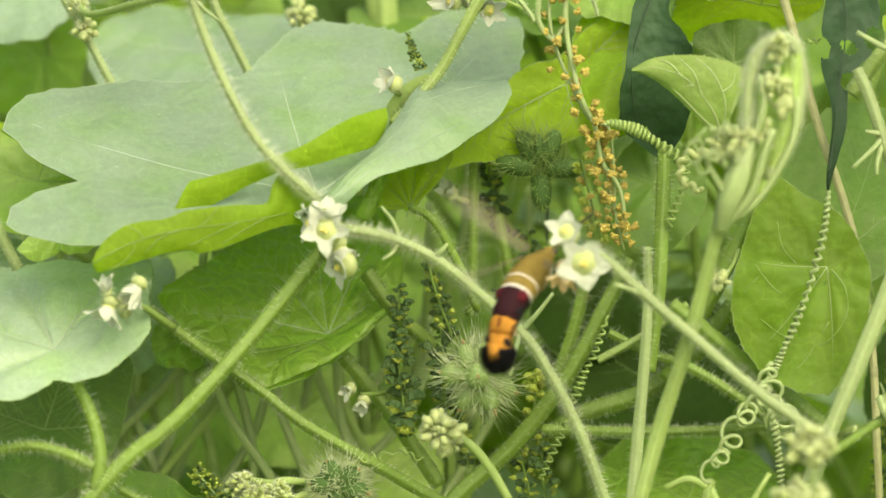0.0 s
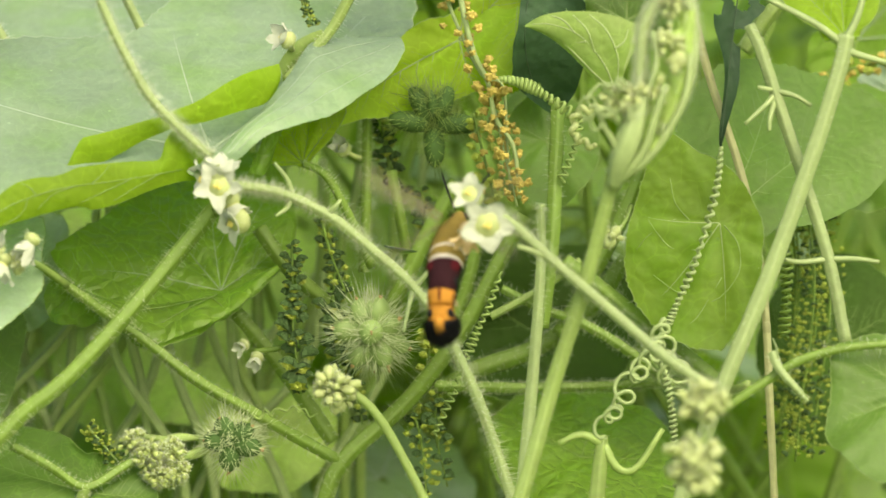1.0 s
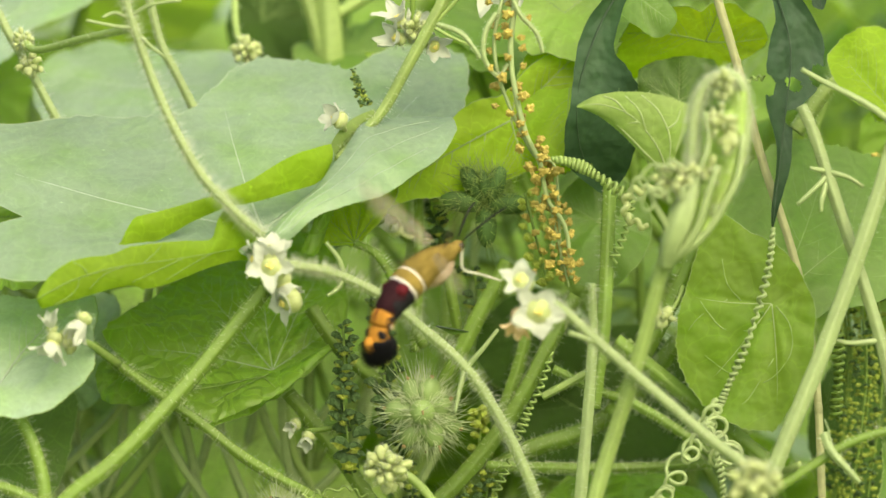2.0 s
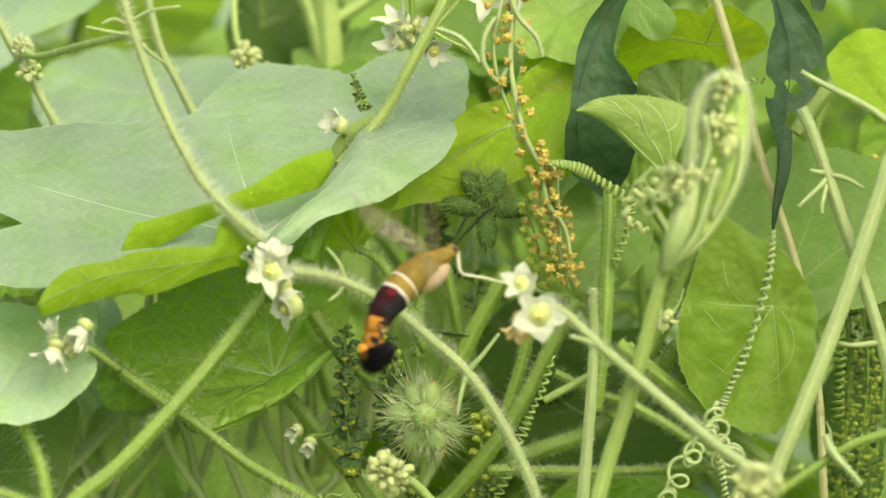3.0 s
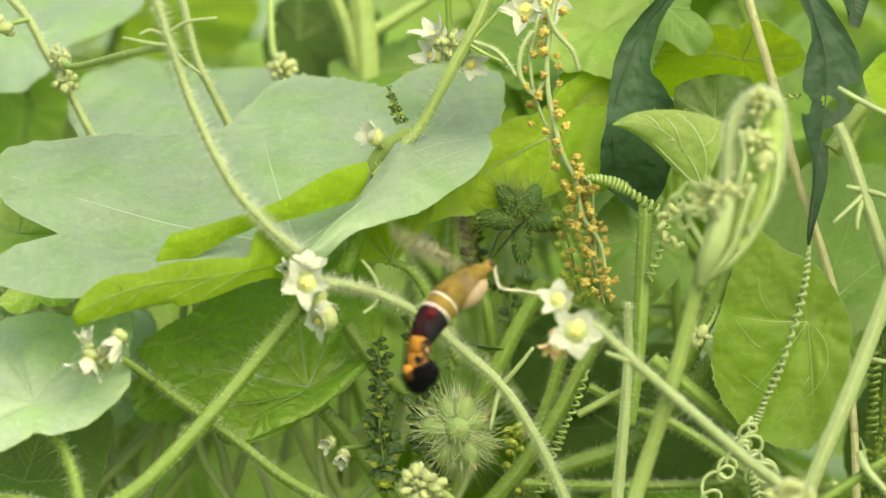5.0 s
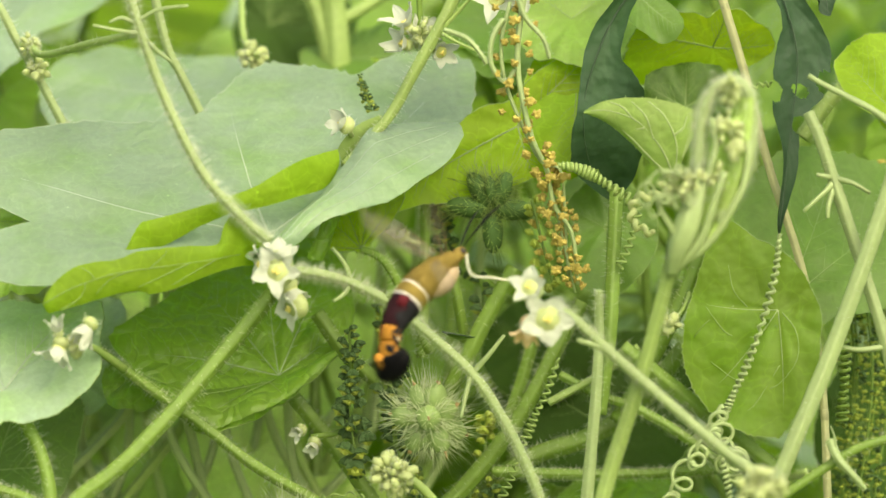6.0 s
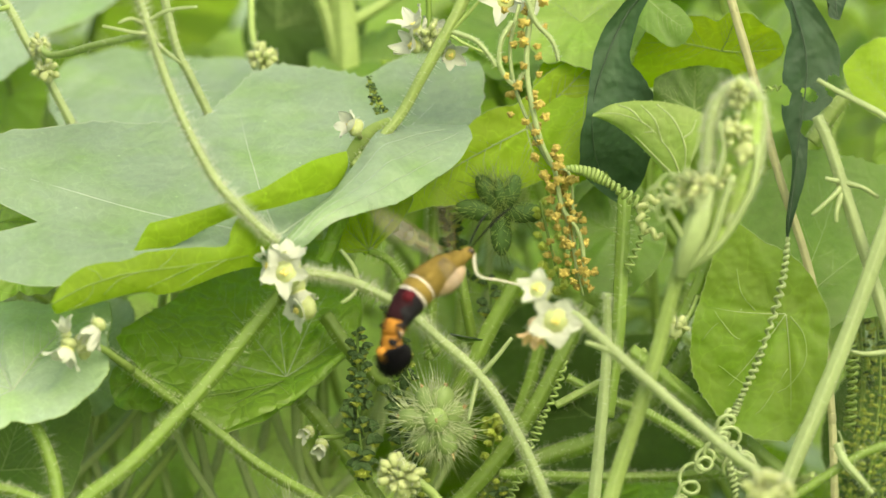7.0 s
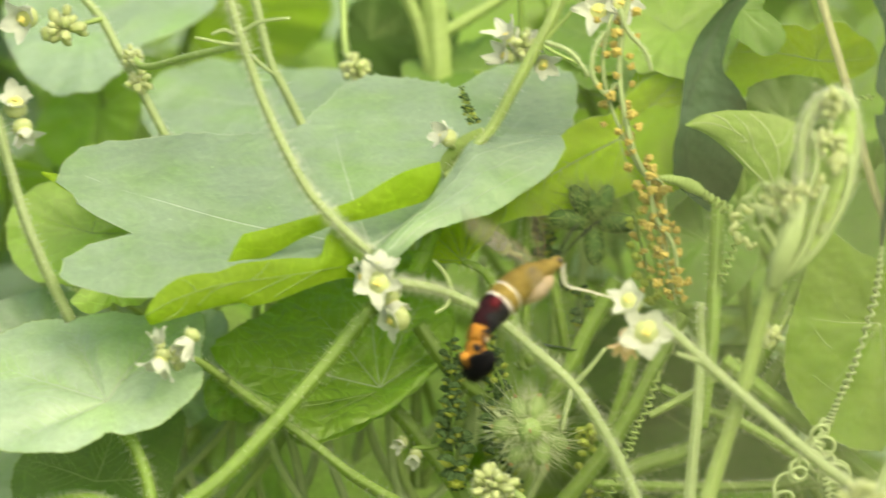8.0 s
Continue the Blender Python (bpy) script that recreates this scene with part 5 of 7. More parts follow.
stem("hairy flower stalk with short side shoots", [(-0.0352, -0.0174, 0.7910), (-0.0265, -0.0097, 0.7886), (-0.0168, -0.0022, 0.7846), (-0.0043, -0.0011, 0.7781), (0.0082, -0.0005, 0.7677), (0.0217, -0.0012, 0.7555), (0.0316, -0.0023, 0.7408), (0.0406, -0.0028, 0.7226), (0.0478, -0.0036, 0.7027), (0.0554, -0.0068, 0.6795)], 0.00161, 0.00179, STEM_WHITE, 36, 0.0036,
     stubs=[[(-0.0168, -0.0022, 0.7846), (-0.0185, -0.0033, 0.7907), (-0.0225, -0.0036, 0.7960)], [(-0.0171, -0.0022, 0.7843), (-0.0189, -0.0046, 0.7814), (-0.0221, -0.0059, 0.7794)], [(-0.0057, -0.0009, 0.7794), (-0.0034, -0.0026, 0.7816), (-0.0016, -0.0023, 0.7839)], [(0.0217, -0.0012, 0.7555), (0.0270, -0.0024, 0.7617), (0.0318, -0.0025, 0.7680)], [(0.0213, -0.0013, 0.7551), (0.0195, -0.0042, 0.7484), (0.0182, -0.0062, 0.7418)]])
stem("upright pale green vine stem", [(0.0620, 0.0035, 0.7816), (0.0619, 0.0040, 0.7779), (0.0622, 0.0054, 0.7667), (0.0613, 0.0029, 0.7489), (0.0591, -0.0006, 0.7240), (0.0568, -0.0041, 0.6991), (0.0550, -0.0068, 0.6795)], 0.00107, 0.00232, STEM_WHITE, 8)
stem("upright green stem behind", [(0.0685, 0.0318, 0.8104), (0.0674, 0.0238, 0.7895), (0.0662, 0.0158, 0.7687), (0.0625, 0.0098, 0.7404)], 0.00214, 0.00232, STEM, 6)
stem("stout upright vine stem", [(0.0843, -0.0572, 0.8099), (0.0796, -0.0519, 0.7900), (0.0731, -0.0476, 0.7630), (0.0638, -0.0458, 0.7327), (0.0568, -0.0502, 0.7087), (0.0509, -0.0529, 0.6898)], 0.0021, 0.00245, STEM_PALE, 10, 0.0018)
stem("stout vine stem in shadow", [(0.0995, 0.0302, 0.7996), (0.0913, 0.0272, 0.7780), (0.0812, 0.0244, 0.7581), (0.0689, 0.0312, 0.7347)], 0.0024, 0.0023, STEM, 10)
stem("long pale vine stem with a forked top", [(0.1570, -0.0100, 0.8369), (0.1549, -0.0114, 0.8268), (0.1478, -0.0146, 0.8040), (0.1345, -0.0198, 0.7672), (0.1177, -0.0254, 0.7270), (0.1089, -0.0286, 0.7042), (0.1011, -0.0316, 0.6832)], 0.0024, 0.0026, STEM_WHITE, 6, 0.0016,
     stubs=[[(0.1563, -0.0104, 0.8334), (0.1540, -0.0102, 0.8355), (0.1460, -0.0094, 0.8411), (0.1342, -0.0065, 0.8469), (0.1268, -0.0050, 0.8510)], [(0.1566, -0.0102, 0.8352), (0.1602, -0.0093, 0.8417), (0.1628, -0.0079, 0.8513), (0.1641, -0.0062, 0.8635)], [(0.1563, -0.0106, 0.8324), (0.1619, -0.0109, 0.8303), (0.1727, -0.0103, 0.8273)]])
vine_leaf("yellow-green vine leaf above a forked stem", [Blade((0.1566, -0.0070, 0.8362), (0.1743, -0.0070, 0.8362), (0.1581, 0.0094, 0.8523), [(0, 1.5), (40, 1.0), (80, 0.3), (180, 0.1), (-80, 0.5), (-62, 1.2), (-45, 1.7), (-20, 1.6)], wave=0.002, seed=61)], (-40, 0), LEAF_FRESH)
stem("thin pale stem with tendril stars", [(0.1275, 0.0014, 0.8387), (0.1310, -0.0007, 0.8308), (0.1357, -0.0037, 0.8169), (0.1434, -0.0069, 0.7940), (0.1522, -0.0109, 0.7658), (0.1576, -0.0146, 0.7394)], 0.00179, 0.00196, STEM_WHITE, 4, 0.0014,
     stubs=[[(0.1357, -0.0036, 0.8177), (0.1325, -0.0060, 0.8145), (0.1257, -0.0079, 0.8085)], [(0.1357, -0.0035, 0.8183), (0.1414, -0.0057, 0.8171), (0.1467, -0.0061, 0.8140)], [(0.1353, -0.0034, 0.8186), (0.1325, -0.0054, 0.8192), (0.1298, -0.0053, 0.8198)], [(0.1357, -0.0037, 0.8169), (0.1336, -0.0067, 0.8101), (0.1334, -0.0072, 0.8062)],
            [(0.1522, -0.0109, 0.7658), (0.1432, -0.0130, 0.7652), (0.1378, -0.0128, 0.7661)], [(0.1522, -0.0109, 0.7658), (0.1609, -0.0128, 0.7661), (0.1680, -0.0130, 0.7652)]])
stem("dry brown cane among green vines", [(0.0971, 0.0204, 0.8880), (0.1020, 0.0179, 0.8702), (0.1079, 0.0152, 0.8506), (0.1160, 0.0119, 0.8203), (0.1251, 0.0092, 0.7934), (0.1307, 0.0079, 0.7700), (0.1339, 0.0044, 0.7450), (0.1352, 0.0004, 0.7165), (0.1361, -0.0024, 0.6969), (0.1370, -0.0051, 0.6773)], 0.00143, 0.00116, STEM_DRY, 0, name="dry_cane", group="dry canes")
stem("stout green stem leaning", [(0.0579, 0.0366, 0.7728), (0.0488, 0.0343, 0.7565), (0.0369, 0.0312, 0.7347), (0.0194, 0.0262, 0.7133), (-0.0020, 0.0195, 0.6945), (-0.0090, 0.0189, 0.6757)], 0.0024, 0.0028, STEM, 14)
stem("green stem leaning among green vines", [(0.0435, 0.0457, 0.7658), (0.0399, 0.0434, 0.7494), (0.0334, 0.0408, 0.7311)], 0.00196, 0.00214, STEM, 14)
stem("stout green stem in the tangle", [(0.0362, 0.0480, 0.7823), (0.0269, 0.0457, 0.7658), (0.0205, 0.0439, 0.7530), (0.0122, 0.0468, 0.7375)], 0.0027, 0.0026, STEM, 6)
stem("green stem in the tangle", [(0.0149, 0.0485, 0.7859), (0.0177, 0.0465, 0.7713), (0.0205, 0.0493, 0.7559)], 0.00161, 0.00179, STEM, 6)
stem("upright green stem under a leaf", [(0.0070, 0.0511, 0.8042), (0.0070, 0.0493, 0.7914), (0.0066, 0.0465, 0.7713), (0.0057, 0.0439, 0.7530)], 0.00161, 0.00161, STEM, 18)
stem("green vine stem crossing low", [(-0.0997, 0.0070, 0.7637), (-0.0889, 0.0059, 0.7557), (-0.0782, 0.0067, 0.7474), (-0.0640, 0.0093, 0.7368), (-0.0478, 0.0095, 0.7239), (-0.0262, 0.0136, 0.7102), (-0.0020, 0.0196, 0.6951)], 0.0014, 0.002, STEM, 16)
stem("hairy stem running level", [(0.0286, 0.0289, 0.7180), (0.0579, 0.0288, 0.7173), (0.0873, 0.0289, 0.7180), (0.1184, 0.0292, 0.7205)], 0.00179, 0.00143, STEM, 40, 0.0018)
stem("green stem sloping among green vines", [(-0.0282, 0.0361, 0.7692), (-0.0191, 0.0343, 0.7565), (-0.0063, 0.0375, 0.7438), (0.0030, 0.0408, 0.7311)], 0.00232, 0.00250, STEM, 6)
stem("green stem sloping low", [(-0.0358, 0.0421, 0.7402), (-0.0266, 0.0406, 0.7293), (-0.0155, 0.0385, 0.7147), (-0.0044, 0.0362, 0.6982)], 0.00232, 0.00250, STEM, 10)
stem("curving hairy stem among green vines", [(0.0915, 0.0444, 0.7567), (0.0768, 0.0418, 0.7384), (0.0602, 0.0403, 0.7274), (0.0399, 0.0393, 0.7201), (0.0177, 0.0370, 0.7037)], 0.0027, 0.0031, STEM, 22)
stem("thin green stem crossing", [(0.0758, 0.0247, 0.7599), (0.0630, 0.0234, 0.7509), (0.0466, 0.0221, 0.7419)], 0.00125, 0.00125, STEM_PALE, 6)
stem("thin green stem crossing behind", [(0.0504, 0.0283, 0.7501), (0.0632, 0.0274, 0.7437), (0.0742, 0.0269, 0.7401)], 0.00143, 0.00143, STEM, 10)
stem("spiny green stem crossing", [(0.0735, 0.0121, 0.7427), (0.0861, 0.0111, 0.7356), (0.0988, 0.0099, 0.7266), (0.1078, 0.0087, 0.7186)], 0.00161, 0.00161, STEM, 30, 0.0022)
stem("stout green stem crossing", [(0.0701, 0.0197, 0.7607), (0.0864, 0.0180, 0.7482), (0.1046, 0.0159, 0.7338), (0.1245, 0.0137, 0.7176)], 0.00250, 0.00250, STEM, 8)
stem("upper green vine stem", [(0.0219, 0.0404, 0.8865), (0.0150, 0.0350, 0.8697), (0.0093, 0.0325, 0.8590), (0.0028, 0.0300, 0.8473), (-0.0033, 0.0280, 0.8362), (-0.0087, 0.0240, 0.8298), (-0.0145, 0.0180, 0.8243), (-0.0191, 0.0135, 0.8201)], 0.0021, 0.0013, STEM_PALE, 9,
     stubs=[[(0.0120, 0.0328, 0.8606), (0.0165, 0.0304, 0.8581), (0.0237, 0.0279, 0.8551)], [(0.0120, 0.0329, 0.8615), (0.0210, 0.0323, 0.8716), (0.0255, 0.0332, 0.8779)]])
stem("blurred vine stem far behind", [(-0.0281, 0.1523, 0.8774), (-0.0242, 0.1495, 0.8580), (-0.0226, 0.1463, 0.8348), (-0.0224, 0.1524, 0.8066)], 0.00393, 0.00464, STEM_PALE, 0)
stem("blurred vine stem behind", [(-0.0379, 0.1517, 0.8735), (-0.0301, 0.1493, 0.8561), (-0.0252, 0.1465, 0.8368)], 0.00214, 0.00250, STEM_PALE, 0)
stem("blurred vine stem behind", [(0.0012, 0.1509, 0.8677), (-0.0105, 0.1498, 0.8600), (-0.0203, 0.1490, 0.8542)], 0.00196, 0.00214, STEM_PALE, 0)
stem("pale stem at the side", [(0.1496, 0.0470, 0.8473), (0.1386, 0.0458, 0.8382), (0.1294, 0.0440, 0.8255)], 0.00220, 0.00270, STEM_PALE, 12)
stem("pale stem at the edge", [(-0.1604, -0.0040, 0.8437), (-0.1550, -0.0069, 0.8226), (-0.1479, -0.0099, 0.8016), (-0.1368, -0.0093, 0.7772)], 0.00143, 0.00179, STEM_WHITE, 14)

rng_low = random.Random(21)
for k in range(30):
    foot = Vector((-0.0551, 0.0950, 0.6755)) + Vector((rng_low.uniform(-0.08, 0.06), rng_low.uniform(-0.03, 0.03), rng_low.uniform(-0.05, -0.02)))
    lean = rng_low.uniform(-0.05, 0.05)
    tip = foot + Vector((lean, rng_low.uniform(-0.02, 0.02), rng_low.uniform(0.10, 0.15)))
    stem("pale blurred vine stem low in the tangle", [foot, foot.lerp(tip, 0.35) + Vector((lean * -0.25, 0, 0)), foot.lerp(tip, 0.7) + Vector((lean * 0.15, 0, 0)), tip], 0.0018, 0.0013, STEM_WHITE if k % 3 else STEM_PALE, 0)

cane = [o for o in scene.objects if o.name == "dry_cane"][0]
for p, q in (((0.1016, 0.0182, 0.8720), (0.1023, 0.0178, 0.8691)), ((0.1074, 0.0155, 0.8528), (0.1083, 0.0151, 0.8499)), ((0.1155, 0.0122, 0.8224), (0.1164, 0.0118, 0.8192)), ((0.1298, 0.0085, 0.7744), (0.1305, 0.0081, 0.7712)), ((0.1341, 0.0041, 0.7433), (0.1343, 0.0036, 0.7397))):
    part("node_ring", tube(spline([p, q], 6), lambda u: 0.00116 + 0.00029 * math.sin(math.pi * u), 14), STEM_DRY, cane, "swollen joint of the cane")

# ---- flowers ----


def facing(right, up, near=1.0):
    return toward * near + Vector((right, 0, 0)) + Vector((0, 0, up))


first = thing("flower_cluster", "cluster of white star flowers with yellow hearts", "flowers", (-0.0355, -0.0015, 0.7896), "flower clusters")
flower(first, (-0.0392, -0.0255, 0.7918), facing(-0.3, 0.12), 0.0156, 5, 0.5, 0.12, 1, slim=0.86)
flower(first, (-0.0384, -0.0227, 0.7964), facing(0.2, 0.95, 0.45), 0.0132, 5, 0.9, 0.35, 2, slim=0.86)
flower(first, (-0.0349, -0.0205, 0.7797), facing(-0.75, -0.35, 0.55), 0.0140, 5, 0.2, 0.25, 3, slim=0.86)
flower(first, (-0.0439, -0.0205, 0.7932), facing(-1.0, 0.0, 0.25), 0.0128, 5, 0.5, 0.4, 4, slim=0.86)
flower(first, (-0.0356, -0.0175, 0.7846), facing(0.4, -0.9, 0.25), 0.0128, 5, 0.1, 0.5, 14)
part("stalk", tube(spline([(-0.0343, -0.0174, 0.7910), (-0.0363, -0.0081, 0.7852), (-0.0415, -0.0008, 0.7801)], 8), (0.00161, 0.00214), 8), STEM, first)

second = thing("flower_cluster", "pair of white star flowers and a withered bud", "flowers", (0.1135, -0.0574, 0.7296), "flower clusters")
stalk_two = spline([(0.0461, -0.0468, 0.7831), (0.0521, -0.0493, 0.7800), (0.0633, -0.0517, 0.7699), (0.0806, -0.0538, 0.7550), (0.0979, -0.0559, 0.7403), (0.1135, -0.0574, 0.7296)], 36)
stalk_part = part("stalk", tube(stalk_two, (0.0016, 0.0018), 9), STEM_WHITE, second)
part("hairs", hairs(stalk_two, (0.0016, 0.0018), 900, 0.0036, random.Random(3)), HAIR, stalk_part, "fine white hairs", "stuff")
part("side_shoot", tube(spline([(0.0624, -0.0516, 0.7704), (0.0572, -0.0523, 0.7726), (0.0529, -0.0531, 0.7741)], 8), (0.00107, 0.00071), 7), STEM_WHITE, second)
flower(second, (0.0436, -0.0561, 0.7812), facing(0.0, -0.05), 0.0168, 5, 0.45, 0.05, 5, slim=0.86)
flower(second, (0.0384, -0.0489, 0.7896), facing(-0.25, 0.35, 0.8), 0.0128, 5, 0.9, 0.3, 6, slim=0.86)
flower(second, (0.0381, -0.0507, 0.7773), facing(-0.3, -0.8, 0.6), 0.01250, 5, 0.2, 0.75, 7, old=True)

third = thing("flower_cluster", "small white flowers and green buds on a thin stalk", "flowers", (-0.0971, -0.0049, 0.7648), "flower clusters")
part("stalk", tube(spline([(-0.1017, -0.0245, 0.7695), (-0.0968, -0.0110, 0.7649), (-0.0888, 0.0039, 0.7561)], 12), (0.0009, 0.0012), 8), STEM_PALE, third)
flower(third, (-0.1072, -0.0267, 0.7677), facing(-0.3, -0.95, 0.4), 0.0125, 5, 0.2, 0.45, 9, slim=1.25)
flower(third, (-0.0984, -0.0259, 0.7740), facing(-0.45, -0.75, 0.4), 0.0125, 5, 0.4, 0.62, 10, slim=1.25)
flower(third, (-0.1078, -0.0250, 0.7731), facing(-0.2, 1.0, 0.5), 0.00821, 5, 0.4, 0.6, 11, slim=1.25)
bud_cluster("", (-0.1017, -0.0247, 0.7681), 0.00321, 7, 0.00161, None, 0, 12, parent=third)

back_flower = thing("flower_cluster", "half-open white flower resting on a leaf", "flowers", (-0.0187, 0.0144, 0.8308), "flower clusters")
flower(back_flower, (-0.0193, 0.0098, 0.8339), facing(-0.8, 0.4, 0.35), 0.01107, 5, 0.4, 0.45, 13, stalk=[(-0.0193, 0.0098, 0.8339), (-0.0170, 0.0242, 0.8288), (-0.0156, 0.0633, 0.8194)])
top_flower = thing("flower_cluster", "white flowers with yellow hearts beside a stem", "flowers", (0.0029, 0.0279, 0.8547), "flower clusters")
flower(top_flower, (0.0000, 0.0385, 0.8565), facing(-0.8, 0.2, 0.6), 0.0112, 5, 0.2, 0.5, 15, slim=1.35)
flower(top_flower, (0.0006, 0.0390, 0.8625), facing(-0.5, 0.9, 0.4), 0.0112, 5, 0.5, 0.5, 27, slim=1.35)
bud_cluster("", (0.0056, 0.0378, 0.8593), 0.0045, 24, 0.0011, None, 0, 71, parent=top_flower)
flower(top_flower, (0.0052, 0.0410, 0.8582), facing(0.3, 0.5, 0.8), 0.0112, 5, 0.2, 0.4, 16, slim=1.3)
flower(top_flower, (0.0118, 0.0400, 0.8537), facing(0.4, -0.3, 0.8), 0.0107, 5, 0.2, 0.4, 17, slim=1.2)
part("stalk", tube(spline([(0.0045, 0.0410, 0.8570), (0.0051, 0.0420, 0.8640), (0.0043, 0.0430, 0.8834)], 10), (0.00089, 0.00107), 7), STEM, top_flower)
high_flower = thing("flower_cluster", "white flowers high among stems", "flowers", (0.0300, 0.0304, 0.8727), "flower clusters")
flower(high_flower, (0.0297, 0.0303, 0.8718), facing(-0.2, 0.2, 0.8), 0.0145, 5, 0.2, 0.3, 18, slim=1.3)
flower(high_flower, (0.0364, 0.0307, 0.8744), facing(0.3, 0.2, 0.8), 0.0135, 5, 0.5, 0.3, 19, slim=1.3)
part("stalk", tube(spline([(0.0328, 0.0327, 0.8743), (0.0347, 0.0357, 0.8813), (0.0356, 0.0369, 0.8903)], 8), (0.00089, 0.00107), 7), STEM, high_flower)
edge_flower = thing("flower_cluster", "white flowers and pale buds on a thin stem", "flowers", (-0.1382, 0.0291, 0.8637), "flower clusters")
flower(edge_flower, (-0.1545, 0.0299, 0.8691), facing(-0.4, -0.3, 0.8), 0.01429, 5, 0.2, 0.4, 20)
bud_cluster("", (-0.1419, 0.0294, 0.8655), 0.00607, 14, 0.00196, [(-0.1419, 0.0294, 0.8655), (-0.1364, 0.0297, 0.8673), (-0.1292, 0.0299, 0.8691)], 0.00089, 21, parent=edge_flower)
white_flower = thing("flower_cluster", "white nodding flower on a pale stem", "flowers", (-0.1550, -0.0040, 0.8437), "flower clusters")
flower(white_flower, (-0.1541, -0.0037, 0.8455), facing(0.1, 0.8, 0.6), 0.01429, 5, 0.2, 0.5, 22)
flower(white_flower, (-0.1515, -0.0049, 0.8367), facing(0.3, -0.7, 0.6), 0.01250, 5, 0.2, 0.5, 23)
low_flower = thing("flower_cluster", "withered flowers under a ragweed spike", "flowers", (-0.0281, 0.0206, 0.7311), "flower clusters")
flower(low_flower, (-0.0290, 0.0202, 0.7284), facing(-0.2, -0.6, 0.6), 0.00821, 5, 0.2, 0.6, 24)
flower(low_flower, (-0.0335, 0.0209, 0.7329), facing(-0.5, -0.3, 0.6), 0.00750, 5, 0.2, 0.65, 25)
part("stalk", tube(spline([(-0.0299, 0.0226, 0.7307), (-0.0226, 0.0247, 0.7313), (-0.0153, 0.0260, 0.7338)], 8), (0.00089, 0.00107), 7), STEM, low_flower)
pale_bell = thing("flower_cluster", "pale green bell-shaped flower in shade", "flowers", (-0.0007, 0.0495, 0.7932), "flower clusters")
flower(pale_bell, (-0.0011, 0.0495, 0.7932), facing(-0.4, 0.4, 0.8), 0.01000, 5, 0.2, 0.7, 26, stalk=[(-0.0011, 0.0495, 0.7932), (0.0030, 0.0492, 0.7905), (0.0070, 0.0491, 0.7899)])

# ---- buds ----
bud_cluster("round cluster of cream green buds on a hairy stalk", (-0.0036, -0.0155, 0.7254), 0.0064, 42, 0.00165, [(-0.0016, -0.0146, 0.7245), (0.0037, -0.0148, 0.7231), (0.0118, -0.0141, 0.7139), (0.0225, -0.0149, 0.6941), (0.0287, -0.0169, 0.6799)], 0.00161, 31)
bud_cluster("small cream buds on a side shoot", (-0.1213, 0.0541, 0.8543), 0.0034, 20, 0.0012, [(-0.1213, 0.0540, 0.8539), (-0.1158, 0.0417, 0.8524), (-0.0992, 0.0123, 0.8590), (-0.0821, -0.0111, 0.8647)], 0.0013, 32)
bud_cluster("small cream buds beside a stem", (-0.1200, 0.0530, 0.8463), 0.0036, 20, 0.0013, [(-0.1200, 0.0533, 0.8485), (-0.1192, 0.0570, 0.8462)], 0.00089, 33)
bud_cluster("pale blurred bud head", (-0.0506, 0.0874, 0.8472), 0.0045, 26, 0.0014, [(-0.0506, 0.0874, 0.8472), (-0.0538, 0.0984, 0.8533), (-0.0550, 0.1107, 0.8693)], 0.00125, 34)
bud_cluster("cream buds at the tip of a shoot", (0.1056, -0.1098, 0.7394), 0.0072, 64, 0.0016, [(0.1076, -0.0902, 0.7343), (0.1178, -0.0247, 0.7250), (0.1263, -0.0281, 0.7293)], 0.00125, 35)
bud_cluster("cream buds hanging on a shoot", (0.1028, -0.1142, 0.7221), 0.0086, 80, 0.0018, [(0.1062, -0.0911, 0.7232), (0.1122, -0.0416, 0.7194), (0.1151, -0.0368, 0.7247)], 0.00125, 36)
bud_cluster("small bud spray on a stem", (0.0849, 0.0109, 0.7695), 0.00393, 9, 0.00179, [(0.0858, 0.0109, 0.7695), (0.0898, 0.0166, 0.7741), (0.0919, 0.0231, 0.7777)], 0.00071, 37)
for k, (c, r, n) in enumerate((((-0.0687, -0.0030, 0.7066), 0.00393, 22), ((-0.0626, -0.0017, 0.7014), 0.00607, 44), ((-0.0566, -0.0005, 0.6956), 0.00500, 34))):
    bud_cluster("yellow-green bud spray low in the tangle", c, r, n, 0.00098, [c, (-0.0512, 0.0002, 0.7010), (-0.0404, 0.0026, 0.7036), (-0.0261, 0.0065, 0.7024)], 0.00125, 38 + k * 3, mat=BUD_GREEN)

for k, (c, r, n) in enumerate((((-0.0671, -0.0030, 0.7083), 0.0030, 30), ((-0.0632, -0.0030, 0.7031), 0.0046, 60), ((-0.0563, -0.0030, 0.7031), 0.0046, 60), ((-0.0591, -0.0030, 0.6957), 0.0049, 64), ((-0.0532, -0.0030, 0.6966), 0.0042, 50))):
    bud_cluster("lumpy yellow-green bud head low in the tangle", c, r, n, 0.00078, [c, (-0.0565, 0.0010, 0.7063), (-0.0475, 0.0040, 0.7062)], 0.0011, 80 + k, mat=BUD_GREEN)
stem("stout pale leaf stalk low in the tangle", [(-0.1059, -0.0120, 0.7073), (-0.0937, -0.0100, 0.6999), (-0.0831, -0.0080, 0.6929), (-0.0716, -0.0040, 0.6982), (-0.0632, -0.0020, 0.7029)], 0.0013, 0.0016, STEM, 16, 0.0022)
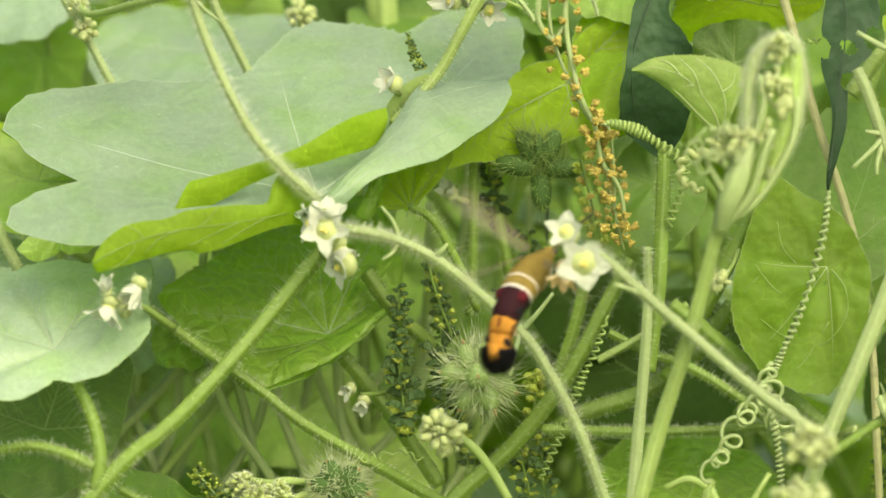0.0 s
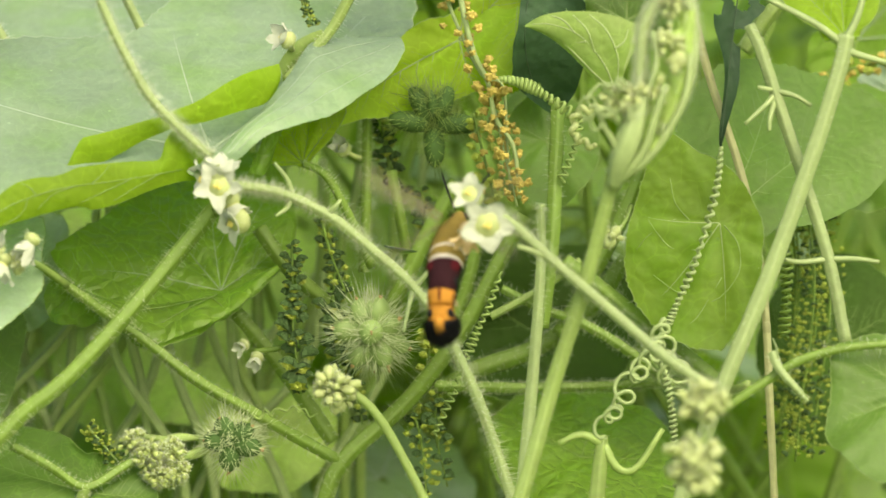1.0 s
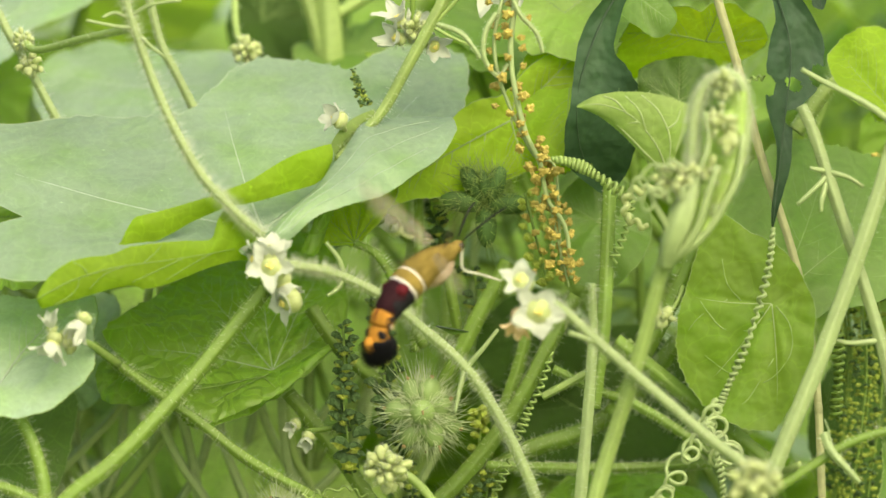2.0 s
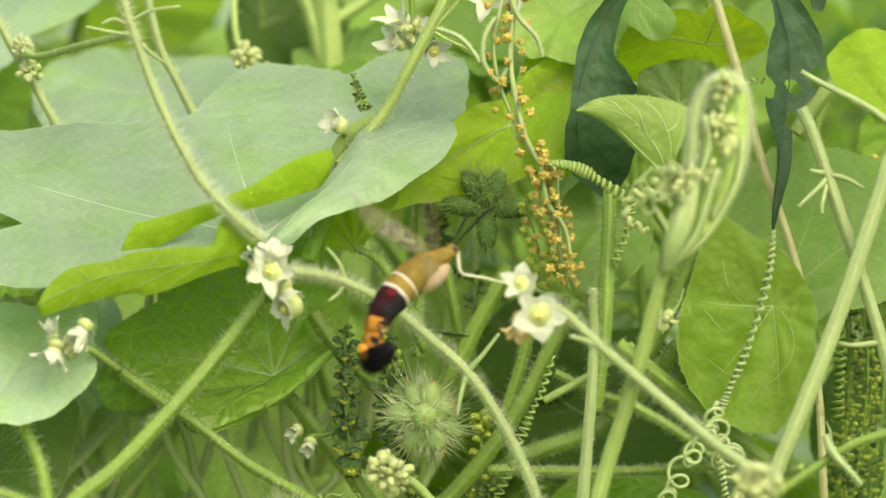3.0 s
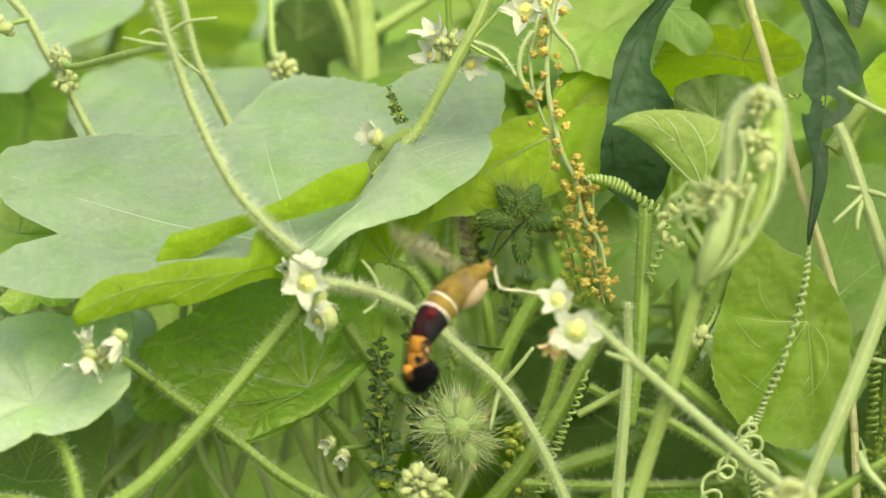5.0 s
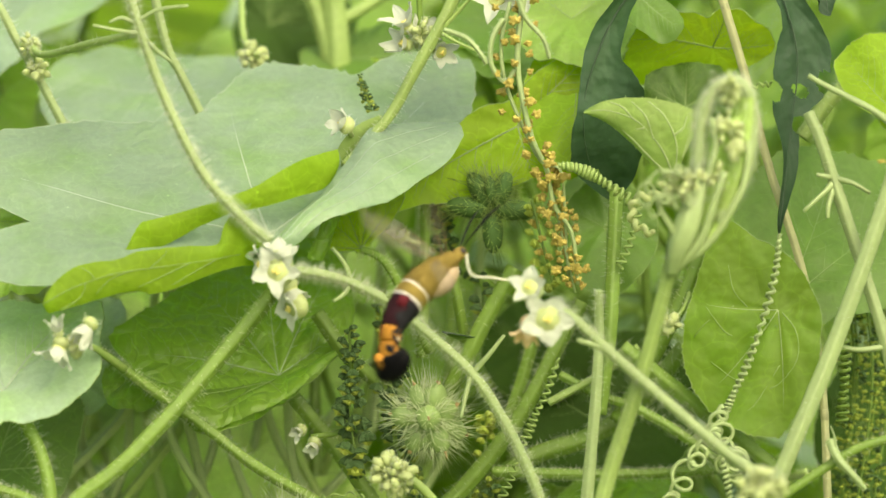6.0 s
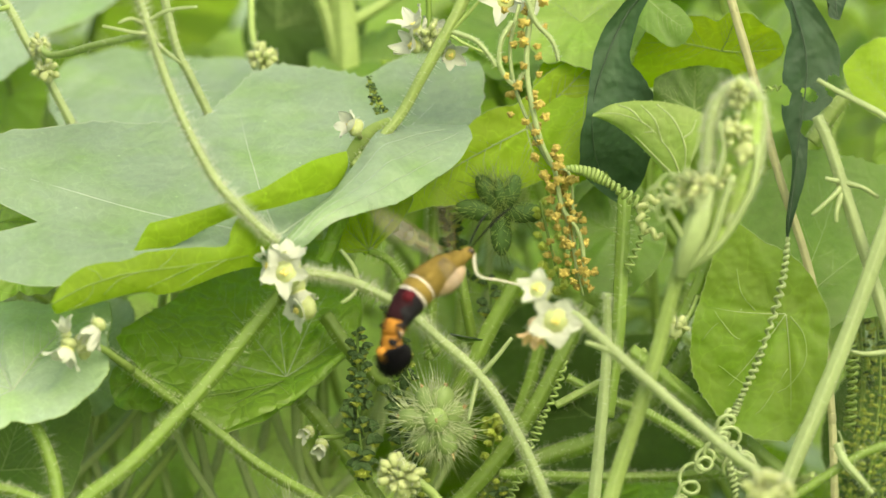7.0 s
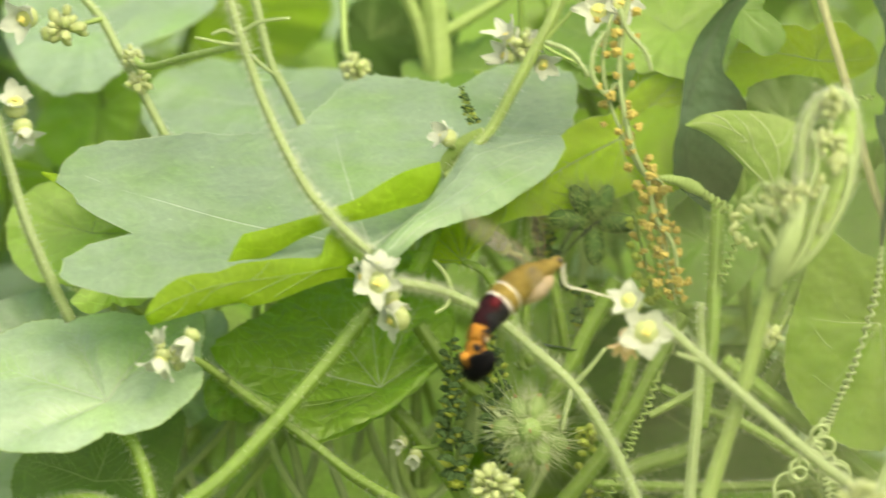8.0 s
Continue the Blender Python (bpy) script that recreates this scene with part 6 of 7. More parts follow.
stem("pale leaf stalk at a joint", [(-0.0831, -0.0080, 0.6929), (-0.0851, -0.0060, 0.6855), (-0.0890, -0.0040, 0.6740)], 0.0019, 0.0022, STEM_PALE, 16, 0.0022)

# the curled shoot tip with its buds
shoot = thing("shoot_tip", "curled pale shoot tip packed with young buds", "shoot", (0.0843, -0.0572, 0.8099))
shoot_curve = spline([(0.0851, -0.0574, 0.8082), (0.0885, -0.0567, 0.8203), (0.0898, -0.0558, 0.8340), (0.0905, -0.0544, 0.8442), (0.0945, -0.0533, 0.8518), (0.1008, -0.0530, 0.8544), (0.1053, -0.0537, 0.8493), (0.1059, -0.0553, 0.8374), (0.1030, -0.0572, 0.8238), (0.0953, -0.0589, 0.8119)], 48)
arch = part("arched_stalk", tube(shoot_curve, lambda u: 0.00235 - 0.001 * u, 12), STEM_WHITE, shoot)
part("hairs", hairs(shoot_curve, (0.00235, 0.00135), 3200, 0.0024, random.Random(8)), HAIR, arch, "fine white hairs", "stuff")
part("folded_leaf", patch([(0.0886, -0.0574, 0.8082), (0.0937, -0.0574, 0.8152), (0.0970, -0.0568, 0.8272), (0.0996, -0.0551, 0.8391), (0.1013, -0.0537, 0.8493)], [(0.0947, -0.0564, 0.8081), (0.1015, -0.0550, 0.8183), (0.1050, -0.0531, 0.8319), (0.1062, -0.0516, 0.8421), (0.1054, -0.0516, 0.8499)], belly=0.004, wave=0.001), LEAF_PALE, shoot, "young folded leaf")
part("young_leaf", patch([(0.0845, -0.0545, 0.8032), (0.0872, -0.0545, 0.8170), (0.0919, -0.0545, 0.8312), (0.0939, -0.0545, 0.8425)], [(0.0915, -0.0530, 0.8036), (0.1024, -0.0530, 0.8168), (0.1061, -0.0530, 0.8324), (0.1039, -0.0530, 0.8449)], 30, 10, belly=0.003, wave=0.0016, seed=5, teeth=0.05), LEAF_PALE, shoot, "pale translucent young leaf folded round the buds")
part("sheath", tube(spline([(0.0818, -0.0560, 0.7960), (0.0832, -0.0596, 0.8034), (0.0856, -0.0611, 0.8105), (0.0879, -0.0612, 0.8174), (0.0903, -0.0600, 0.8259)], 18), lambda u: 0.0022 + 0.0017 * math.sin(math.pi * u) ** 1.4, 20, ridges=0.08), STEM_WHITE, shoot, "swollen pale sheath")
for way, r in (([(0.0929, -0.0595, 0.8439), (0.0943, -0.0607, 0.8354), (0.0920, -0.0609, 0.8269), (0.0883, -0.0599, 0.8190), (0.0855, -0.0598, 0.8110), (0.0838, -0.0588, 0.8030)], 0.00125), ([(0.1047, -0.0584, 0.8369), (0.1033, -0.0601, 0.8250), (0.0995, -0.0603, 0.8164), (0.0948, -0.0594, 0.8085), (0.0890, -0.0590, 0.8025), (0.0836, -0.0575, 0.7985)], 0.00143),
               ([(0.0970, -0.0627, 0.8280), (0.0941, -0.0629, 0.8194), (0.0910, -0.0614, 0.8088), (0.0865, -0.0598, 0.8020), (0.0832, -0.0575, 0.7980)], 0.00161), ([(0.0754, -0.0615, 0.8226), (0.0780, -0.0624, 0.8158), (0.0818, -0.0614, 0.8088), (0.0833, -0.0595, 0.8014)], 0.00125)):
    part("bract", tube(spline(way, 14), (r * 0.7, r), 8), STEM_WHITE, shoot, "pale young bract")
for k, (c, r, n, br) in enumerate((((0.0988, -0.0573, 0.8524), 0.00429, 16, 0.00143), ((0.0971, -0.0588, 0.8412), 0.00464, 18, 0.00143), ((0.0993, -0.0608, 0.8343), 0.00214, 3, 0.00232), ((0.0818, -0.0605, 0.8225), 0.00571, 18, 0.00107), ((0.0874, -0.0612, 0.8243), 0.00429, 14, 0.00125), ((0.0942, -0.0610, 0.8260), 0.00393, 9, 0.00125))):
    bud_cluster("", c, r, n, br, None, 0, 50 + k, parent=shoot, mat=BUD)
part("hairs", hairs(spline([(0.0988, -0.0565, 0.8582), (0.0975, -0.0598, 0.8414), (0.0950, -0.0617, 0.8278), (0.0814, -0.0617, 0.8209)], 30), (0.00536, 0.00536), 700, 0.0022, random.Random(9)), HAIR, arch, "fine white hairs", "stuff")

for k, way in enumerate(([(0.0855, -0.0638, 0.8272), (0.0804, -0.0637, 0.8281), (0.0748, -0.0632, 0.8246), (0.0719, -0.0630, 0.8185)], [(0.0880, -0.0647, 0.8213), (0.0838, -0.0650, 0.8188), (0.0786, -0.0649, 0.8196), (0.0758, -0.0644, 0.8161)])):
    tendril("curled white tendril at the shoot tip", way, 0.00161, 4, 0.00057, STEM_WHITE, seed=30 + k, loose=0.8, looping=True)
for way in ([(0.0316, 0.0194, 0.8664), (0.0280, 0.0176, 0.8603), (0.0277, 0.0164, 0.8523), (0.0320, 0.0156, 0.8466), (0.0352, 0.0162, 0.8505)], [(0.0127, 0.0130, 0.8635), (0.0198, 0.0106, 0.8610), (0.0243, 0.0089, 0.8563), (0.0261, 0.0085, 0.8531)], [(0.0361, 0.0194, 0.8736), (0.0388, 0.0174, 0.8666), (0.0442, 0.0166, 0.8604), (0.0463, 0.0157, 0.8542)]):
    stem("whitish curved side shoot by a spike", way, 0.00089, 0.00063, STEM_WHITE, 10, 0.0014)

# ---- burs ----
bur_cluster("pale spiny bur cluster, bristling", [((0.0078, 0.0060, 0.7395), toward * near + Vector((dx, 0, dz)), 0.0116, 0.0078) for dx, dz, near in ((0, 0, 1.0), (1.4, 0.5, 0.6), (-1.5, 0.4, 0.5), (0.4, 1.4, 0.5), (-0.9, -1.2, 0.6), (0.8, -1.3, 0.7), (-0.7, 1.5, 0.3), (0.0, -1.8, 0.2), (1.5, -0.6, 0.2))], 100, 0.0110, 3, mat=BUR_PALE, thick=0.00017, lean=0.35)
bur_cluster("dark green bur cluster with shade put into its colour", [((0.0286, 0.0407, 0.8022), Vector((dx, 0, dz)) + toward * 0.15, 0.01393, 0.00643) for dx, dz in ((1, -0.05), (-1, 0.05), (0.15, -1), (-0.5, 0.9), (0.5, 0.9))] + [((0.0285, 0.0371, 0.8051), (0, 0, 1), 0.00893, 0.00357)], 130, 0.0088, 4, mat=BUR_DARK_SHADED, spine_mat=SPINE_SHADE, tips=False)
bur_cluster("green spiny burs low in the tangle", [((-0.0368, 0.0018, 0.7052), Vector((dx, 0, dz)) + toward * 0.4, 0.0095, 0.0068) for dx, dz in ((1, -0.1), (-1, 0.0), (0.0, -1), (-0.4, 0.9), (0.6, 0.7))], 150, 0.0092, 5, mat=BUR_DARK_SHADED, thick=0.00012)

# ---- ragweed spikes ----
ragweed_spike("dark green ragweed spike with nodding heads", [(-0.0174, 0.0205, 0.7665), (-0.0171, 0.0187, 0.7536), (-0.0171, 0.0177, 0.7390), (-0.0144, 0.0146, 0.7174)], 42, 0.0025, ["dark"], spread=1.8, seed=1, taper=0.5)
ragweed_spike("sparse dark ragweed spike", [(-0.0090, 0.0321, 0.7772), (-0.0053, 0.0301, 0.7627), (0.0002, 0.0281, 0.7483)], 22, 0.00179, ["dark", "green"], spread=2.2, seed=2)
ragweed_spike("sparse dark ragweed spike under a leaf", [(0.0123, 0.0613, 0.8047), (0.0123, 0.0600, 0.7955), (0.0160, 0.0574, 0.7771)], 14, 0.00179, ["dark"], spread=2.0, seed=3, taper=0)
ragweed_spike("dry ochre ragweed spike", [(0.0397, 0.0214, 0.8807), (0.0370, 0.0194, 0.8664), (0.0361, 0.0177, 0.8540), (0.0374, 0.0161, 0.8424), (0.0410, 0.0141, 0.8282), (0.0454, 0.0148, 0.8190), (0.0479, 0.0151, 0.8072), (0.0537, 0.0149, 0.7981), (0.0557, 0.0156, 0.7816)], 40, 0.0021, ["dry"], STEM_WHITE, 2.7, 5, 0, 0.00107)
ragweed_spike("dry ochre ragweed spike, hanging", [(0.0338, 0.0222, 0.8716), (0.0310, 0.0204, 0.8591), (0.0320, 0.0188, 0.8475), (0.0362, 0.0172, 0.8359), (0.0436, 0.0161, 0.8212), (0.0501, 0.0166, 0.8179), (0.0516, 0.0164, 0.8015), (0.0527, 0.0178, 0.7831)], 22, 0.0020, ["dry"], STEM_WHITE, 2.6, 6, 0, 0.00071)
ragweed_spike("dry ochre ragweed spike, dense at its end", [(0.0453, 0.0188, 0.8185), (0.0489, 0.0179, 0.8050), (0.0517, 0.0171, 0.7923), (0.0550, 0.0172, 0.7786)], 40, 0.0017, ["dry"], STEM_WHITE, 2.2, 17, 0, 0.00054)
ragweed_spike("green and ochre ragweed spike in shade", [(0.0412, 0.0313, 0.8068), (0.0448, 0.0292, 0.7924), (0.0485, 0.0272, 0.7780)], 26, 0.00161, ["dry", "green"], STEM, 2.6, 7, 0)
ragweed_spike("yellow-green ragweed spike in the tangle", [(0.0260, 0.0413, 0.7348), (0.0269, 0.0403, 0.7274), (0.0260, 0.0388, 0.7165)], 16, 0.00161, ["green"], STEM, 2.2, 8, 0)
ragweed_spike("small spike on a broad leaf", [(-0.0140, 0.0120, 0.8492), (-0.0124, 0.0122, 0.8437), (-0.0101, 0.0133, 0.8373)], 44, 0.00105, ["green", "dark"], STEM, 2.0, 9, 0.6, 0.00036)
for k, (sx, sd) in enumerate(((0.0, 5), (0.006, 6), (-0.005, 6.5), (0.003, 5.5), (-0.003, 6))):
    run = [Vector(q) + Vector((sx, 0.005 * k, 0)) for q in ((0.1515, 0.0462, 0.7695), (0.1533, 0.0434, 0.7494), (0.1515, 0.0403, 0.7274), (0.1487, 0.0377, 0.7092), (0.1469, 0.0352, 0.6909))]
    ragweed_spike("dense yellow-green ragweed spike in shade", run, 120, 0.00116, ["green", "green", "green", "green", "dark"], STEM, 4.5, 40 + k, 0)
ragweed_spike("ochre ragweed spike at the side", [(0.1600, 0.0722, 0.8108), (0.1693, 0.0730, 0.8164), (0.1824, 0.0732, 0.8182)], 22, 0.00179, ["dry", "green"], STEM, 2.0, 13, 0)
ragweed_spike("yellow-green ragweed spike low down", [(-0.0831, 0.0075, 0.7096), (-0.0785, 0.0067, 0.7042), (-0.0722, 0.0057, 0.6970)], 60, 0.0010, ["green", "green", "dark"], STEM_PALE, 3.2, 14, 0)
ragweed_spike("dark ragweed spike beside burs", [(-0.0044, 0.0330, 0.7474), (-0.0026, 0.0310, 0.7329), (-0.0017, 0.0289, 0.7184)], 22, 0.00196, ["dark"], STEM, 2.0, 15, 0)

ragweed_spike("dark and green ragweed spike low in the tangle", [(0.0213, 0.0279, 0.7111), (0.0246, 0.0261, 0.6984), (0.0259, 0.0238, 0.6821)], 30, 0.00161, ["dark", "green"], STEM, 2.2, 51, 0)
ragweed_spike("dark and green ragweed spike behind burs", [(0.0011, 0.0354, 0.7283), (0.0029, 0.0341, 0.7192), (0.0052, 0.0320, 0.7047)], 24, 0.00161, ["dark", "green"], STEM, 2.2, 52, 0)
ragweed_spike("sparse dark ragweed spike among stems", [(-0.0059, 0.0480, 0.7686), (-0.0045, 0.0480, 0.7574), (-0.0038, 0.0480, 0.7433)], 18, 0.0018, ["dark"], STEM, 2.0, 71, 0.2)
ragweed_spike("sparse dark ragweed spike under a leaf", [(0.0146, 0.0560, 0.8010), (0.0138, 0.0560, 0.7908), (0.0186, 0.0560, 0.7767)], 14, 0.002, ["dark"], STEM, 2.0, 73, 0.2)
ragweed_spike("sparse dark ragweed spike under a leaf", [(0.0246, 0.0500, 0.7804), (0.0259, 0.0500, 0.7725), (0.0252, 0.0500, 0.7654)], 8, 0.0018, ["dark"], STEM, 2.0, 74, 0.2)
ragweed_spike("dark and green ragweed spike among stems", [(0.0298, 0.0300, 0.7165), (0.0288, 0.0300, 0.7034), (0.0329, 0.0300, 0.6842)], 26, 0.002, ["dark", "green"], STEM, 2.0, 79, 0.2)

# ---- tendrils ----
tendril("thin wavy tendril below a leaf", [(-0.0331, -0.0022, 0.7125), (-0.0259, -0.0019, 0.7148), (-0.0169, -0.0016, 0.7169), (-0.0097, -0.0020, 0.7142)], 0.00089, 6, 0.00043, STEM_PALE, seed=64, loose=0.6)
stem("pale short side shoots at a joint", [(0.1330, -0.0307, 0.7396), (0.1349, -0.0334, 0.7348), (0.1407, -0.0343, 0.7283), (0.1438, -0.0338, 0.7247)], 0.00161, 0.00071, STEM_WHITE, 10, 0.0014, stubs=[[(0.1349, -0.0334, 0.7348), (0.1342, -0.0325, 0.7409), (0.1328, -0.0321, 0.7444)]])
tendril("tight pale coiled tendril", [(0.1189, 0.0000, 0.8002), (0.1171, -0.0020, 0.7860), (0.1109, -0.0049, 0.7648), (0.1046, -0.0069, 0.7507), (0.1011, -0.0081, 0.7427)], 0.00078, 27, 0.0007, STEM_WHITE, seed=1)
tendril("thick coiled tendril over a dark leaf", [(0.0491, 0.0080, 0.8211), (0.0566, 0.0078, 0.8194), (0.0638, 0.0072, 0.8154), (0.0745, 0.0062, 0.8080)], 0.00135, 17, 0.00075, STEM_PALE, seed=2)
tendril("loosely curled tendril on the vine", [(0.0998, -0.0131, 0.7427), (0.0972, -0.0141, 0.7357), (0.0901, -0.0151, 0.7286), (0.0856, -0.0163, 0.7198), (0.0794, -0.0176, 0.7110)], 0.00232, 11, 0.00075, STEM_WHITE, seed=3, loose=0.9, looping=True)
tendril("tendril knot on the vine", [(0.1000, -0.0106, 0.7459), (0.0991, -0.0116, 0.7388), (0.1018, -0.0126, 0.7318), (0.1053, -0.0134, 0.7265)], 0.00357, 7, 0.00075, STEM_WHITE, seed=4, loose=1.0, looping=True)
stem("pale stalk with curled tendrils", [(0.0812, -0.0166, 0.7108), (0.0803, -0.0174, 0.7046), (0.0780, -0.0205, 0.6826)], 0.00125, 0.00286, STEM_PALE, 6, 0.0014, stubs=[[(0.0809, -0.0169, 0.7081), (0.0856, -0.0190, 0.7004), (0.0918, -0.0190, 0.7008), (0.0998, -0.0173, 0.7128)], [(0.0809, -0.0169, 0.7081), (0.0740, -0.0176, 0.7110), (0.0669, -0.0179, 0.7083)]])
tendril("hanging coiled tendril on the vine", [(0.1004, -0.0136, 0.7320), (0.1026, -0.0153, 0.7196), (0.1035, -0.0171, 0.7073), (0.1047, -0.0193, 0.6914)], 0.00085, 22, 0.00062, STEM_WHITE, seed=5)
tendril("fine wavy tendril on the vine", [(0.0499, 0.0143, 0.7580), (0.0445, 0.0123, 0.7436), (0.0391, 0.0108, 0.7329), (0.0337, 0.0087, 0.7186), (0.0282, 0.0070, 0.7060)], 0.00107, 22, 0.00046, seed=6, loose=0.8)
tendril("coiled tendril by a stem", [(0.0753, 0.0213, 0.8081), (0.0735, 0.0198, 0.7974), (0.0689, 0.0183, 0.7866)], 0.00107, 9, 0.00054, seed=7)
tendril("curled shoot tendril on the vine", [(0.0809, -0.0081, 0.8139), (0.0729, -0.0094, 0.8122), (0.0719, -0.0114, 0.8054), (0.0781, -0.0119, 0.8018)], 0.00107, 6, 0.00107, BUD, seed=8)
tendril("long coiled tendril at the side", [(0.1413, 0.0262, 0.7708), (0.1423, 0.0236, 0.7527), (0.1413, 0.0211, 0.7347)], 0.00143, 16, 0.00071, STEM, seed=9)
tendril("thin straight tendril with a curled tip", [(0.1104, 0.0115, 0.8456), (0.1139, 0.0116, 0.8465), (0.1166, 0.0116, 0.8463)], 0.00089, 3, 0.00045, seed=10)


# ---- the hawk moth ----
OLIVE = soft_material("moth_olive_fur", (0.22, 0.16, 0.04), 0.8, 1500.0, 0.35, 0.0, 0.8, gloss=0.12)
PALE_FUR = soft_material("moth_pale_fur", (0.43, 0.33, 0.22), 0.8, 1500.0, 0.3, 0.0, 0.8, gloss=0.12)
WHITE_FUR = soft_material("moth_white_band", (0.80, 0.76, 0.70), 0.8, 1500.0, 0.15, 0.0, 0.6, gloss=0.12)
MAROON = soft_material("moth_maroon_band", (0.022, 0.006, 0.009), 0.8, 1500.0, 0.5, 0.0, 0.6, gloss=0.12)
RED_FUR = soft_material("moth_red_spot", (0.06, 0.006, 0.010), 0.8, 1500.0, 0.4, 0.0, 0.6, gloss=0.12)
ORANGE = soft_material("moth_orange_band", (0.38, 0.175, 0.03), 0.8, 1500.0, 0.45, 0.0, 0.6, gloss=0.12)
BLACK = soft_material("moth_black_tuft", (0.010, 0.010, 0.012), 0.7, 1500.0, 0.4, 0.0, 0.6, gloss=0.12)
TONGUE = soft_material("moth_drinking_tube", (0.52, 0.52, 0.42), 0.6, 1500.0, 0.2)
EYE_DARK = soft_material("moth_eye", (0.03, 0.02, 0.015), 0.15, 1500.0, 0.2)


def wing_material():
    m, n, l = material("moth_wing_clear")
    bsdf, out = n["Principled BSDF"], n["Material Output"]
    bsdf.inputs["Base Color"].default_value = (0.22, 0.19, 0.14, 1)
    bsdf.inputs["Roughness"].default_value = 0.3
    clear = n.new("ShaderNodeBsdfTransparent")
    both = n.new("ShaderNodeMixShader")
    both.inputs[0].default_value = 0.27
    l.new(clear.outputs[0], both.inputs[1])
    l.new(bsdf.outputs[0], both.inputs[2])
    l.new(both.outputs[0], out.inputs["Surface"])
    return m


WING = wing_material()
WING_EDGE = soft_material("moth_wing_edge", (0.16, 0.10, 0.05), 0.5, 900.0, 0.2)


def hawk_moth():
    """Built with its head at the origin, ahead along x and its back up along z."""
    rng = random.Random(4)
    moth = thing("hawk_moth", "hovering hawk moth, olive thorax, white, maroon and orange bands, black tail", "moth", (0, 0, 0))
    spine = spline([(0.001, 0, -0.0003), (-0.006, 0, 0.0006), (-0.012, 0, 0.0010), (-0.018, 0, 0.0007), (-0.024, 0, -0.0002), (-0.031, 0, -0.0022), (-0.037, 0, -0.0056), (-0.0402, 0, -0.0100), (-0.0392, 0, -0.0155)], 100)
    girth = [(0, 0.00055), (0.04, 0.00164), (0.12, 0.00309), (0.25, 0.00446), (0.4, 0.00519), (0.52, 0.00491), (0.64, 0.004), (0.7, 0.00328), (0.78, 0.00264), (0.84, 0.00272), (0.88, 0.00369), (0.93, 0.00466), (0.975, 0.00398), (1.0, 0.00097)]

    def radius(u):
        for (a, r), (b, q) in zip(girth, girth[1:]):
            if u <= b:
                w = (u - a) / (b - a)
                return r + (q - r) * w * w * (3 - 2 * w)
        return girth[-1][1]

    def band(name, u0, u1, mat, label="", swell=1.0, fur=0, fur_len=0.001):
        n = max(3, int((u1 - u0) * 60))
        cut = [spine[min(100, int(round(100 * (u0 + (u1 - u0) * i / n))))] for i in range(n + 1)]
        keep = [cut[0]]
        for c in cut[1:]:
            if (c - keep[-1]).length > 1e-5:
                keep.append(c)
        m = len(keep) - 1
        fn = lambda s: radius(u0 + (u1 - u0) * s) * swell * (1 + 0.03 * math.sin(math.pi * s))
        broad = lambda s: fn(s) * (1.08 + 0.28 * max(0.0, min(1.0, (u0 + (u1 - u0) * s - 0.62) / 0.14)) - 0.42 * max(0.0, min(1.0, (u0 + (u1 - u0) * s - 0.85) / 0.06)))
        shape = oval_tube(keep, broad, fn)
        ob = part(name, shape, mat, moth, label)
        if fur:
            part("fur", fur_on(shape, fur * 2, fur_len * 1.3, rng), mat, ob, "short dense fur", "stuff")
        return ob

    band("thorax", 0.06, 0.42, OLIVE, "olive gold furry back", 1.0, 900, 0.0013)
    belly_shape = ball((-0.0118, 0, -0.0022), 0.0043, (1.75, 0.98, 0.95), 10, 16)
    belly = part("belly", belly_shape, PALE_FUR, moth, "pale pinkish furry underside")
    part("fur", fur_on(belly_shape, 900, 0.0013, rng), PALE_FUR, belly, "short dense fur", "stuff")
    band("white_band", 0.432, 0.445, WHITE_FUR, "thin white ring", 1.01, 60, 0.0005)
    band("olive_band", 0.445, 0.508, OLIVE, "ochre ring", 1.0, 100)
    band("white_band", 0.510, 0.524, WHITE_FUR, "white ring", 1.02, 80, 0.0005)
    band("maroon_band", 0.526, 0.69, MAROON, "dark maroon segments", 1.0, 350, 0.0008)
    band("orange_band", 0.69, 0.77, ORANGE, "orange segment", 1.03, 160, 0.0008)
    band("orange_band", 0.775, 0.865, ORANGE, "orange segment", 1.03, 160, 0.0008)
    band("tail_tuft", 0.865, 1.0, BLACK, "black brush of tail hair", 1.05, 2200, 0.0026)
    # dark scaled underside of the hind body, its margin scalloped
    rows_n, cols_n, verts, faces = 34, 16, [], []
    for i in range(rows_n + 1):
        u = 0.54 + 0.32 * i / rows_n
        c = spine[int(100 * u)].lerp(spine[min(100, int(100 * u) + 1)], 100 * u - int(100 * u))
        t = (spine[min(100, int(100 * u) + 2)] - spine[int(100 * u) - 2]).normalized()
        up = -t.cross(Vector((0, 1, 0)))
        r = radius(u) * 1.06
        wide = r * (1.08 + 0.28 * max(0.0, min(1.0, (u - 0.62) / 0.14)) - 0.42 * max(0.0, min(1.0, (u - 0.85) / 0.06)))
        edge = 0.30 + 0.30 * math.sin(u * 62.0)
        for k in range(cols_n + 1):
            w = math.pi - edge + (math.pi + 2 * edge) * k / cols_n
            verts.append(c + Vector((0, 1, 0)) * (math.cos(w) * wide) + up * (math.sin(w) * r))
    for i in range(rows_n):
        for k in range(cols_n):
            j = i * (cols_n + 1) + k
            faces.append((j, j + 1, j + cols_n + 2, j + cols_n + 1))
    under = part("underside", (verts, faces), BLACK, moth, "dark furry underside of the hind body")
    part("fur", fur_on((verts, faces), 900, 0.0012, rng), BLACK, under, "short dense fur", "stuff")
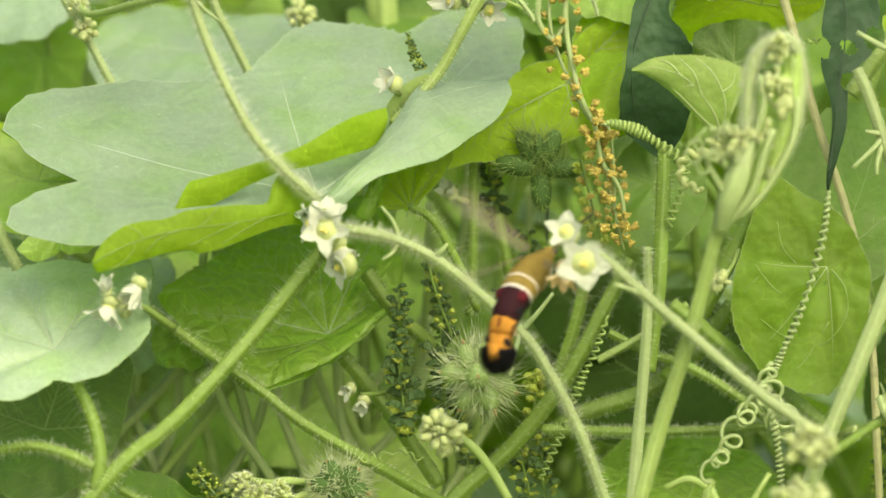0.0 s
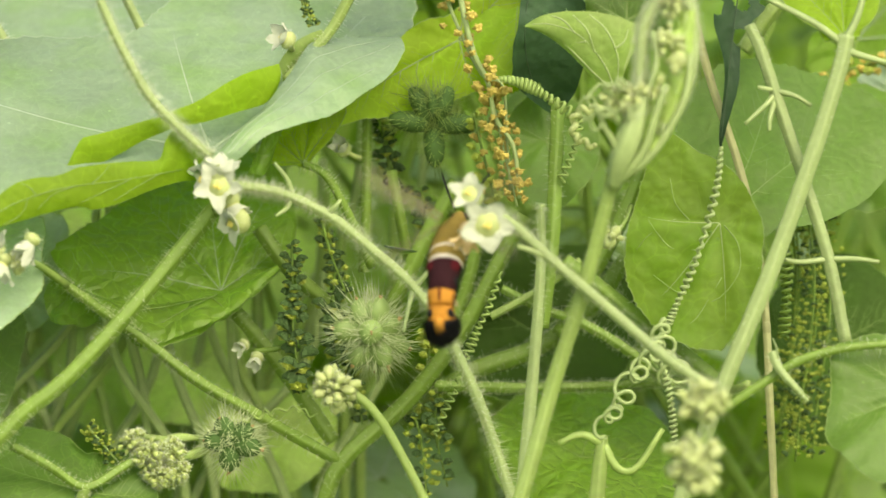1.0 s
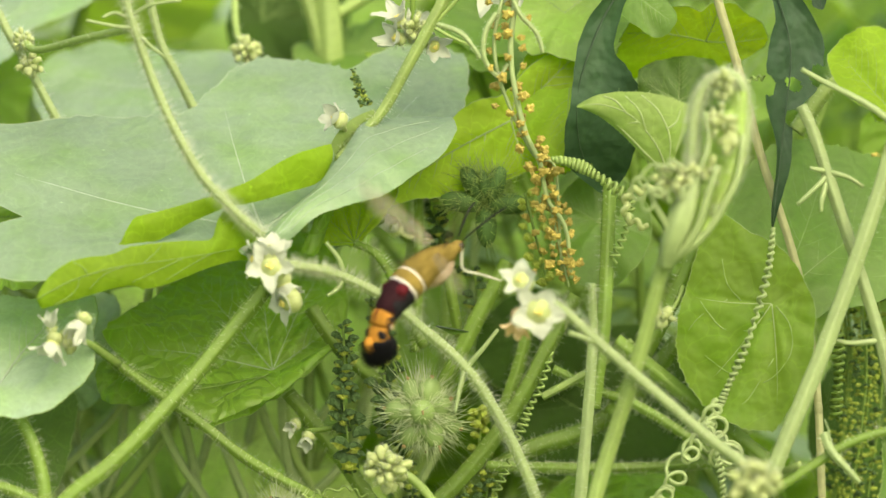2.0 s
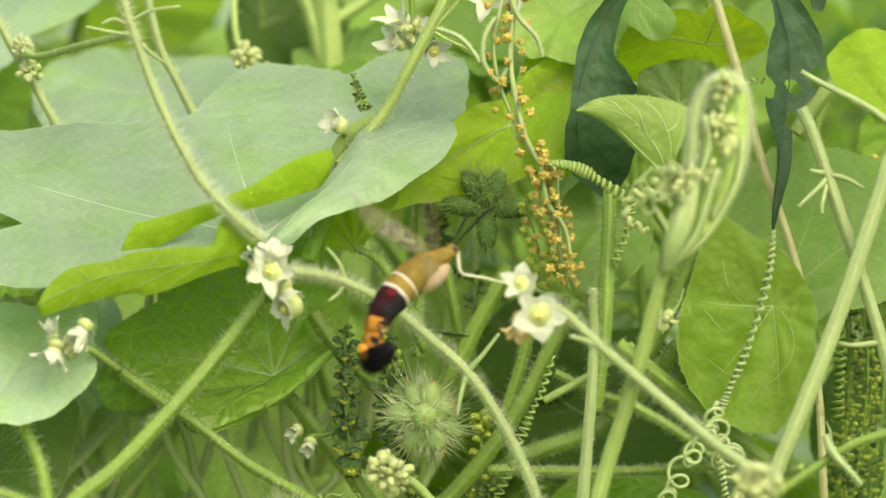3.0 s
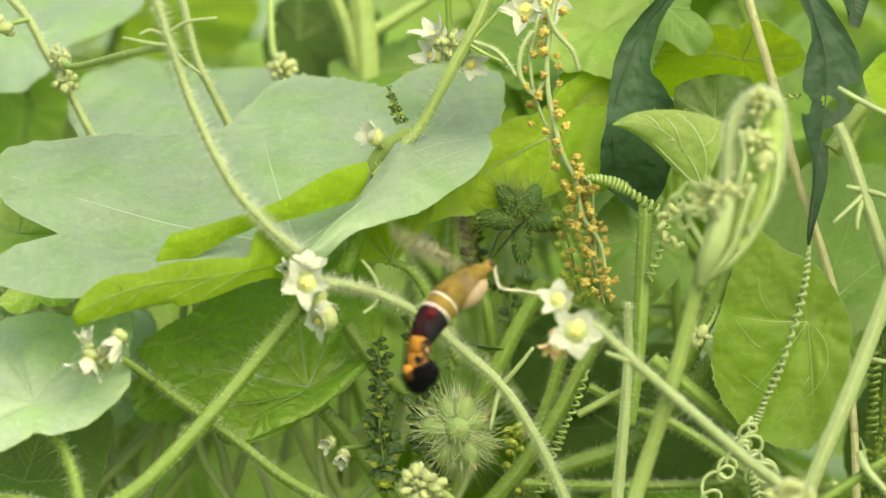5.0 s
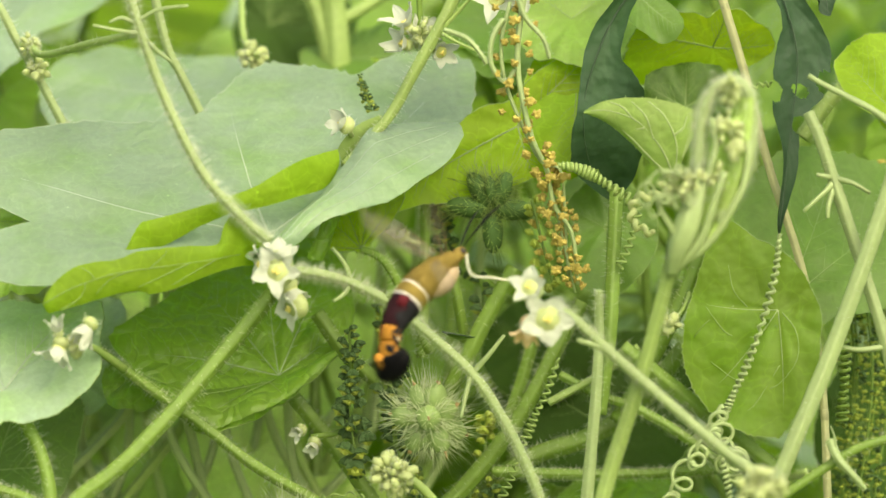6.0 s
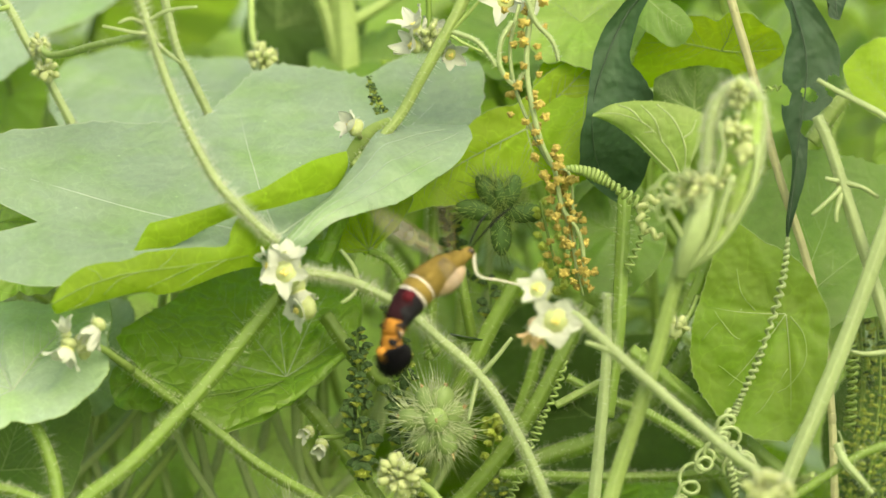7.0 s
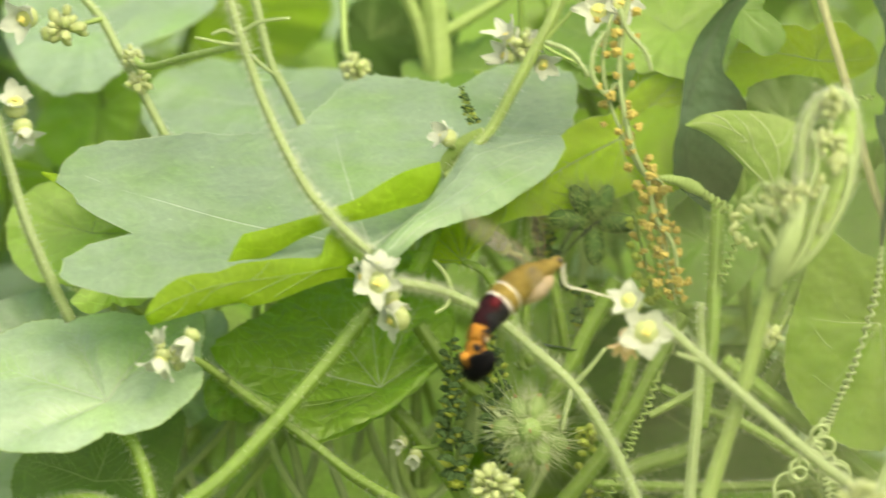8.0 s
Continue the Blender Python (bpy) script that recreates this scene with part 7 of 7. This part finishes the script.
    for s in (1, -1):
        part("red_spot", ball((-0.0275, 0.0032 * s, 0.0010), 0.0023, (1.1, 1.0, 0.9), 7, 10), RED_FUR, moth, "dark red spot")
        part("side_tuft", ball((-0.0368, 0.0045 * s, -0.0066), 0.0006, (1, 0.8, 1.4), 6, 8, rng, 0.15), PALE_FUR, moth, "small pale side tuft")
    def on_back(u, w):
        c, t = spine[int(100 * u)], (spine[int(100 * u) + 1] - spine[int(100 * u) - 1]).normalized()
        return c + Vector((0, 1, 0)) * (math.sin(w) * radius(u) * 1.2) - t.cross(Vector((0, 1, 0))) * (math.cos(w) * radius(u) * 0.97)

    part("dark_seam", tube([on_back(q / 100, 0.0) for q in range(69, 76)], (0.0005, 0.0005), 6), RED_FUR, moth, "dark seam along the orange back")
    for s in (1, -1):
        part("dark_side_patch", ball(on_back(0.83, 1.15 * s), 0.0015, (0.8, 0.9, 1.3), 7, 10, rng, 0.1), BLACK, moth, "black patch beside the orange")
    part("orange_spot", ball(on_back(0.885, 0.0), 0.0021, (0.9, 0.9, 1.5), 7, 10, rng, 0.1), ORANGE, moth, "orange tongue over the tail tuft")
    head = part("head", ball((-0.0012, 0, 0.0002), 0.0023, (1.2, 0.95, 0.9), 8, 12), OLIVE, moth)
    for s in (1, -1):
        part("eye", ball((-0.0004, 0.0016 * s, 0.0004), 0.0011, rings=7, sides=10), EYE_DARK, head, "glossy dark eye")
        part("antenna", tube(spline([(0.0006, 0.001 * s, 0.0012), (0.006, 0.0036 * s, 0.0030), (0.012, 0.0062 * s, 0.0046), (0.0165, 0.0078 * s, 0.0050)], 16), lambda u: 0.00014 + 0.00022 * math.sin(math.pi * min(1, u * 0.9)), 7), BLACK, head, "dark clubbed feeler")
    part("proboscis", tube(spline([(0.0010, 0, -0.0010), (-0.0012, 0, -0.0046), (-0.0016, 0, -0.0080), (0.0034, 0, -0.0126), (0.0098, 0, -0.0190)], 20), (0.00055, 0.0003), 7), TONGUE, head, "pale bent drinking tube")
    wings = []
    for s in (1, -1):
        for fore in (1, 0):
            long, wide, back = (0.030, 0.0095, -0.10) if fore else (0.017, 0.0080, -0.45)
            n, verts, faces = 12, [], []
            for i in range(n + 1):
                u = i / n
                lead = 0.002 - 0.006 * u * u
                trail = lead - wide * (0.35 + 0.9 * u) * (1 - u ** 3) - 0.0006
                for k in range(6):
                    v = k / 5
                    verts.append(Vector((lead + (trail - lead) * v + back * long * u, s * long * u, 0.0012 * math.sin(3 * v) * u)))
            for i in range(n):
                for k in range(5):
                    j = i * 6 + k
                    faces.append((j, j + 1, j + 7, j + 6))
            wing = part("forewing" if fore else "hindwing", (verts, faces), WING, moth, "clear wing with thin veins")
            for k in (0, 3) if fore else (0,):
                part("wing_vein", tube([verts[i * 6 + k] for i in range(0, n, 2)], (0.00018, 0.00009), 5), WING_EDGE, wing, "brown wing vein")
            wings.append((wing, s, fore, Vector((-0.0075 if fore else -0.0125, 0.0042 * s, 0.0045))))
    return moth, wings


moth, wings = hawk_moth()

# ---- dry grass swaying close to the lens ----
GRASS = soft_material("dry_grass", (0.48, 0.50, 0.30), 0.6, 300.0, 0.2, 0.4)
GRASS_AT = Vector(EYE) + (Vector((0, 0, 0.8)) - Vector(EYE)).normalized() * 0.30


def near_grass():
    rng = random.Random(9)
    th = thing("grass_tuft", "dry pale grass blades swaying close by", "grass", GRASS_AT)
    for i in range(6):
        x = 0.0045 * i + rng.uniform(-0.0008, 0.0008)
        foot = GRASS_AT + Vector((x + 0.012, rng.uniform(-0.01, 0.01), -GRASS_AT.z))
        tip = GRASS_AT + Vector((x - 0.004 + rng.uniform(-0.003, 0.003), 0.0, rng.uniform(0.012, 0.03)))
        mid = foot.lerp(tip, 0.75) + Vector((0.002, 0, 0))
        w = Vector((0.00065, 0, 0))
        part("grass_blade", patch([foot - w, mid - w, tip - w * 0.6], [foot + w, mid + w, tip + w * 0.6], 16, 2, belly=0.0003), GRASS, th)
    return th


grass = near_grass()

# how the visited flowers are pulled about
FLOWER_PULL = [(0.0, -0.0036, 0.0048), (0.5, -0.0025, 0.0043), (1.0, -0.0005, 0.0030), (1.5, -0.0021, 0.0011), (1.7, -0.0009, 0.0011), (2.8, -0.0005, 0.0011), (3.0, -0.0007, 0.0013), (3.5, 0.0005, 0.0016), (4.0, 0.0005, 0.0018), (4.5, -0.0002, 0.0004), (6.0, 0.0002, 0.0007), (6.5, 0.0000, 0.0009), (7.0, 0.0002, 0.0009), (7.5, 0.0005, 0.0009), (8.0, -0.0007, 0.0005)]
# head place, way ahead and back direction of the moth over time
FLIGHT = [
    (0.0, (0.0305, -0.0233, 0.7844), (0.3634, 0.6250, 0.6909), (-0.2871, -0.6304, 0.7212)),
    (0.1, (0.0350, -0.0236, 0.7829), (0.3270, 0.6151, 0.7175), (-0.2754, -0.6620, 0.6971)),
    (0.2, (0.0394, -0.0239, 0.7823), (0.2897, 0.6038, 0.7426), (-0.2632, -0.6925, 0.6717)),
    (0.3, (0.0426, -0.0243, 0.7836), (0.2517, 0.5911, 0.7663), (-0.2505, -0.7219, 0.6450)),
    (0.4, (0.0403, -0.0246, 0.7859), (0.2132, 0.5773, 0.7882), (-0.2374, -0.7501, 0.6173)),
    (0.5, (0.0352, -0.0249, 0.7852), (0.1745, 0.5622, 0.8083), (-0.2240, -0.7767, 0.5886)),
    (0.6, (0.0423, -0.0245, 0.7853), (0.1650, 0.5847, 0.7943), (-0.2250, -0.7619, 0.6073)),
    (0.7, (0.0364, -0.0241, 0.7837), (0.1554, 0.6068, 0.7795), (-0.2258, -0.7467, 0.6257)),
    (0.8, (0.0358, -0.0237, 0.7837), (0.1456, 0.6284, 0.7641), (-0.2266, -0.7309, 0.6437)),
    (0.9, (0.0418, -0.0233, 0.7807), (0.1357, 0.6495, 0.7482), (-0.2271, -0.7148, 0.6614)),
    (1.0, (0.0355, -0.0229, 0.7816), (0.1257, 0.6700, 0.7316), (-0.2276, -0.6983, 0.6786)),
    (1.1, (0.0303, -0.0232, 0.7947), (0.1915, 0.6412, 0.7431), (-0.2717, -0.6831, 0.6780)),
    (1.2, (0.0238, -0.0236, 0.7986), (0.2574, 0.6084, 0.7507), (-0.3154, -0.6662, 0.6758)),
    (1.3, (0.0262, -0.0239, 0.8002), (0.3223, 0.5720, 0.7543), (-0.3585, -0.6478, 0.6722)),
    (1.4, (0.0263, -0.0243, 0.7959), (0.3850, 0.5328, 0.7536), (-0.4008, -0.6280, 0.6670)),
    (1.5, (0.0212, -0.0246, 0.7963), (0.4446, 0.4913, 0.7490), (-0.4419, -0.6070, 0.6605)),
    (1.6, (0.0171, -0.0250, 0.7974), (0.4885, 0.4678, 0.7366), (-0.4733, -0.5648, 0.6761)),
    (1.7, (0.0191, -0.0254, 0.7979), (0.5312, 0.4430, 0.7222), (-0.5032, -0.5208, 0.6896)),
    (2.8, (0.0182, -0.0264, 0.7985), (0.5684, 0.3893, 0.7248), (-0.7089, -0.2154, 0.6716)),
    (3.0, (0.0174, -0.0257, 0.7983), (0.5252, 0.4268, 0.7362), (-0.7317, -0.2152, 0.6468)),
    (3.5, (0.0181, -0.0274, 0.7963), (0.5982, 0.3576, 0.7172), (-0.6941, -0.2160, 0.6867)),
    (4.0, (0.0186, -0.0246, 0.7988), (0.5421, 0.4673, 0.6983), (-0.7020, -0.2049, 0.6821)),
    (4.5, (0.0179, -0.0251, 0.7977), (0.4536, 0.4612, 0.7626), (-0.7745, -0.2192, 0.5933)),
    (6.0, (0.0181, -0.0257, 0.7979), (0.4544, 0.4351, 0.7773), (-0.7815, -0.2240, 0.5822)),
    (6.5, (0.0173, -0.0246, 0.7970), (0.4360, 0.4878, 0.7563), (-0.7789, -0.2165, 0.5886)),
    (7.0, (0.0180, -0.0250, 0.7985), (0.4969, 0.4564, 0.7381), (-0.7440, -0.2138, 0.6331)),
    (7.5, (0.0186, -0.0276, 0.7996), (0.4619, 0.3381, 0.8200), (-0.8010, -0.2380, 0.5493)),
    (8.0, (0.0167, -0.0251, 0.7988), (0.5393, 0.4471, 0.7136), (-0.7125, -0.2094, 0.6697)),
]


def motions():
    chord = Vector((0.0400, 0, 0.0145)).normalized()
    back = Vector((-chord.z, 0, chord.x))
    own = Matrix((chord, back.cross(chord), back)).transposed()
    stops = []
    for t, head, ahead, dorsal in FLIGHT:
        f = Vector(ahead).normalized()
        d = (Vector(dorsal) - f * f.dot(Vector(dorsal))).normalized()
        turn = Matrix((f, d.cross(f), d)).transposed() @ own.transposed()
        stops.append((t, Vector(head), turn.to_quaternion()))
    rows = []
    for k in range(241):
        t = k / 30
        i = max(n for n in range(len(stops) - 1) if stops[n][0] <= t + 1e-6)
        (t0, p0, q0), (t1, p1, q1) = stops[i], stops[i + 1]
        u = max(0.0, min(1.0, (t - t0) / (t1 - t0)))
        before, after = stops[max(i - 1, 0)], stops[min(i + 2, len(stops) - 1)]
        v0 = (p1 - before[1]) / max(t1 - before[0], 0.1) * (t1 - t0)
        v1 = (after[1] - p0) / max(after[0] - t0, 0.1) * (t1 - t0)
        place = p0 * (1 + 2 * u) * (1 - u) ** 2 + v0 * u * (1 - u) ** 2 + p1 * u * u * (3 - 2 * u) + v1 * u * u * (u - 1)
        # it trembles as its wings beat
        shake = Vector((1.0, 0.3, 0.45)) * (math.sin(0.4 * math.pi * k) * 0.0023)
        rows.append((t, Matrix.Translation(place + shake) @ q0.slerp(q1, u).to_matrix().to_4x4()))
    walk(moth, rows)
    sway = ((0.0, 0.14), (6.5, 0.14), (6.65, 0.03), (6.8, 0.0), (6.9, 0.002), (7.05, 0.06), (7.5, 0.06), (7.65, 0.016), (7.8, 0.005), (7.9, 0.009), (8.0, 0.014))
    walk(grass, [(t, Matrix.Translation(GRASS_AT + Vector((x + 0.002, 0, -x * 0.2)))) for t, x in sway])
    walk(second, [(t, Matrix.Translation(ORIGIN[second] + Vector((x, 0, z)))) for t, x, z in FLOWER_PULL])
    for wing, s, fore, hinge in wings:
        beat, middle, reach = [], *((46, 66) if fore else (-24, 44))
        for k in range(241):
            a = middle + reach * math.sin(0.4 * math.pi * k)
            beat.append((k / 30, Matrix.Translation(hinge) @ pose(0, 0, 0, s * a, 0, s * -18)))
        walk(wing, beat)


motions()
